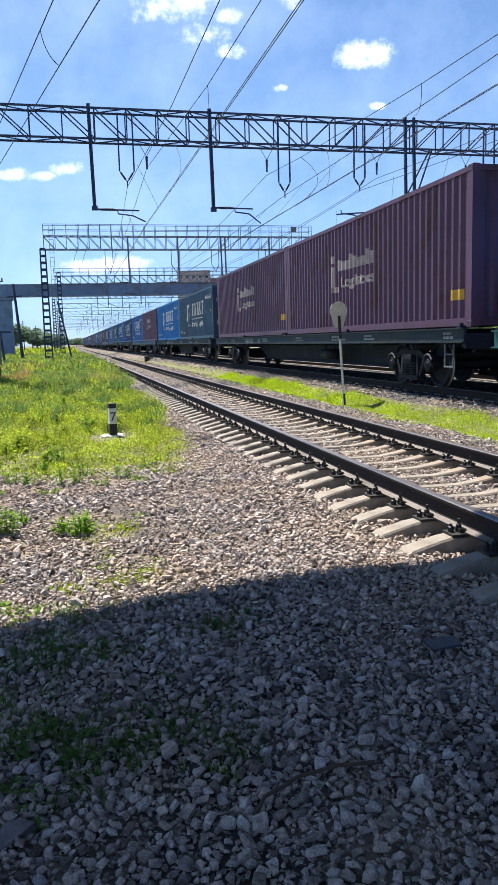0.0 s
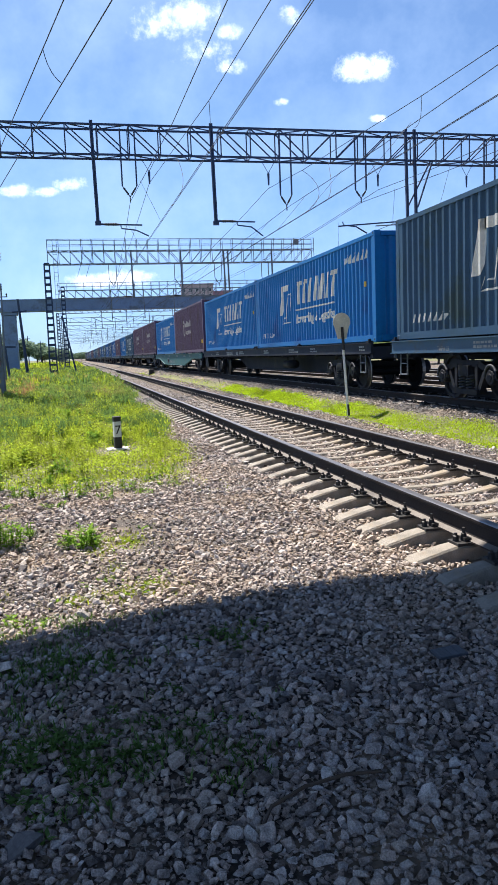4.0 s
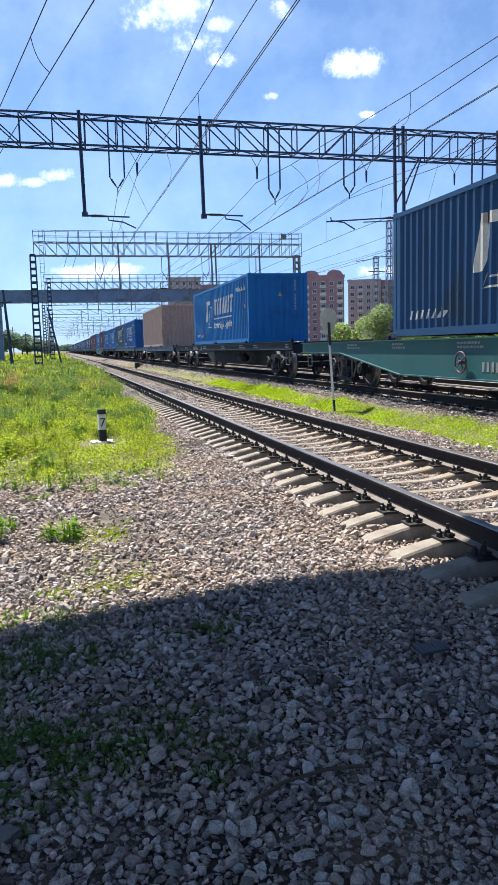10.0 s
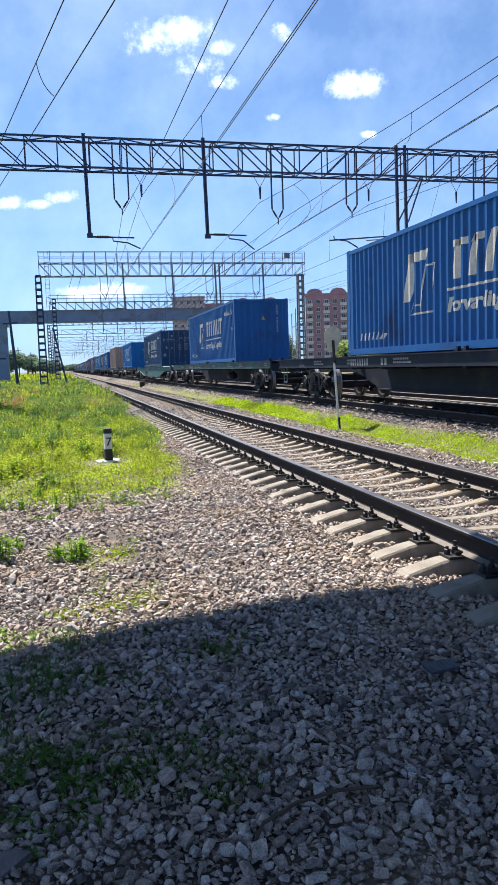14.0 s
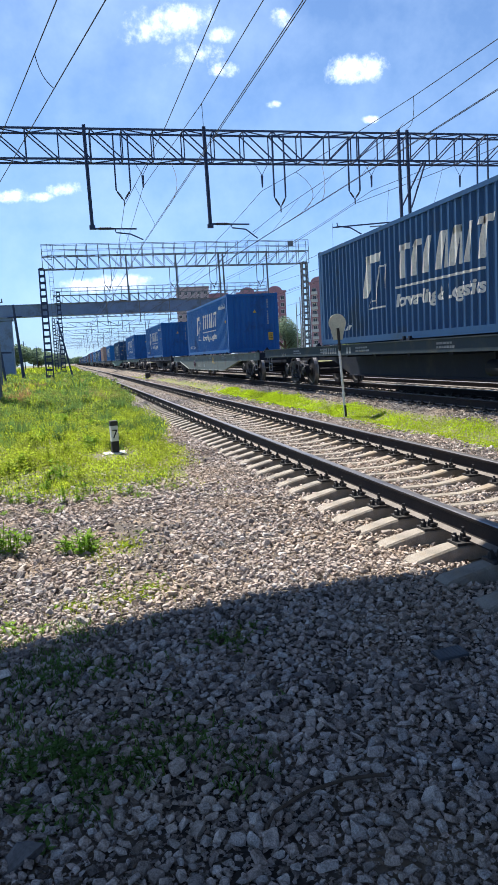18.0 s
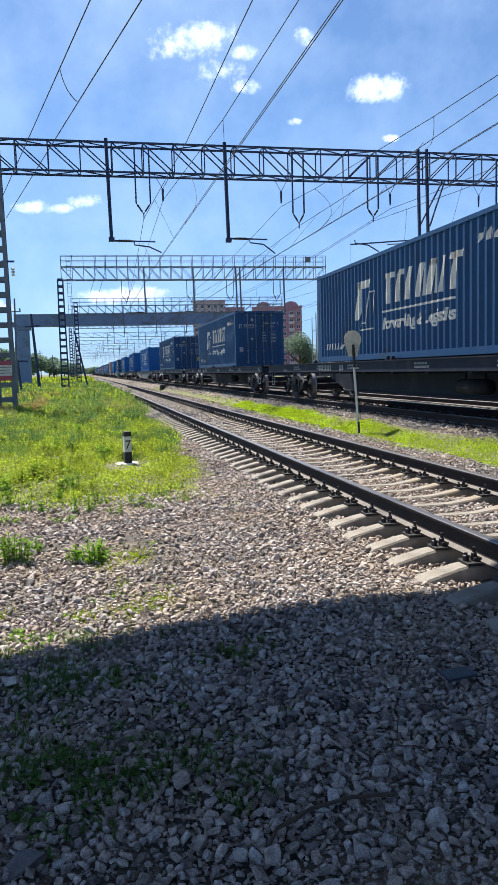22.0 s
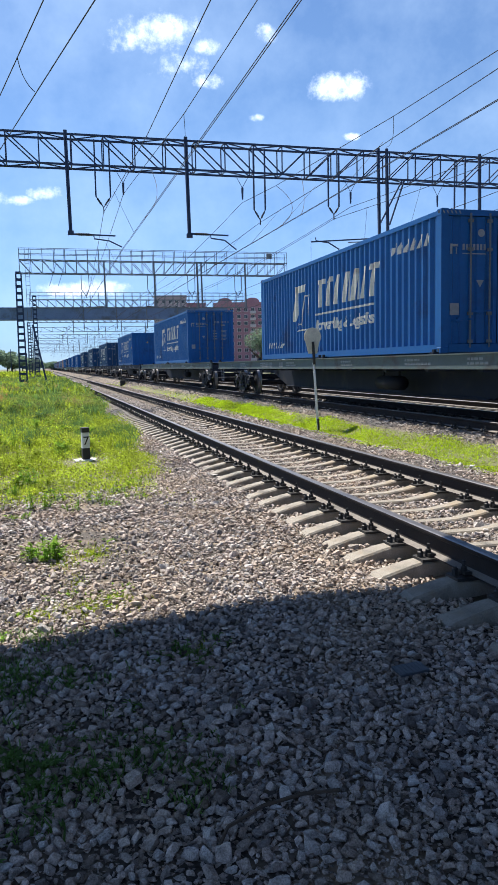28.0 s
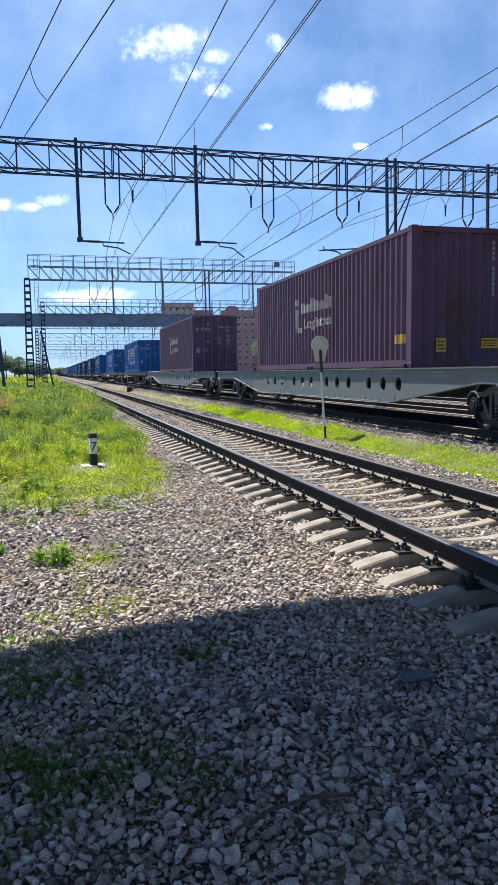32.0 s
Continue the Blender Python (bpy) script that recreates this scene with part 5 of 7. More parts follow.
arm(g1, 20.55, 16.9, 7.28, 17.05, 18.1, 6.72, dark, zd=0.16)
for xa, xb, xl, zm, zl in ((2.51, 3.11, 2.81, 8.7, 8.26), (9.35, 9.86, 9.62, 8.38, 7.95), (12.84, 13.35, 13.10, 8.63, 8.28), (19.2, 19.75, 19.45, 8.75, 8.3)):
    v_hanger(g1, xa, xb, xl, 11.0, zm, zl, dark)
b = Build()
b.bar((15.85, -0.35, 7.9), (16.6, -0.35, 9.95), 0.06)
b.bar((15.35, -0.35, 7.9), (16.5, -0.35, 9.95), 0.06)
part("stay", b, dark, g1)
for x in (3.65, 8.83, 13.92, 18.3):
    insulator_drop(g1, x, 9.9, dark)
m1 = lattice_mast("gantry_mast", -3.19, G1Y, 0.0, 12.4, 0.66, 0.38, MAT["steel_blue"], "grey steel lattice mast with a red and white warning plate", "gantry masts", leg=0.14)
b = Build()
b.box(-0.30, -0.44, 1.42, 0.30, -0.41, 2.24)
plate = part("warning_plate", b, MAT["letter"], m1, "red and white striped plate")
red = material("red_paint", (0.36, 0.07, 0.10), 0.6, scale=6)
for z0, z1 in ((1.42, 1.62), (2.06, 2.24)):
    part("stripe", Build().box(-0.30, -0.446, z0, 0.30, -0.44, z1), red, plate, "red painted stripe")
for z in (1.72, 1.84, 1.96):
    part("stripe", Build().box(-0.27, -0.446, z, 0.27, -0.44, z + 0.025), MAT["black_paint"], plate, "thin black painted line")
b = Build()
b.bar((0.1, -0.2, 6.3), (0.62, -0.2, 6.3), 0.07)
part("side_bracket", b, dark, m1)
b = Build()
b.lathe([(0.0, -0.5), (0.09, -0.45), (0.02, -0.4), (0.09, -0.32), (0.02, -0.27), (0.09, -0.2), (0.0, -0.1)], "z", (0.55, -0.2, 6.2), 8)
part("insulator", b, MAT["letter"], m1, "pale glass insulators")

grey = MAT["steel_grey"]
g2 = thing("overhead_gantry", "grey steel lattice gantry with a railed walkway over the tracks", "overhead gantry", pose(0, G2Y, 0), group="overhead gantries")
truss(g2, -1.6, 24.1, 10.35, 11.55, 0.8, 1.02, grey, railing=True)
for x in (6.1, 10.8, 15.0, 15.4, 19.8):
    drop_post(g2, x, 7.2, 11.5, grey)
for xa, xb, xl in ((3.9, 4.6, 4.3), (10.1, 10.9, 10.5), (14.0, 14.7, 14.4), (18.7, 19.4, 19.0)):
    v_hanger(g2, xa, xb, xl, 10.4, 8.9, 8.3, grey)
arm(g2, 6.1, 4.2, 7.3, 5.2, 4.3, 6.7, grey)
arm(g2, 10.8, 8.6, 7.3, 9.9, 8.8, 6.9, grey)
ladder(g2, -0.9, 0.0, 12.6, grey)
b = Build()
b.soft_box(21.95, -0.6, 11.95, 22.5, -0.45, 12.5, 0.03)
part("lamp_box", b, grey, g2, "flat grey floodlight box")
b = Build()
for x in (1.6, 2.4):
    b.tube([(x, -0.4, 12.6), (x, -0.4, 11.0), (x - 0.6, -0.4, 9.2)], 0.02, 5)
part("jumper_cable", b, MAT["wire"], g2)
lattice_mast("gantry_mast", -1.72, G2Y, -0.1, 10.4, 0.66, 0.46, dark, "dark steel lattice mast of the gantry on a grassy verge", "gantry masts")
lattice_mast("gantry_mast", 23.7, G2Y, -0.1, 10.4, 0.66, 0.5, grey, "grey steel lattice mast of the gantry behind the train", "gantry masts")
leaning = thing("leaning_strut", "dark steel strut leaning against the mast", "strut", pose(-0.1, 72.5, 0.0))
part("strut_bar", Build().bar((0.55, 0, -0.2), (-0.55, 0.6, 5.6), 0.16), dark, leaning)

for k, (gy, x0, x1) in enumerate(((G3Y, -1.3, 30.0), (150, -2.2, 30), (188, -2.2, 30), (230, -2.2, 30), (275, -2.2, 30), (325, -2.2, 30), (380, -2.2, 30), (445, -2.2, 30))):
    g = thing("overhead_gantry", "distant grey lattice gantry over the tracks", "overhead gantry", pose(0, gy, 0), group="overhead gantries")
    truss(g, x0, x1, 10.2, 11.3, 0.8, 1.2 if gy < 160 else 2.4, grey, railing=gy < 120, split=False)
    for x in (6.1, 10.8, 15.2, 19.8):
        drop_post(g, x, 7.2, 11.3, grey, 0.12)
    lattice_mast("gantry_mast", -0.65 if gy < 120 else x0 + 0.1, gy, -0.1, 11.8 if gy < 120 else 10.2, 0.6, 0.45, dark if gy < 160 else grey, "distant grey lattice mast beside the tracks", "gantry masts")


def wire(name, points, r, label, sag=0.0, n=10, taut=0):
    """The first spans, as many as taut says, run straight."""
    pts = []
    for i, (p, q) in enumerate(zip(points, points[1:])):
        p, q = Vector(p), Vector(q)
        for k in range(n):
            t = k / n
            c = p.lerp(q, t)
            c.z -= 4 * sag * t * (1 - t) if i >= taut else 0
            pts.append(c)
    pts.append(Vector(points[-1]))
    ob = new(name, Build().tube(pts, r, 5).mesh(name, MAT["wire"]))
    return tagged(ob, label, "overhead wire", "overhead wires")


SPANS = [-12.0, G1Y - 0.35, G2Y - 0.4, G3Y, 150, 188, 230, 275, 325, 380, 445]
# contact wires in pairs, messengers sagging between the gantries
for tx, first, at_gantry, zn, zc, zig in ((3.62, 3.75, 3.54, 6.57, 6.62, 0.16), (8.75, 8.5, 8.31, 6.42, 6.75, 0.15), (13.4, 14.2, 13.2, 6.65, 6.65, 0.2), (18.2, 19.0, 18.0, 6.7, 6.7, 0.2)):
    for e in (-0.02, 0.02) if tx < 9 else (0.0,):
        wire("contact_wire", [((first, at_gantry)[k] + e if k < 2 else tx + e + (zig if k % 2 == 0 else -zig), y, zn if k < 2 else zc) for k, y in enumerate(SPANS)], 0.0085 if tx < 9 else 0.011, "dark copper contact wire over the track", 0.03, 4)
# the near span of each messenger: points (x, y), its height, then its place at the second gantry
for near, z, x2 in ((((3.5, -12), (3.2, 14.76), (3.16, 21.96), (2.80, 33.0)), 8.06, 4.3), (((5.2, -12), (4.47, 16.37), (4.30, 22.43), (3.64, 33.0)), 8.83, 4.3),
                    (((12.0, -12), (10.36, 17.23), (10.14, 20.82), (9.31, 29.63), (8.79, 33.0)), 8.65, 9.6), (((9.85, -12), (9.77, 16.23), (9.80, 23.0), (9.60, 33.0)), 7.83, 9.2),
                    (((17.0, -12), (15.07, 24.97), (14.60, 29.24), (13.92, 33.0)), 8.65, 14.0), (((17.5, -12), (14.55, 24.10), (14.16, 27.2), (13.10, 33.0)), 8.09, 13.4), (((19.6, -12), (19.45, 33.0)), 8.1, 18.6)):
    wire("messenger_wire", [(x, y, z) for x, y in near] + [(x2, y, 8.1 if z < 8.2 else 8.5) for y in SPANS[2:]], 0.011, "dark messenger wire sagging above the track", 0.35, 12, len(near) - 1)
wire("feeder_wire", [(5.85, -12, 8.74), (-2.94, 33.0, 8.74)], 0.013, "dark anchor wire running to the lattice mast")
wire("feeder_wire", [(6.77, -12, 8.01), (1.03, 15.04, 8.01), (-2.78, 33.0, 8.01)], 0.013, "dark anchor wire running to the lattice mast")
for x, z, z2 in ((24.5, 9.5, 9.2), (25.5, 10.2, 9.9), (27.0, 8.6, 8.4)):
    wire("feeder_wire", [(x - 1.0, -12, z), (x, G1Y, z2), (x + 1.5, G2Y, z2 - 0.4), (x + 2, 150, z2), (x + 2, 275, z2), (x + 2, 445, z2)], 0.013, "dark feeder wire on the far side of the tracks", 0.5)
# droppers between messenger and contact wire, and slack jumpers
rngd = random.Random(2)
for xm, zm, xc, zc in ((2.9, 7.85, 3.5, 6.65), (9.6, 7.85, 8.65, 6.78), (13.2, 7.9, 13.3, 6.7)):
    for k in range(5):
        y = G1Y + 3.0 + 7.0 * k
        wire("dropper", [(xm + (k * 0.12 if xm < 9 else 0), y, zm - 0.1), (xc, y + 0.3, zc)], 0.006, "thin dropper wire between two overhead wires", 0.0, 2)
for xm0, xm1, zm, xc0, xc1, zc in ((3.45, 2.80, 8.06, 3.75, 3.54, 6.57), (9.85, 9.60, 7.83, 8.5, 8.31, 6.42), (17.5, 13.1, 8.09, 14.2, 13.2, 6.65), (19.6, 19.45, 8.1, 19.0, 18.0, 6.7)):
    for y in (20.5, 26.0, 30.0) if xm0 > 5 else (29.0,):
        q = (y + 12) / (G1Y + 11.65)
        wire("dropper", [(xm0 + (xm1 - xm0) * q, y, zm), (xc0 + (xc1 - xc0) * q, y, zc)], 0.006, "thin dropper wire between two overhead wires", 0.0, 2)
for pts in (((4.82, 33.0, 9.94), (4.95, 30.0, 8.1), (3.58, 26.0, 6.57)), ((9.30, 29.6, 8.65), (10.3, 28.4, 7.5), (8.34, 27.0, 6.42)), ((10.13, 20.8, 8.65), (13.2, 27.0, 9.7), (15.75, 33.1, 11.4)), ((4.30, 22.4, 8.83), (5.3, 27.5, 10.0), (6.36, 33.0, 11.3)),
            ((11.55, 33.0, 9.95), (10.4, 29.0, 7.9), (8.36, 23.9, 6.42)), ((-0.20, 19.0, 8.74), (-0.12, 19.2, 8.3), (0.16, 19.0, 8.01))):
    ob = new("jumper_wire", Build().tube([Vector(pts[0]) * (1 - t) ** 2 + Vector(pts[1]) * 2 * t * (1 - t) + Vector(pts[2]) * t * t for t in [k / 10 for k in range(11)]], 0.010, 5).mesh("jumper_wire", MAT["wire"]))
    tagged(ob, "slack curved jumper wire between overhead lines", "overhead wire", "overhead wires")


# ---- footbridge ----
fb = thing("footbridge", "long grey steel girder footbridge across the whole yard", "footbridge", pose(0, BRIDGE_Y, 0))
part("girder", Build().box(-9.8, -1.6, 8.95, 29.0, 1.6, 10.65), MAT["bridge"], fb)
b = Build()
for k in range(26):
    x = -8.2 + 1.46 * k
    b.box(x - 0.03, -1.68, 8.95, x + 0.03, -1.60, 10.65)
b.box(-9.8, -1.75, 10.60, 29.0, -1.55, 10.72)
b.box(-9.8, -1.75, 8.90, 29.0, -1.55, 9.02)
part("stiffener_row", b, MAT["bridge"], fb)
for x in (-8.7, 27.5):
    part("pier", Build().soft_box(x - 0.9, -1.2, -0.5, x + 0.9, 1.2, 8.45, 0.08), MAT["bridge"], fb)
    part("pier_head", Build().soft_box(x - 1.15, -1.4, 8.45, x + 1.15, 1.4, 8.95, 0.06), MAT["bridge"], fb)
b = Build()
b.box(-30, -1.2, 8.95, -9.8, 1.2, 9.6)
part("approach_span", b, MAT["bridge"], fb)


# ---- unseen overpass above and behind the camera, inferred from its shadow on the gravel ----
SHADE_Z = 7.2
se = sun_direction()
off_x, off_y = se.x / se.z * SHADE_Z, se.y / se.z * SHADE_Z
edge = 4.9 + off_y
op = thing("overpass", "unseen blue-grey bridge on concrete piers, set overhead to shade the gravel", "overpass")
front = [(40, 4.92), (3.0, 4.88), (1.2, 4.82), (0.5, 4.72), (0.0, 4.56), (-0.45, 4.40), (-2.0, 4.25), (-7, 4.2)]
# Depth, outline and blue-grey tone are chosen to set the shade below.
part("deck", Build().prism([(x + off_x, y + off_y) for x, y in front] + [(-7 + off_x, edge - 11.5), (40 + off_x, edge - 11.5)], SHADE_Z, SHADE_Z + 0.7, "z"), MAT["bridge"], op)
# Piers are added out of view to carry the deck.
for x in (-7.5, 34):
    part("pier", Build().soft_box(x - 0.6, edge - 5, -0.4, x + 0.6, edge - 3, SHADE_Z, 0.05), MAT["concrete"], op)


# ---- small things by the track ----
p7 = thing("marker_post", "black and white numbered marker post on a white slab", "marker post", pose(0.69, 13.5, 0.0, 0, 0, 8))
part("slab", Build().soft_box(-0.20, -0.15, -0.05, 0.20, 0.15, 0.022, 0.015), MAT["white_paint"], p7, "whitewashed concrete slab")
part("post_foot", Build().soft_box(-0.065, -0.065, 0.02, 0.065, 0.065, 0.22, 0.008), MAT["black_paint"], p7)
part("post_shaft", Build().soft_box(-0.064, -0.064, 0.22, 0.064, 0.064, 0.495, 0.008), MAT["white_paint"], p7)
part("post_cap", Build().soft_box(-0.066, -0.066, 0.495, 0.066, 0.066, 0.58, 0.008), MAT["black_paint"], p7)


def text_mesh(body, size, mat, depth=0.002):
    cu = bpy.data.curves.new("lettering", "FONT")
    cu.body, cu.size, cu.extrude, cu.align_x = body, size, depth, "CENTER"
    ob = bpy.data.objects.new("lettering", cu)
    scene.collection.objects.link(ob)
    bpy.context.view_layer.update()
    me = bpy.data.meshes.new_from_object(ob.evaluated_get(bpy.context.evaluated_depsgraph_get()))
    bpy.data.objects.remove(ob)
    me.materials.clear()
    me.materials.append(mat)
    return me


for c in CHALK:
    tagged(part("chalk_word", text_mesh("\u0412\u0425\u041e\u0414", 0.22, MAT["letter_dim"]), None, c, "chalked word on the door", at=pose(-0.72, -CL / 2 - 0.005, 1.10, 90, 3, 0)), kind="stuff")
part("numeral", text_mesh("7", 0.22, MAT["black_paint"]), None, p7, "black painted figure 7", at=pose(0.0, -0.069, 0.275, 90, 0, 0))

sg = thing("disc_sign", "round yellowish disc sign seen from behind on a thin pole", "railway sign", pose(6.40, 17.2, 0.0))
b = Build()
b.tube([(0, 0, -0.2), (-0.10, 0.02, 1.62)], 0.03, 8)
part("pole", b, MAT["white_paint"], sg, "thin whitewashed pole")
b = Build()
b.tube([(0.0, 0, -0.1), (-0.018, 0, 0.28)], 0.034, 8)
part("pole_foot", b, MAT["black_paint"], sg)
b = Build()
b.tube([(-0.10, -0.02, 1.58), (-0.13, -0.02, 2.12)], 0.035, 8)
part("pole_head", b, MAT["black_paint"], sg)
b = Build()
pts = [(0.215 * math.cos(a), 0.215 * math.sin(a)) for a in [radians(-35 + 250 * k / 20) for k in range(21)]]
pts += [(-0.11, -0.40), (0.11, -0.40)]
b.prism([(x - 0.13, z + 2.24) for x, z in pts], 0.0, 0.012, "y")
part("disc", b, material("faded_cream_paint", (0.66, 0.64, 0.52), 0.7, scale=5, fine=30, bump=0.03), sg, "faded cream disc plate")

pl = thing("rubber_pad", "dark grooved rubber rail pad lying on the ballast", "rail pad", pose(1.755, 3.37, 0.065, 4, -2, 4))
b = Build()
b.box(-0.08, -0.05, -0.004, 0.08, 0.05, 0.008)
for k in range(7):
    b.box(-0.072 + k * 0.022, -0.047, 0.008, -0.062 + k * 0.022, 0.047, 0.010)
tagged(part("pad_body", b, MAT["pad"], pl), kind="stuff")

tw = thing("dead_stem", "thin dry bent stem lying on the gravel", "dead stem")
part("stem", Build().tube([(0.50, 2.27, 0.045), (0.56, 2.36, 0.065), (0.70, 2.42, 0.08), (0.86, 2.45, 0.08), (1.0, 2.45, 0.07)], 0.007, 6), MAT["bark"], tw)

lm = thing("track_device", "low dark lever box beside the track", "switch lever", pose(7.0, 66.5, 0.1))
part("lever_beam", Build().bar((-0.5, -0.6, 0.25), (0.6, 1.5, 0.1), 0.22, 0.16), MAT["concrete"], lm)
part("lever_foot", Build().soft_box(-0.6, -0.8, -0.1, -0.2, -0.3, 0.4, 0.04), MAT["black_paint"], lm)


# ---- buildings beyond the yard ----
def apartment(name, x, y, turn, w, d, floors, mat, label, bays, arch=False, balconies=()):
    h = floors * 3.0 + 1.5
    ob = thing(name, label, "apartment building", pose(x, y, 0, 0, 0, turn), group="apartment buildings")
    part("wall", Build().box(-w / 2, -d / 2, -1, w / 2, d / 2, h), MAT[mat], ob)
    b = Build()
    b.box(-w / 2 - 0.3, -d / 2 - 0.3, h, w / 2 + 0.3, d / 2 + 0.3, h + 0.8)
    if arch:
        for c in (-w * 0.28, w * 0.28):
            pts = [(c + 3.2 * math.cos(radians(a)), h + 0.8 + 2.0 * math.sin(radians(a))) for a in range(0, 181, 15)]
            b.prism(pts, -d / 2 - 0.3, -d / 2 + 2, "y")
    part("roof", b, MAT[mat], ob)
    bay = w / bays
    me_w = Build().box(-0.75, -0.06, 0, 0.75, 0.02, 1.5).mesh("pane", MAT["window_dark"])
    me_f = Build()
    for x0, x1, z0, z1 in ((-0.85, -0.75, -0.1, 1.6), (0.75, 0.85, -0.1, 1.6), (-0.85, 0.85, 1.5, 1.62), (-0.85, 0.85, -0.12, 0.0), (-0.03, 0.03, 0, 1.5)):
        me_f.box(x0, -0.12, z0, x1, 0.02, z1)
    me_f = me_f.mesh("window_frame", MAT["white_paint"])
    me_b = Build().box(-1.3, -1.0, -0.1, 1.3, 0, 0.05).box(-1.3, -1.0, 0.05, 1.3, -0.92, 1.1).mesh("balcony", MAT["facade_white"])
    for f in range(floors):
        for k in range(bays):
            px = -w / 2 + bay * (k + 0.5)
            win = part("window", me_f, None, ob, at=pose(px, -d / 2, f * 3.0 + 1.2))
            part("pane", me_w, None, win)
            if k in balconies and f > 0:
                part("balcony", me_b, None, ob, at=pose(px, -d / 2, f * 3.0 + 0.3))
        for k in range(max(2, int(d / 4))):
            py = -d / 2 + d * (k + 0.5) / max(2, int(d / 4))
            win = part("window", me_f, None, ob, at=pose(-w / 2, py, f * 3.0 + 1.2, 0, 0, -90))
            part("pane", me_w, None, win)
    return ob


apartment("apartment_building", 165.5, 305, -27, 22, 16, 9, "brick_red_hazed", "red-brown brick apartment building with arched gables and balconies", 8, True, (2, 6))
apartment("apartment_building", 185.3, 298, -27, 20, 18, 13, "brick_tan_hazed", "tall tan brick apartment tower with pale bands", 6, False, (1, 4))
apartment("apartment_building", 150, 322, -27, 24, 16, 9, "brick_red_hazed", "long red brick apartment building with pale balcony bands", 8, False, (0, 2, 4, 6))
apartment("apartment_building", 134, 320, -24, 14, 14, 9, "brick_tan_hazed", "pale pinkish brick apartment building", 4, False, (1, 3))
apartment("apartment_building", 108, 302, -20, 17, 15, 9, "brick_red_hazed", "red brick apartment tower with a rounded top and pale bands", 5, True, (0, 2, 4))
apartment("apartment_building", 68, 410, -10, 17, 20, 12, "brick_tan_hazed", "distant tan apartment block behind the footbridge", 5, False, ())
apartment("apartment_building", 83, 420, -10, 12, 20, 11, "brick_red_hazed", "distant red apartment block behind the footbridge", 4, False, ())
apartment("apartment_building", 88, 342, -12, 22, 16, 9, "brick_red_hazed", "red brick apartment block with an arched roofline behind trees", 7, True, (1, 5))
ht = thing("metal_shed", "low dark red sheet-metal sheds behind the bushes", "shed", pose(66, 100, 0, 0, 0, -30))
part("shed_wall", Build().box(-11, -3, -0.5, 14, 3, 4.6), MAT["plum"], ht)
part("shed_roof", Build().prism([(-3.4, 4.6), (3.4, 4.6), (0, 6.0)], -11.4, 14.4, "x"), MAT["plum"], ht)

# masts and poles behind the train
pole_a = lattice_mast("lattice_mast", 27.55, 60.5, 0.0, 11.75, 0.46, 0.36, MAT["steel_blue"], "grey lattice steel mast with cross arms behind the train", "far masts", 0.6, 0.09, leg=0.06)
part("cross_arm", Build().bar((-0.75, 0, 8.8), (1.25, 0, 8.85), 0.08), MAT["steel_grey"], pole_a)
part("cross_arm", Build().bar((-2.3, 0, 11.6), (0.4, 0, 11.75), 0.08), MAT["steel_grey"], pole_a)
pole_b = lattice_mast("lattice_mast", 39.2, 90.0, 0.0, 12.3, 0.75, 0.5, MAT["steel_grey"], "grey lattice steel mast with cross arms behind the train", "far masts", 0.7, 0.09, leg=0.08)
part("cross_arm", Build().bar((-1.0, 0, 10.5), (1.2, 0, 10.5), 0.10), MAT["steel_grey"], pole_b)
part("cross_arm", Build().bar((-2.6, 0, 11.7), (0.5, 0, 12.2), 0.09), MAT["steel_grey"], pole_b)
for x, y, h, w in ((35.75, 60, 8.5, 0.30), (29.6, 66, 6.5, 0.12), (31.8, 70, 6.0, 0.12), (25.0, 80, 7.5, 0.16), (27.0, 88, 7.5, 0.14), (40.5, 64, 5.0, 0.12)):
    lp = thing("lamp_pole", "pale concrete pole with a small bracket", "pole", pose(x, y, 0), group="poles")
    part("shaft", Build().tube([(0, 0, -0.3), (0, 0, h)], w / 2, 8, radii=[w / 2, w / 3]), MAT["concrete"], lp)
    part("bracket", Build().bar((0, 0, h * 0.78), (0.9, 0, h * 0.83), 0.06).bar((0.9, 0, h * 0.83), (0.5, 0, h * 0.72), 0.05), MAT["steel_dark"], lp)
# poles on the grassy side
dp = thing("utility_pole", "dark wooden pole with a short cross arm", "pole", pose(-4.3, 78, 0, 0, -3.5, 0))
part("shaft", Build().tube([(0, 0, -0.3), (0, 0, 7.6)], 0.14, 8, radii=[0.17, 0.11]), MAT["steel_dark"], dp)
part("cross_arm", Build().bar((-0.7, 0, 6.4), (0.7, 0, 6.4), 0.12), MAT["steel_dark"], dp)
ap = thing("cable_post", "thin grey post with a crossarm beside the mast", "pole", pose(-4.3, 51.9, 0.0))
part("shaft", Build().tube([(0, 0, -0.3), (0.15, 0, 6.6)], 0.06, 8, radii=[0.08, 0.05]), MAT["steel_blue"], ap)
part("cross_arm", Build().bar((-0.35, 0, 5.75), (0.5, 0, 5.75), 0.06), MAT["steel_blue"], ap)
part("insulator", Build().lathe([(0.0, 0.0), (0.06, 0.02), (0.03, 0.08), (0.06, 0.12), (0.0, 0.22)], "z", (0.45, 0, 5.78), 8), MAT["black_paint"], ap)
bp = thing("cable_post", "short dark post carrying a horizontal bar", "pole", pose(-4.75, 62.0, 0.0))
part("shaft", Build().tube([(0.0, 0, -0.3), (-0.25, 0, 2.8)], 0.09, 8), MAT["steel_dark"], bp)
part("cross_bar", Build().bar((-1.1, 0, 2.75), (0.55, 0, 2.7), 0.14), MAT["steel_dark"], bp)
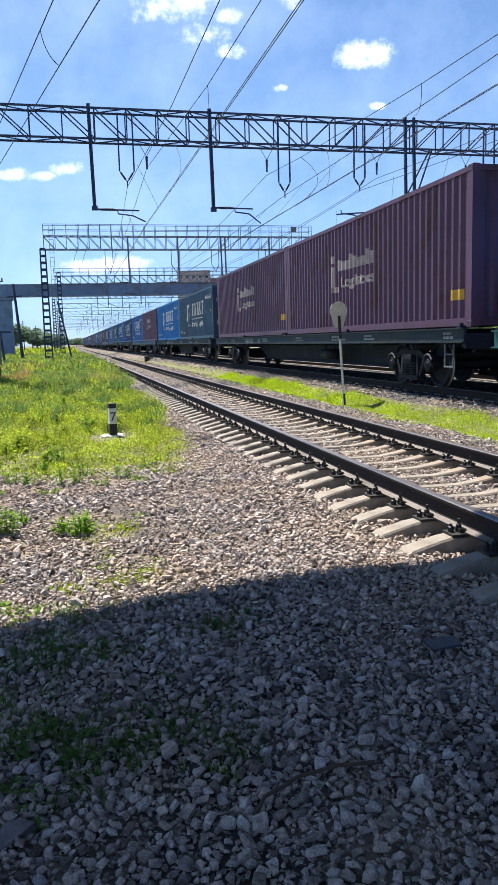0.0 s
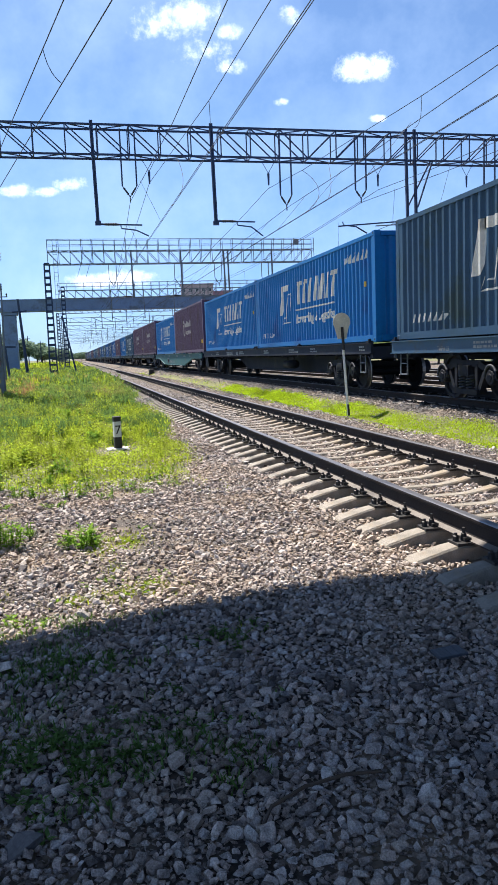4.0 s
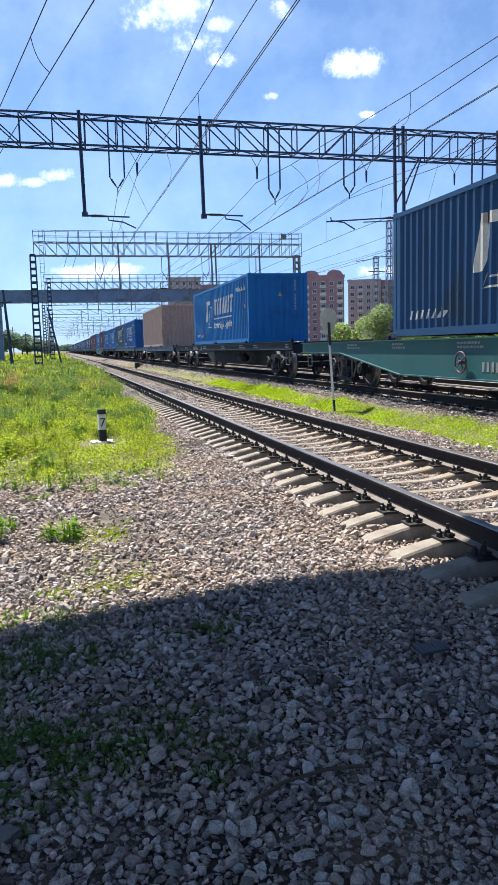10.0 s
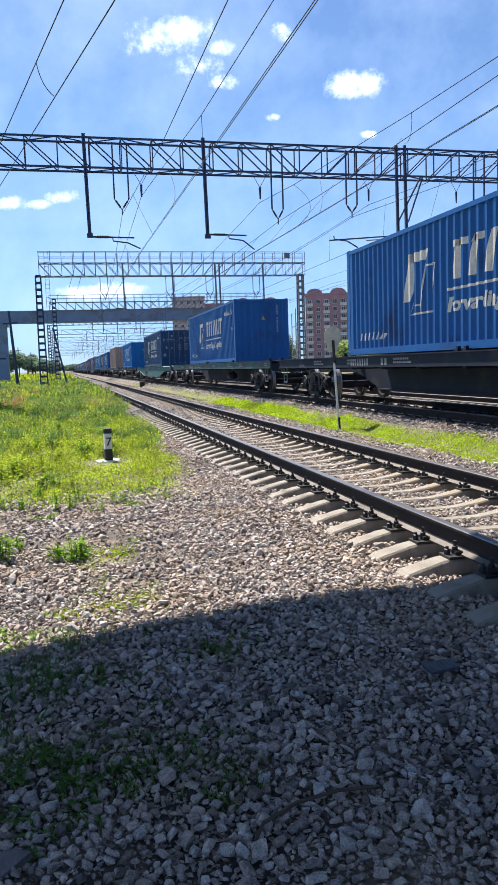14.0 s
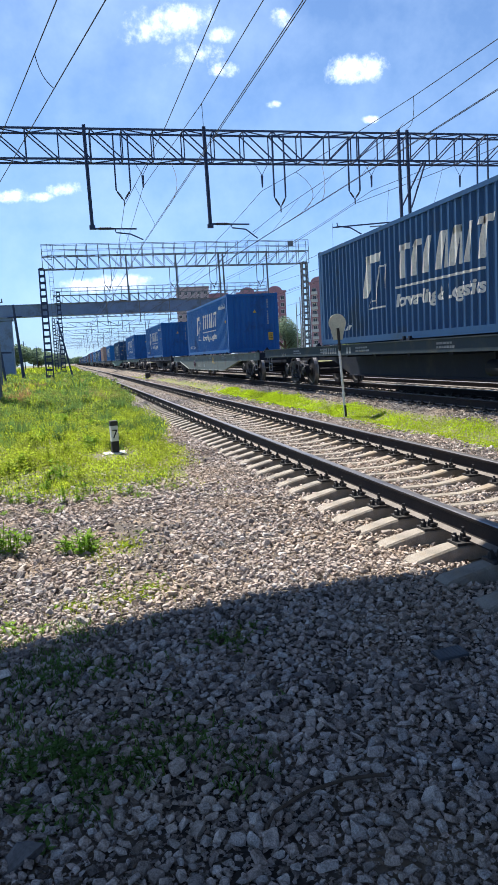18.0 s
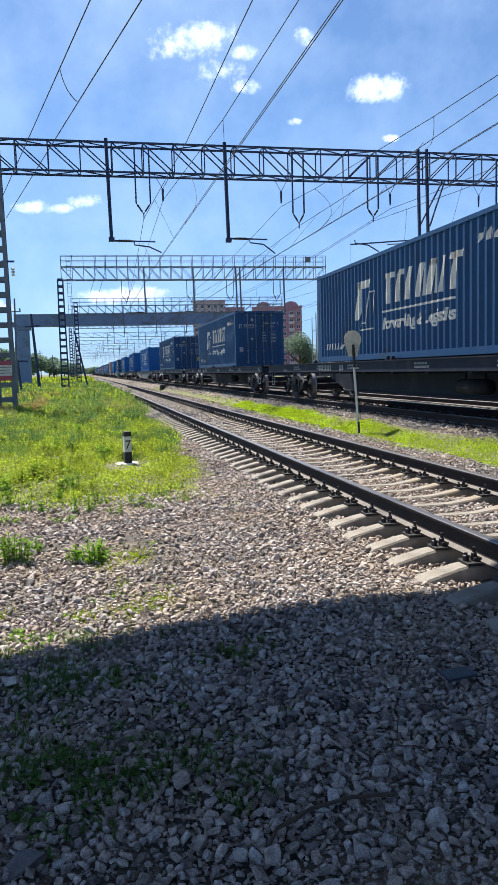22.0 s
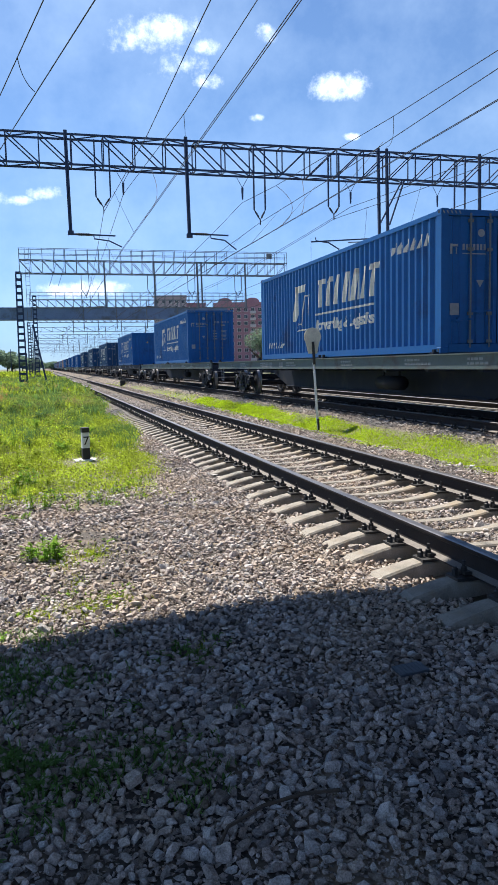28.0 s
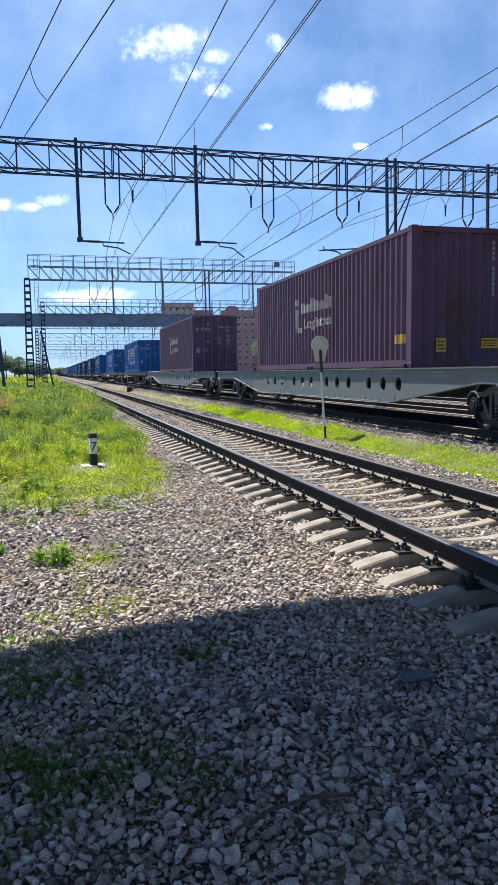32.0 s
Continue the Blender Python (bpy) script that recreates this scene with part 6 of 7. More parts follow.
for x, y, h in ((-10, 190, 7.5), (-9, 240, 7.5), (-5.5, 300, 7.5)):
    up = thing("utility_pole", "thin grey pole beside the tracks", "pole", pose(x, y, 0), group="poles")
    part("shaft", Build().tube([(0, 0, -0.3), (0, 0, h)], 0.1, 8, radii=[0.13, 0.09]), MAT["steel_dark"], up)
    part("cross_arm", Build().bar((-0.6, 0, h - 0.7), (0.6, 0, h - 0.7), 0.1), MAT["steel_dark"], up)


# ---- plants ----
def leaf_cloud(rng, n, cx, cy, cz, rx, ry, rz, size, lumps=9):
    b = Build()
    centres = [(cx + rng.uniform(-0.65, 0.65) * rx, cy + rng.uniform(-0.65, 0.65) * ry, cz + rng.uniform(-0.6, 0.65) * rz, rng.uniform(0.3, 0.55)) for _ in range(lumps)]
    for _ in range(n):
        c = rng.choice(centres)
        while True:
            p = Vector((rng.uniform(-1, 1), rng.uniform(-1, 1), rng.uniform(-1, 1)))
            if 0.3 < p.length < 1:
                break
        q = Vector((c[0] + p.x * c[3] * rx, c[1] + p.y * c[3] * ry, c[2] + p.z * c[3] * rz))
        a = Vector((rng.uniform(-1, 1), rng.uniform(-1, 1), rng.uniform(-0.4, 0.4))).normalized() * size * rng.uniform(0.6, 1.3)
        d = Vector((rng.uniform(-1, 1), rng.uniform(-1, 1), rng.uniform(-1, 1))).normalized() * size * 0.5
        b.add([tuple(q - a), tuple(q + d), tuple(q + a), tuple(q - d)], [(0, 1, 2, 3)])
    return b


def flat_mesh(b, name, mat):
    me = bpy.data.meshes.new(name)
    me.from_pydata(b.v, [], b.f)
    me.materials.append(mat)
    return me


def tree(name, x, y, z, h, r, seed, mat, label, leaves=2500, size=0.22):
    rng = random.Random(seed)
    ob = thing(name, label, "tree" if name == "tree" else "shrub", pose(x, y, z))
    b = Build()
    b.tube([(0, 0, -0.3), (0.05, 0, h * 0.35), (0.1, 0.05, h * 0.7)], 0.1, 7, radii=[0.035 * h, 0.026 * h, 0.01 * h])
    for k in range(6):
        a = rng.uniform(0, 6.28)
        z0 = h * rng.uniform(0.2, 0.5)
        b.tube([(0.03, 0, z0), (math.cos(a) * r * 0.4, math.sin(a) * r * 0.4, z0 + h * 0.15), (math.cos(a) * r * 0.7, math.sin(a) * r * 0.7, z0 + h * 0.3)], 0.05, 5, radii=[0.014 * h, 0.009 * h, 0.004 * h])
    part("trunk", b, MAT["bark"], ob)
    part("crown", flat_mesh(leaf_cloud(rng, leaves, 0, 0, h * 0.58, r, r, h * 0.42, size), "crown", MAT[mat]), None, ob)
    return ob


for k, (x, y, h, r) in enumerate(((28.2, 61, 5.3, 2.8), (31.2, 60, 5.0, 2.8), (33.8, 60, 4.6, 2.6), (37.5, 61, 3.2, 2.6), (42, 60, 3.2, 2.8), (46, 58, 3.2, 2.6), (26.9, 68, 4.1, 2.6), (34.6, 120, 7.4, 3.2), (37.0, 122, 6.0, 2.6), (29.8, 58.5, 3.2, 2.2), (33, 58.5, 3.0, 2.2))):
    tree("shrub", x, y, 0, h, r, 40 + k, "leaf_dark_hazed" if y > 100 else "leaf" if k % 4 else "leaf_mid", "leafy green bush beyond the tracks", 7000, 0.13)
for k, (x, y, h, r) in enumerate(((-10.5, 150, 6.8, 4), (-15, 156, 8, 4.5), (-13, 185, 8, 5), (-9.5, 260, 6.5, 5), (-20, 230, 10, 6), (-8, 330, 7, 6), (-14, 330, 9, 7), (-5, 420, 6, 7), (-14, 420, 8, 8), (6, 520, 6, 9), (-8, 520, 8, 9), (22, 540, 7, 9), (40, 560, 8, 10), (60, 560, 9, 11), (-30, 420, 10, 9), (-30, 300, 10, 8))):
    tree("tree", x, y, 0, h, r, 60 + k, "leaf_dark_hazed", "dense dark green roadside tree", 2600, 0.22 + 0.0009 * y)


# ---- loose stones ----
def scatter_mesh(name, shapes, spots, mat, rng, flat=(0.42, 0.85), tilt=0.24):
    """Many small copies of rough shapes in one mesh. spots: x, y, z, size."""
    spots = np.asarray(spots, float)
    pick = rng.integers(0, len(shapes), len(spots))
    vs, fs, base = [], [], 0
    for k, (shape, faces) in enumerate(shapes):
        sp = spots[pick == k]
        n = len(sp)
        if not n:
            continue
        stretch = np.stack([rng.uniform(0.8, 1.3, n), rng.uniform(0.75, 1.05, n), rng.uniform(flat[0], flat[1], n)], 1)
        v = shape[None] * stretch[:, None, :] * sp[:, 3][:, None, None]
        a, b, c = rng.uniform(0, 6.283, n), rng.normal(0, tilt, n), rng.normal(0, tilt, n)
        ca, sa, cb, sb, cc, sc = np.cos(a), np.sin(a), np.cos(b), np.sin(b), np.cos(c), np.sin(c)
        zero, one = np.zeros(n), np.ones(n)
        ry = np.stack([np.stack([cb, zero, sb], 1), np.stack([zero, one, zero], 1), np.stack([-sb, zero, cb], 1)], 1)
        rx = np.stack([np.stack([one, zero, zero], 1), np.stack([zero, cc, -sc], 1), np.stack([zero, sc, cc], 1)], 1)
        rz = np.stack([np.stack([ca, -sa, zero], 1), np.stack([sa, ca, zero], 1), np.stack([zero, zero, one], 1)], 1)
        v = np.einsum("nij,njk,nkm,nlm->nli", rz, ry, rx, v) + sp[:, None, :3]
        vs.append(v.reshape(-1, 3))
        fs.append((faces[None] + (base + np.arange(n) * len(shape))[:, None, None]).reshape(-1, 3))
        base += n * len(shape)
    v, f = np.concatenate(vs), np.concatenate(fs).astype(np.int32)
    me = bpy.data.meshes.new(name)
    me.vertices.add(len(v))
    me.vertices.foreach_set("co", v.reshape(-1))
    me.loops.add(f.size)
    me.loops.foreach_set("vertex_index", f.reshape(-1))
    me.polygons.add(len(f))
    me.polygons.foreach_set("loop_start", np.arange(0, f.size, 3, dtype=np.int32))
    me.update(calc_edges=True)
    me.shade_flat()
    me.materials.append(mat)
    return me


def rock_shapes(rng, count, few=10, many=13, block=False):
    """Broken stones: hulls round a few corner points, or rough blocks with broken edges."""
    out = []
    for _ in range(count):
        if block:
            corners = np.array([(x, y, z) for x in (-1, 1) for y in (-1, 1) for z in (-1, 1)], float)
            corners[:, :2] *= 1 - 0.22 * rng.uniform(0.2, 1.3) * (corners[:, 2:] > 0)
            corners += rng.normal(0, 0.24, (8, 3))
            cut = rng.uniform(0.16, 0.46, (8, 3))
            pts = []
            for k in range(8):
                for ax in range(3):
                    p = corners[k].copy()
                    p[ax] *= 1 - cut[k, ax] * 1.3
                    p[(ax + 1) % 3] *= 1 - cut[k, ax] * 0.25
                    pts.append(p)
            pts = np.array(pts) * (1.0, rng.uniform(0.62, 0.95), rng.uniform(0.5, 0.85))
        else:
            pts = rng.normal(0, 1, (int(rng.integers(few, many)), 3))
            pts /= np.linalg.norm(pts, axis=1)[:, None]
            pts *= rng.uniform(0.82, 1.0, (len(pts), 1)) * (1.0, rng.uniform(0.6, 0.95), rng.uniform(0.42, 0.8))
        bm = bmesh.new()
        for p in pts:
            bm.verts.new(p)
        res = bmesh.ops.convex_hull(bm, input=bm.verts[:])
        bmesh.ops.delete(bm, geom=[g for g in res["geom_interior"] if isinstance(g, bmesh.types.BMVert)], context="VERTS")
        bmesh.ops.triangulate(bm, faces=bm.faces[:])
        bmesh.ops.recalc_face_normals(bm, faces=bm.faces[:])
        bm.verts.index_update()
        v = np.array([q.co[:] for q in bm.verts])
        f = np.array([[q.index for q in g.verts] for g in bm.faces])
        bm.free()
        v -= v.mean(0)
        out.append((v / np.abs(v).max(), f))
    return out


def on_sleeper(x, y):
    for tx in (TRACK1, TRACK2):
        if abs(x - tx) < 1.33:
            k = (y - 4.62) / SLEEPER_PITCH
            if abs(k - round(k)) * SLEEPER_PITCH < 0.105:
                return True
            if abs(abs(x - tx) - GAUGE) < 0.13:
                return True
    return False


def build_stones():
    rng = np.random.default_rng(7)
    shapes = rock_shapes(rng, 60, block=True)
    plain = rock_shapes(rng, 40, 7, 9)
    def field(x0, x1, y0, y1, density, s0, s1, skip=None):
        n = int((x1 - x0) * (y1 - y0) * density)
        out = []
        xs, ys, ss = rng.uniform(x0, x1, n), rng.uniform(y0, y1, n), s0 + (s1 - s0) * rng.uniform(0, 1, n) ** 2.2
        for x, y, s in zip(xs, ys, ss):
            if on_sleeper(x, y) or (skip and skip(x, y)):
                continue
            out.append((x, y, height(x, y) + s * rng.uniform(-0.2, 1.15), s))
        return out
    def sandy(x, y):
        """Bare sandy patches on the trodden side."""
        q = 0.08 + noise.noise(Vector((x * 1.1, y * 0.8, 51))) + 0.5 * noise.noise(Vector((x * 3.2, y * 2.4, 52)))
        return smooth(0.0, 0.45, q) * smooth(1.3, 0.4, x) * smooth(4.2, 5.4, y) * 0.8
    def off_view(x, y):
        return x < -0.30 - 0.085 * y - 0.1 or x > 0.68 * y + 0.3 or rng.uniform() < sandy(x, y)
    def meadow(x, y):
        return off_view(x, y) or (y > 9.5 and x < 1.25 + 0.03 * y - 0.1 and rng.uniform() < 0.85)
    cells = collections.defaultdict(list)
    def laid(x0, x1, y0, y1, sizes, tries, few):
        """Stones laid side by side, the large ones first, with open joints between them."""
        out = []
        for k, (s0, s1) in enumerate(sizes):
            n = int((x1 - x0) * (y1 - y0) * tries / (s0 + s1) ** 1.6 * 0.01 * (few if k == 0 else 1))
            for x, y, s in zip(rng.uniform(x0, x1, n), rng.uniform(y0, y1, n), rng.uniform(s0, s1, n)):
                i, j = int(x // 0.1), int(y // 0.1)
                if any((x - a) ** 2 + (y - c) ** 2 < (0.76 * (s + q)) ** 2 for di in (-1, 0, 1) for dj in (-1, 0, 1) for a, c, q in cells[(i + di, j + dj)]):
                    continue
                if on_sleeper(x, y) or off_view(x, y):
                    continue
                cells[(i, j)].append((x, y, s))
                out.append((x, y, height(x, y) + 0.012 + s * rng.uniform(0.1, 0.75), s))
        return out
    near = laid(-1.0, 4.4, 1.5, 5.6, ((0.030, 0.040), (0.021, 0.028), (0.016, 0.021), (0.011, 0.016), (0.008, 0.011)), 240, 0.06)
    near += laid(-1.4, 6.0, 5.6, 10, ((0.036, 0.048), (0.023, 0.031), (0.016, 0.022), (0.010, 0.015)), 170, 0.07)
    under = field(-1.0, 2.9, 1.5, 3.2, 2600, 0.008, 0.020, off_view) + field(-1.0, 4.4, 3.2, 5.6, 1700, 0.008, 0.020, off_view) + field(-1.4, 6.0, 5.6, 10, 650, 0.009, 0.020, off_view)
    under = [(x, y, height(x, y) + s * 0.2, s) for x, y, z, s in under]
    mid = field(-1, 6.0, 10, 18, 1100, 0.013, 0.036, meadow) + field(1.6, 6.0, 18, 32, 260, 0.024, 0.05, meadow) + field(2.0, 6.4, 32, 60, 90, 0.035, 0.06, meadow)
    mid += field(2.6, 5.6, 60, 100, 40, 0.05, 0.09)
    mid += field(-1.2, 1.4, 4.6, 9.6, 1300, 0.004, 0.012, off_view)
    mid += field(5.9, 7.1, 8.5, 20, 700, 0.008, 0.020)
    mid += under
    # the same gravel goes on all round
    def shown(x, y):
        return not (x < -0.30 - 0.085 * y - 0.1 or x > 0.68 * y + 0.3) and y > 1.5 or on_sleeper(x, y) or y > 9.5 and x < 1.4
    around = field(-4.5, 6.6, -5, 10, 170, 0.018, 0.045, shown)
    for name, spots, mat, label in (("outer_gravel", around, "stone", "crushed stones covering the ground round the tracks"), ("near_gravel", near, "stone", "loose crushed stones in shade and sun beside the track"), ("track_gravel", mid, "stone", "crushed stones between and beside the sleepers")):
        near_by = name == "near_gravel"
        ob = new(name, scatter_mesh(name, shapes if near_by else plain, spots, MAT[mat], rng, (0.45, 0.9) if near_by else (0.42, 0.85), 0.36 if near_by else 0.25))
        tagged(ob, label, "gravel", kind="stuff")
    grey = field(7.0, 10.6, 9, 20, 700, 0.016, 0.038) + field(7.0, 10.6, 20, 34, 260, 0.026, 0.05) + field(6.8, 10.4, 34, 70, 40, 0.035, 0.06)
    ob = new("grey_gravel", scatter_mesh("grey_gravel", plain, grey, MAT["stone_grey"], rng))
    tagged(ob, "grey crushed stone under the freight train", "gravel", kind="stuff")


def big_stone(x, y, size, seed, label):
    rng = np.random.default_rng(seed)
    v, f = rock_shapes(rng, 1)[0]
    b = Build().add([tuple(p) for p in v * size], [tuple(int(i) for i in q) for q in f])
    ob = new("large_stone", b.mesh("large_stone", MAT["stone_dark"]))
    ob.matrix_world = pose(x, y, height(x, y) + size * 0.25, 0, 8, seed * 40)
    tagged(ob, label, "stone", "large stones")


for k, (x, y, s) in enumerate(((-0.27, 2.44, 0.08), (-0.33, 5.48, 0.06), (0.69, 5.95, 0.048), (0.94, 7.86, 0.06), (0.84, 6.2, 0.045), (1.35, 6.9, 0.05))):
    big_stone(x, y, s, 5 + k, "large dark flat broken stone lying on the gravel")
build_stones()


# ---- grass and weeds ----
def blade_shapes(rng, count, lean):
    out = []
    for _ in range(count):
        l = rng.uniform(0.2, 1.0) * lean
        out.append(np.array([(-0.5, 0, 0), (0.5, 0, 0), (-0.36, l * 0.35, 0.55), (0.36, l * 0.35, 0.55), (-0.06, l, 1.0), (0.06, l, 1.0)]))
    return out, np.array([(0, 1, 3, 2), (2, 3, 5, 4)])


def blades(name, spots, mat, rng, lean=0.5):
    """spots: x, y, z, height, width."""
    shapes, f = blade_shapes(rng, 10, lean)
    n = len(spots)
    sp = np.asarray(spots, float)
    v = np.stack(shapes)[rng.integers(0, 10, n)].copy()
    v[:, :, 0] *= sp[:, 4][:, None]
    v[:, :, 1] *= sp[:, 3][:, None]
    v[:, :, 2] *= sp[:, 3][:, None]
    a = rng.uniform(0, 6.283, n)
    x = v[:, :, 0] * np.cos(a)[:, None] - v[:, :, 1] * np.sin(a)[:, None]
    y = v[:, :, 0] * np.sin(a)[:, None] + v[:, :, 1] * np.cos(a)[:, None]
    v = np.stack([x, y, v[:, :, 2]], 2) + sp[:, None, :3]
    me = bpy.data.meshes.new(name)
    me.from_pydata(v.reshape(-1, 3).tolist(), [], (f[None] + (np.arange(n) * 6)[:, None, None]).reshape(-1, 4).tolist())
    me.materials.append(mat)
    return me


def build_grass():
    rng = np.random.default_rng(11)
    def patch(x0, x1, y0, y1, density, h0, h1, w, edge):
        n = int((x1 - x0) * (y1 - y0) * density)
        out = []
        for x, y in zip(rng.uniform(x0, x1, n), rng.uniform(y0, y1, n)):
            g = edge(x, y)
            if rng.uniform() > g:
                continue
            clump = 0.75 + 0.7 * noise.noise(Vector((x * 0.8, y * 0.5, 1)))
            h = (h0 + (h1 - h0) * rng.uniform() ** 1.6) * max(0.35, clump) * (0.5 + 0.5 * g)
            out.append((x, y, height(x, y) - 0.01, h, w * rng.uniform(0.6, 1.4)))
        return out
    def meadow(x, y):
        wob = 0.45 * noise.noise(Vector((x * 0.7, y * 0.35, 7))) + 0.2 * noise.noise(Vector((x * 2, y * 1.2, 2)))
        right = smooth(1.55, 1.0, x - 0.032 * min(y, 45) - wob)
        front = smooth(8.5, 11.4, y + 2.4 * wob + 0.25 * x)
        bare = smooth(-0.45, -0.05, noise.noise(Vector((x * 0.6, y * 0.45, 12))) + 0.04 * (y - 9))
        clear = smooth(0.30, 0.75, math.hypot(x - 0.69, (y - 13.1) * 0.6))
        return right * front * bare * clear
    def clumps(x, y):
        return meadow(x, y) * smooth(-0.35, 0.25, noise.noise(Vector((x * 1.9, y * 1.1, 31))) + 0.6 * noise.noise(Vector((x * 5.0, y * 3.0, 8))) + 0.008 * (y - 10))
    def tall(x, y):
        return meadow(x, y) * smooth(0.0, 0.35, noise.noise(Vector((x * 0.9, y * 0.35, 41))) + 0.5 * noise.noise(Vector((x * 3.0, y * 1.5, 17)))) * smooth(13, 17, y)
    tw = patch(-3.4, 2.2, 13, 24, 1100, 0.14, 0.40, 0.017, tall) + patch(-5, 2.8, 24, 42, 420, 0.25, 0.55, 0.03, tall) + patch(-11, 3.2, 42, 110, 40, 0.3, 0.8, 0.12, tall)
    ob = new("tall_weeds", blades("tall_weeds", tw, MAT["weed_dark_and_shaded"], rng, 0.8))
    tagged(ob, "taller darker green weeds standing in the verge grass", "weeds", kind="stuff")
    spots = patch(-2.4, 2.2, 8.5, 15, 900, 0.05, 0.24, 0.008, clumps) + patch(-3.4, 2.6, 15, 24, 520, 0.08, 0.32, 0.013, clumps)
    spots += patch(-5, 3.0, 24, 42, 220, 0.15, 0.42, 0.026, clumps) + patch(-11, 3.4, 42, 120, 50, 0.25, 0.6, 0.07, clumps)
    spots += patch(-26, 2.0, 120, 330, 2.5, 0.4, 1.1, 0.35, lambda x, y: 0.9)
    ob = new("meadow_grass", blades("meadow_grass", spots, MAT["grass"], rng))
    tagged(ob, "lush sunlit yellow-green grass and weeds on the verge", "grass", kind="stuff")
    def rusty(x, y):
        return meadow(x, y) * smooth(0.0, 0.4, 0.25 + noise.noise(Vector((x * 0.5, y * 0.12, 61)))) * smooth(-0.8, -1.8, x)
    dry = patch(-5.0, 0.0, 30, 55, 120, 0.25, 0.6, 0.03, rusty)
    tagged(new("dry_grass", blades("dry_grass", dry, MAT["dry_grass"], rng, 0.6)), "rusty brown dry grass at the back of the verge", "grass", kind="stuff")
    # low leafy cover: small flat leaves at many heights
    v, f = [], []
    def leaves(x0, x1, y0, y1, density, size, top, mask=meadow):
        n = int((x1 - x0) * (y1 - y0) * density)
        for x, y in zip(rng.uniform(x0, x1, n), rng.uniform(y0, y1, n)):
            g = mask(x, y)
            lump = noise.noise(Vector((x * 1.7, y * 1.1, 21))) + 0.5 * noise.noise(Vector((x * 4.5, y * 3.0, 5)))
            if rng.uniform() > g * (0.55 + 0.9 * lump):
                continue
            h = height(x, y) + top * rng.uniform() * max(0.15, 0.5 + 1.1 * lump)
            a, tip = rng.uniform(0, 6.283), rng.normal(0.55, 0.5)
            l = size * rng.uniform(0.6, 1.5)
            d = Vector((math.cos(a) * math.cos(tip), math.sin(a) * math.cos(tip), math.sin(tip))) * l
            s = Vector((-math.sin(a), math.cos(a), rng.normal(0, 0.4))).normalized() * l * 0.3
            p = Vector((x, y, h))
            k = len(v)
            v.extend((tuple(p - d * 0.5), tuple(p + s), tuple(p + d * 0.5), tuple(p - s)))
            f.append((k, k + 1, k + 2, k + 3))
    leaves(-2.4, 2.2, 8.2, 15, 4300, 0.026, 0.20)
    leaves(-3.8, 2.6, 15, 24, 1900, 0.037, 0.26)
    me = bpy.data.meshes.new("verge_leaves")
    me.from_pydata(v, [], f)
    me.materials.append(MAT["verge_leaf"])
    tagged(new("verge_weeds", me), "low yellow-green leafy weeds covering the verge", "weeds", kind="stuff")
    v, f = [], []
    def back(x, y):
        return meadow(x, y) * smooth(16, 24, y)
    leaves(-4, 2.6, 16, 24, 900, 0.042, 0.34, back)
    leaves(-6, 3.0, 24, 42, 800, 0.065, 0.42, back)
    leaves(-11, 3.4, 42, 120, 70, 0.20, 0.5, back)
    me = bpy.data.meshes.new("back_leaves")
    me.from_pydata(v, [], f)
    me.materials.append(MAT["back_leaf"])
    tagged(new("back_weeds", me), "taller mid-green weeds at the back of the verge", "weeds", kind="stuff")

    def strip(x, y):
        wob = 0.22 * noise.noise(Vector((x * 1.2, y * 0.4, 9)))
        return smooth(5.72, 6.05, x + wob) * smooth(7.10, 6.75, x + wob) * (1 - 0.75 * smooth(26, 50, y)) * smooth(-0.55, 0.0, noise.noise(Vector((x * 1.6, y * 0.7, 4))) + 0.4 * noise.noise(Vector((x * 5, y * 2.5, 3))) + 0.44)
    v, f = [], []
    leaves(5.5, 7.3, 8.5, 18, 3800, 0.026, 0.05, strip)
    leaves(5.5, 7.3, 18, 34, 1300, 0.045, 0.06, strip)
    me = bpy.data.meshes.new("strip_leaves")
    me.from_pydata(v, [], f)
    me.materials.append(MAT["grass_bright"])
    tagged(new("strip_weeds", me), "low bright green leaves between the two tracks", "weeds", kind="stuff")
    spots = patch(5.5, 7.3, 8.5, 18, 3800, 0.012, 0.06, 0.010, strip) + patch(5.5, 7.3, 18, 34, 2000, 0.03, 0.08, 0.022, strip) + patch(5.5, 7.4, 34, 75, 200, 0.05, 0.12, 0.03, strip)
    ob = new("strip_grass", blades("strip_grass", spots, MAT["grass_bright"], rng))
    tagged(ob, "bright yellow-green grass strip between the two tracks", "grass", kind="stuff")


build_grass()


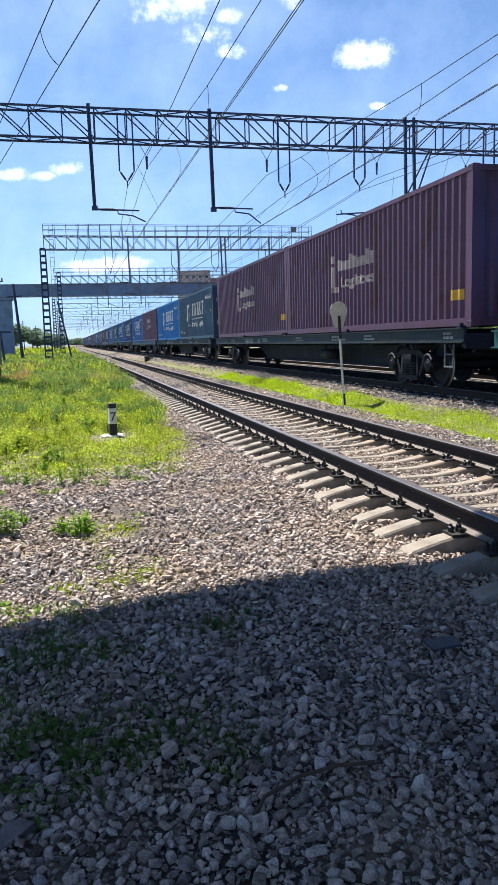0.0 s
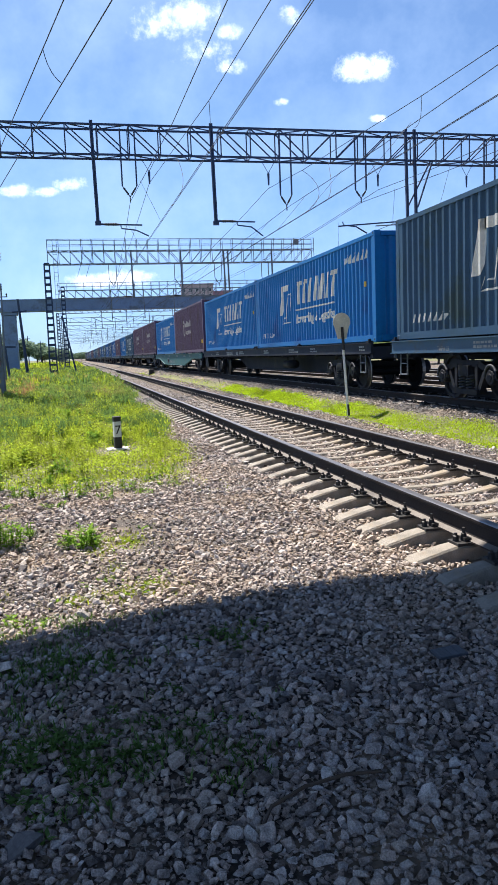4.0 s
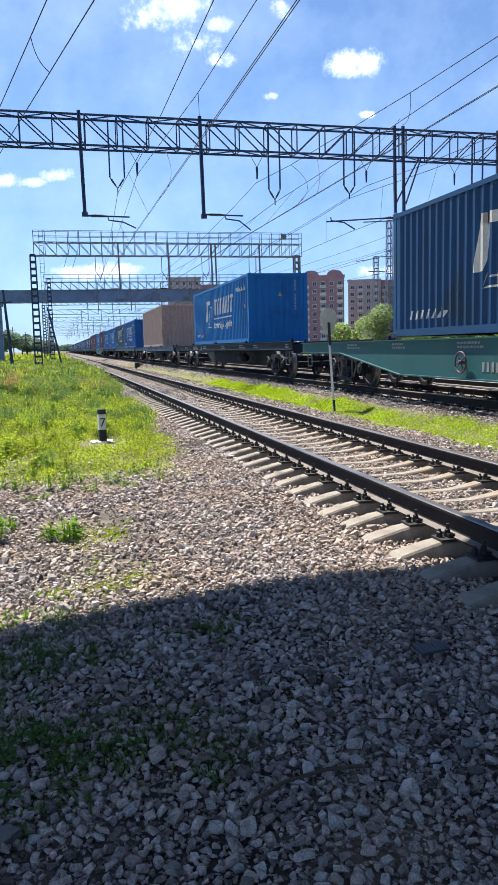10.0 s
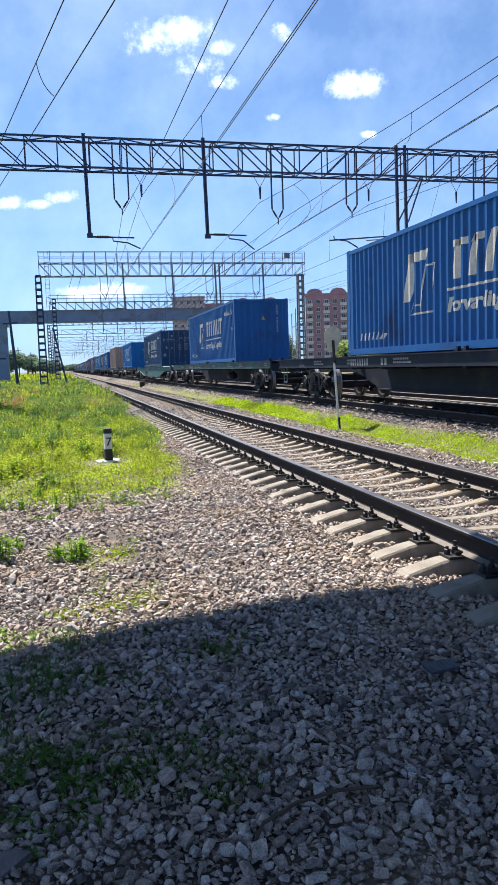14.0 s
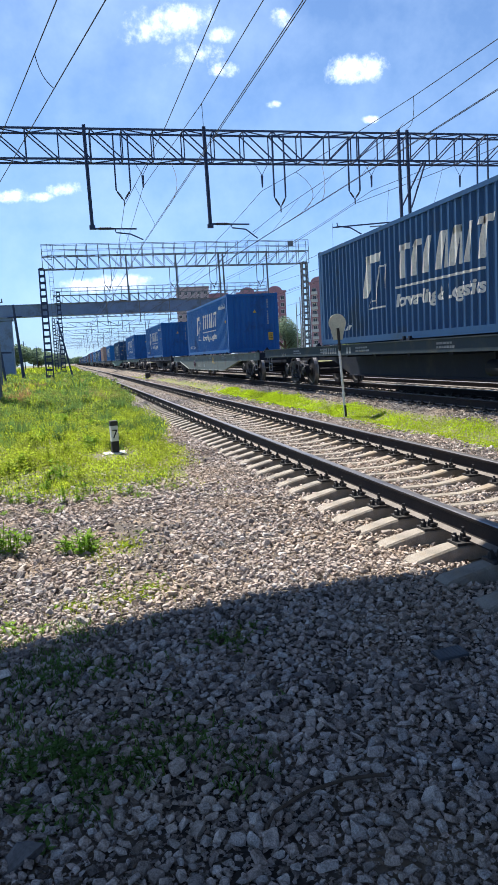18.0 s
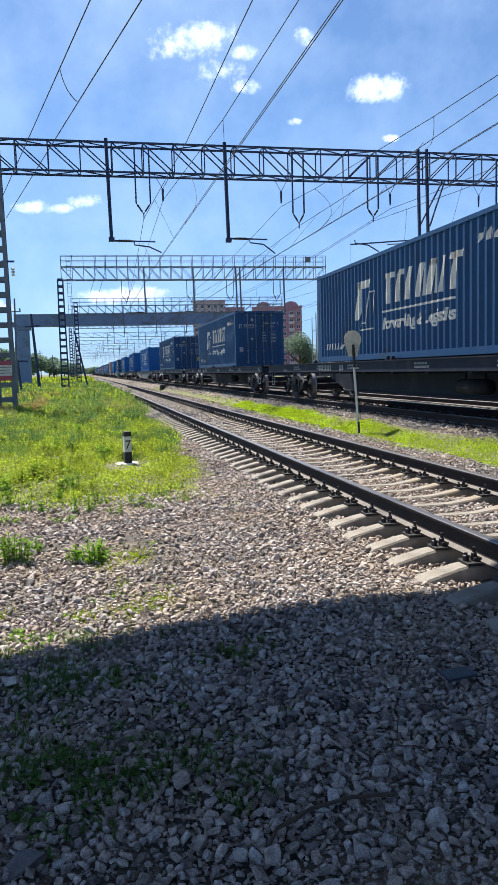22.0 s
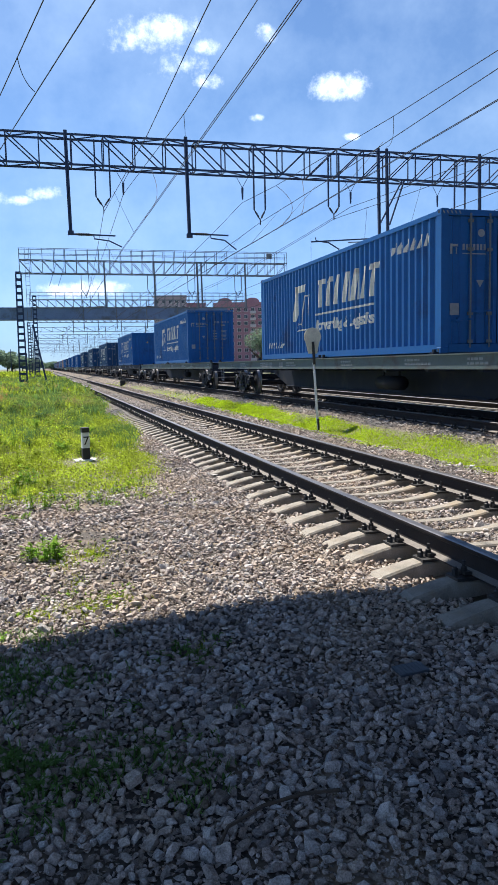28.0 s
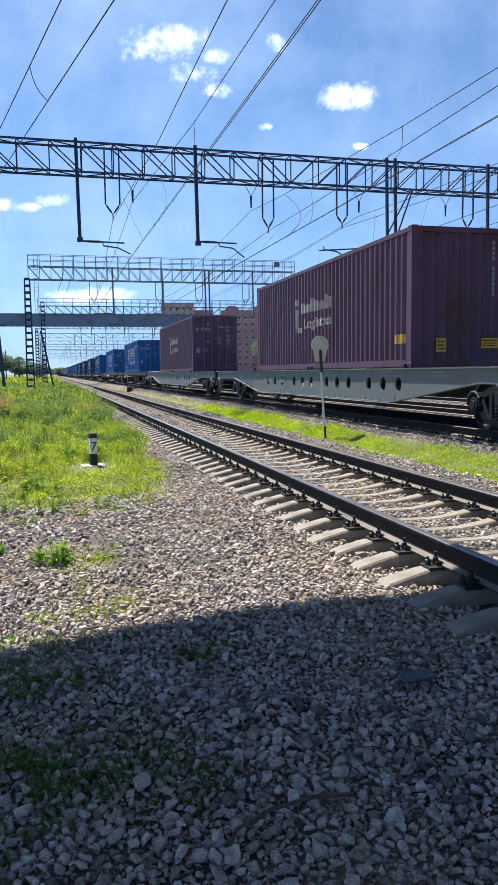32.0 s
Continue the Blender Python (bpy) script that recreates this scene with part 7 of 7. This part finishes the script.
def sparse_grass():
    """Thin dry tufts on the gravel near the edge of the shade."""
    rng = np.random.default_rng(23)
    spots = []
    for cx, cy, rx, ry, n in ((0.22, 5.05, 0.30, 0.20, 1300), (0.45, 5.22, 0.20, 0.14, 700), (-0.10, 5.05, 0.16, 0.14, 400), (0.10, 6.4, 0.20, 0.35, 700), (0.36, 6.6, 0.26, 0.35, 900), (0.20, 5.75, 0.10, 0.35, 260), (-0.62, 5.2, 0.10, 0.2, 160), (-0.55, 4.45, 0.10, 0.2, 120), (0.86, 4.15, 0.18, 0.2, 160), (-0.35, 3.2, 0.25, 0.3, 160)):
        for _ in range(n):
            a, q = rng.uniform(0, 6.283), abs(rng.normal(0, 0.6))
            x, y = cx + rx * q * math.cos(a), cy + ry * q * math.sin(a)
            spots.append((x, y, height(x, y), rng.uniform(0.012, 0.04), rng.uniform(0.002, 0.006)))
    tagged(new("sparse_grass", blades("sparse_grass", spots, MAT["grass"], rng, 0.9)), "thin low tufts of dry grass on the gravel", "grass", kind="stuff")


sparse_grass()


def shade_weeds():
    """Low dark green herbs creeping over the shaded gravel, with shade put into their colour."""
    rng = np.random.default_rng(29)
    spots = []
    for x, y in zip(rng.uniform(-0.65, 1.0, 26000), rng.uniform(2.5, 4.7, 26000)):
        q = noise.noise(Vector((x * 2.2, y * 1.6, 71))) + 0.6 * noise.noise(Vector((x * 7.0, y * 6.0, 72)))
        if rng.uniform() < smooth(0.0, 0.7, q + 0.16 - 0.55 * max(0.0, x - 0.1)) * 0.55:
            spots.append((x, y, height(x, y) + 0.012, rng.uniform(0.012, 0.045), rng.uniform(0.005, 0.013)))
    tagged(new("low_herbs", blades("low_herbs", spots, MAT["weed_dark_and_shaded"], rng, 1.3)), "low dark green herbs on shaded gravel, shade painted into their colour", "weeds", kind="stuff")


shade_weeds()


def weed(x, y, h, r, stems, seed, label, leaf=0.048, mat="weed"):
    """A clump of leafy stems."""
    rng = random.Random(seed)
    ob = thing("weed", label, "weed", pose(x, y, height(x, y)), group="weeds")
    sb, lb = Build(), Build()
    for _ in range(stems):
        a, q = rng.uniform(0, 6.283), r * math.sqrt(rng.uniform(0, 1))
        x0, y0 = q * math.cos(a), q * math.sin(a)
        hh = h * rng.uniform(0.5, 1.0) * (1 - 0.4 * q / r)
        top = Vector((x0 * 1.35 + rng.uniform(-0.03, 0.03), y0 * 1.35 + rng.uniform(-0.03, 0.03), hh))
        sb.tube([(x0, y0, -0.02), tuple(Vector((x0, y0, 0)).lerp(top, 0.5) + Vector((0, 0, hh * 0.05))), tuple(top)], 0.003, 4)
        for k in range(int(7 + hh * 32)):
            t = rng.uniform(0.15, 1.0)
            p = Vector((x0, y0, 0)).lerp(top, t)
            b = rng.uniform(0, 6.283)
            d = Vector((math.cos(b), math.sin(b), rng.uniform(-0.2, 0.6))).normalized() * leaf * rng.uniform(0.8, 1.8)
            s = d.cross(Vector((0, 0, 1))).normalized() * leaf * 0.28
            lb.add([tuple(p), tuple(p + d * 0.5 + s), tuple(p + d), tuple(p + d * 0.5 - s)], [(0, 1, 2, 3)])
    tagged(part("stem", sb, MAT[mat], ob), kind="stuff")
    part("leaves", flat_mesh(lb, "leaves", MAT[mat]), None, ob)


for k, (x, y, h, r, n, l) in enumerate(((-0.03, 6.55, 0.24, 0.15, 30, 0.045), (-0.66, 6.7, 0.36, 0.11, 24, 0.045), (0.22, 6.5, 0.04, 0.20, 14, 0.025), (0.45, 7.1, 0.05, 0.14, 8, 0.025), (0.22, 5.25, 0.05, 0.22, 22, 0.022),
                                          (0.42, 5.45, 0.04, 0.14, 12, 0.022), (-0.10, 5.1, 0.04, 0.12, 8, 0.022), (-0.47, 4.75, 0.07, 0.05, 6, 0.03), (0.86, 4.15, 0.06, 0.14, 12, 0.022), (0.10, 3.25, 0.05, 0.07, 5, 0.022), (-0.15, 3.02, 0.09, 0.13, 12, 0.034), (-0.30, 3.0, 0.08, 0.10, 8, 0.034), (-0.24, 2.72, 0.07, 0.06, 6, 0.034), (0.34, 3.4, 0.06, 0.07, 6, 0.024), (0.79, 3.95, 0.06, 0.12, 10, 0.022),
                                          (-0.25, 2.5, 0.06, 0.07, 4, 0.028), (-0.17, 8.9, 0.34, 0.05, 4, 0.045), (-0.55, 9.1, 0.22, 0.08, 8, 0.04), (-0.3, 8.4, 0.12, 0.10, 8, 0.03), (0.3, 8.7, 0.16, 0.10, 10, 0.03),
                                          (0.75, 8.9, 0.12, 0.14, 10, 0.03), (1.05, 9.3, 0.10, 0.12, 8, 0.03), (-0.9, 8.6, 0.12, 0.10, 8, 0.035), (-1.0, 9.8, 0.35, 0.08, 8, 0.045), (-0.02, 8.95, 0.30, 0.06, 6, 0.04), (0.12, 9.5, 0.26, 0.08, 8, 0.04), (0.55, 9.2, 0.24, 0.08, 8, 0.035), (-0.75, 9.2, 0.26, 0.08, 8, 0.04), (-0.4, 9.7, 0.34, 0.07, 8, 0.045), (0.9, 9.7, 0.22, 0.10, 9, 0.035), (1.15, 10.2, 0.24, 0.10, 9, 0.035),
                                          (-0.50, 7.1, 0.16, 0.07, 10, 0.035), (-0.40, 4.6, 0.08, 0.10, 10, 0.026), (0.02, 2.85, 0.10, 0.16, 20, 0.024), (-0.2, 2.95, 0.12, 0.16, 18, 0.026), (0.22, 3.05, 0.07, 0.15, 14, 0.022), (0.5, 3.05, 0.07, 0.10, 9, 0.022), (-0.28, 3.9, 0.08, 0.16, 14, 0.024), (0.05, 3.8, 0.08, 0.16, 12, 0.024), (0.7, 4.05, 0.10, 0.16, 18, 0.024))):
    # Weeds inside the shade take darker leaves: shade put into the colour.
    weed(x, y, h, r, n, 100 + k, "small leafy green weed growing out of the gravel" if h < 0.15 else "bushy bright green weed growing out of the gravel", l, "weed_dark_and_shaded" if y < 4.6 else "weed")
rngw = random.Random(5)
for k in range(70):
    y = 10.5 + 26 * rngw.random() ** 1.5
    x = rngw.uniform(-1.2 - 0.09 * y, 1.0)
    if abs(x - 0.6) < 0.45 and y < 14:
        x -= 1.2
    weed(x, y, rngw.uniform(0.25, 0.55), 0.05 + 0.005 * y, 5, 300 + k, "tall leafy weed standing in the verge grass", 0.05 + 0.002 * y, "weed_dark_and_shaded" if k % 4 == 0 and y > 15 else "weed" if k % 2 else "grass")


def motions():
    """Keys for everything that moves: the train runs away along its track and its wheels roll."""
    times = [0.0, 4.0, 8.0, 12.0, 16.0, 20.0, 24.0, 28.0, 32.0]
    for ob, start, z in MOVING:
        walk(ob, [(t, pose(TRACK2, start + train_way(t), z)) for t in times])
    # wheels roll while their wagon passes the camera's stretch of the line
    for start, sets in WHEELS:
        inside = [k / FPS for k in range(0, 32 * FPS + 1) if 0 < start + train_way(k / FPS) < 58]
        if not inside:
            continue
        begin, end = inside[0], inside[-1]
        for ob in sets:
            y, z = ob.location.y, ob.location.z
            rows = [] if begin <= 0 else [(0.0, pose(0, y, z))]
            for t in inside:
                turn = (train_way(t) - train_way(begin)) / WHEEL_R
                rows.append((t, pose(0, y, z, -math.degrees(turn))))
            if end < 32:
                rows.append((32.0, rows[-1][1]))
            walk(ob, rows)


motions()
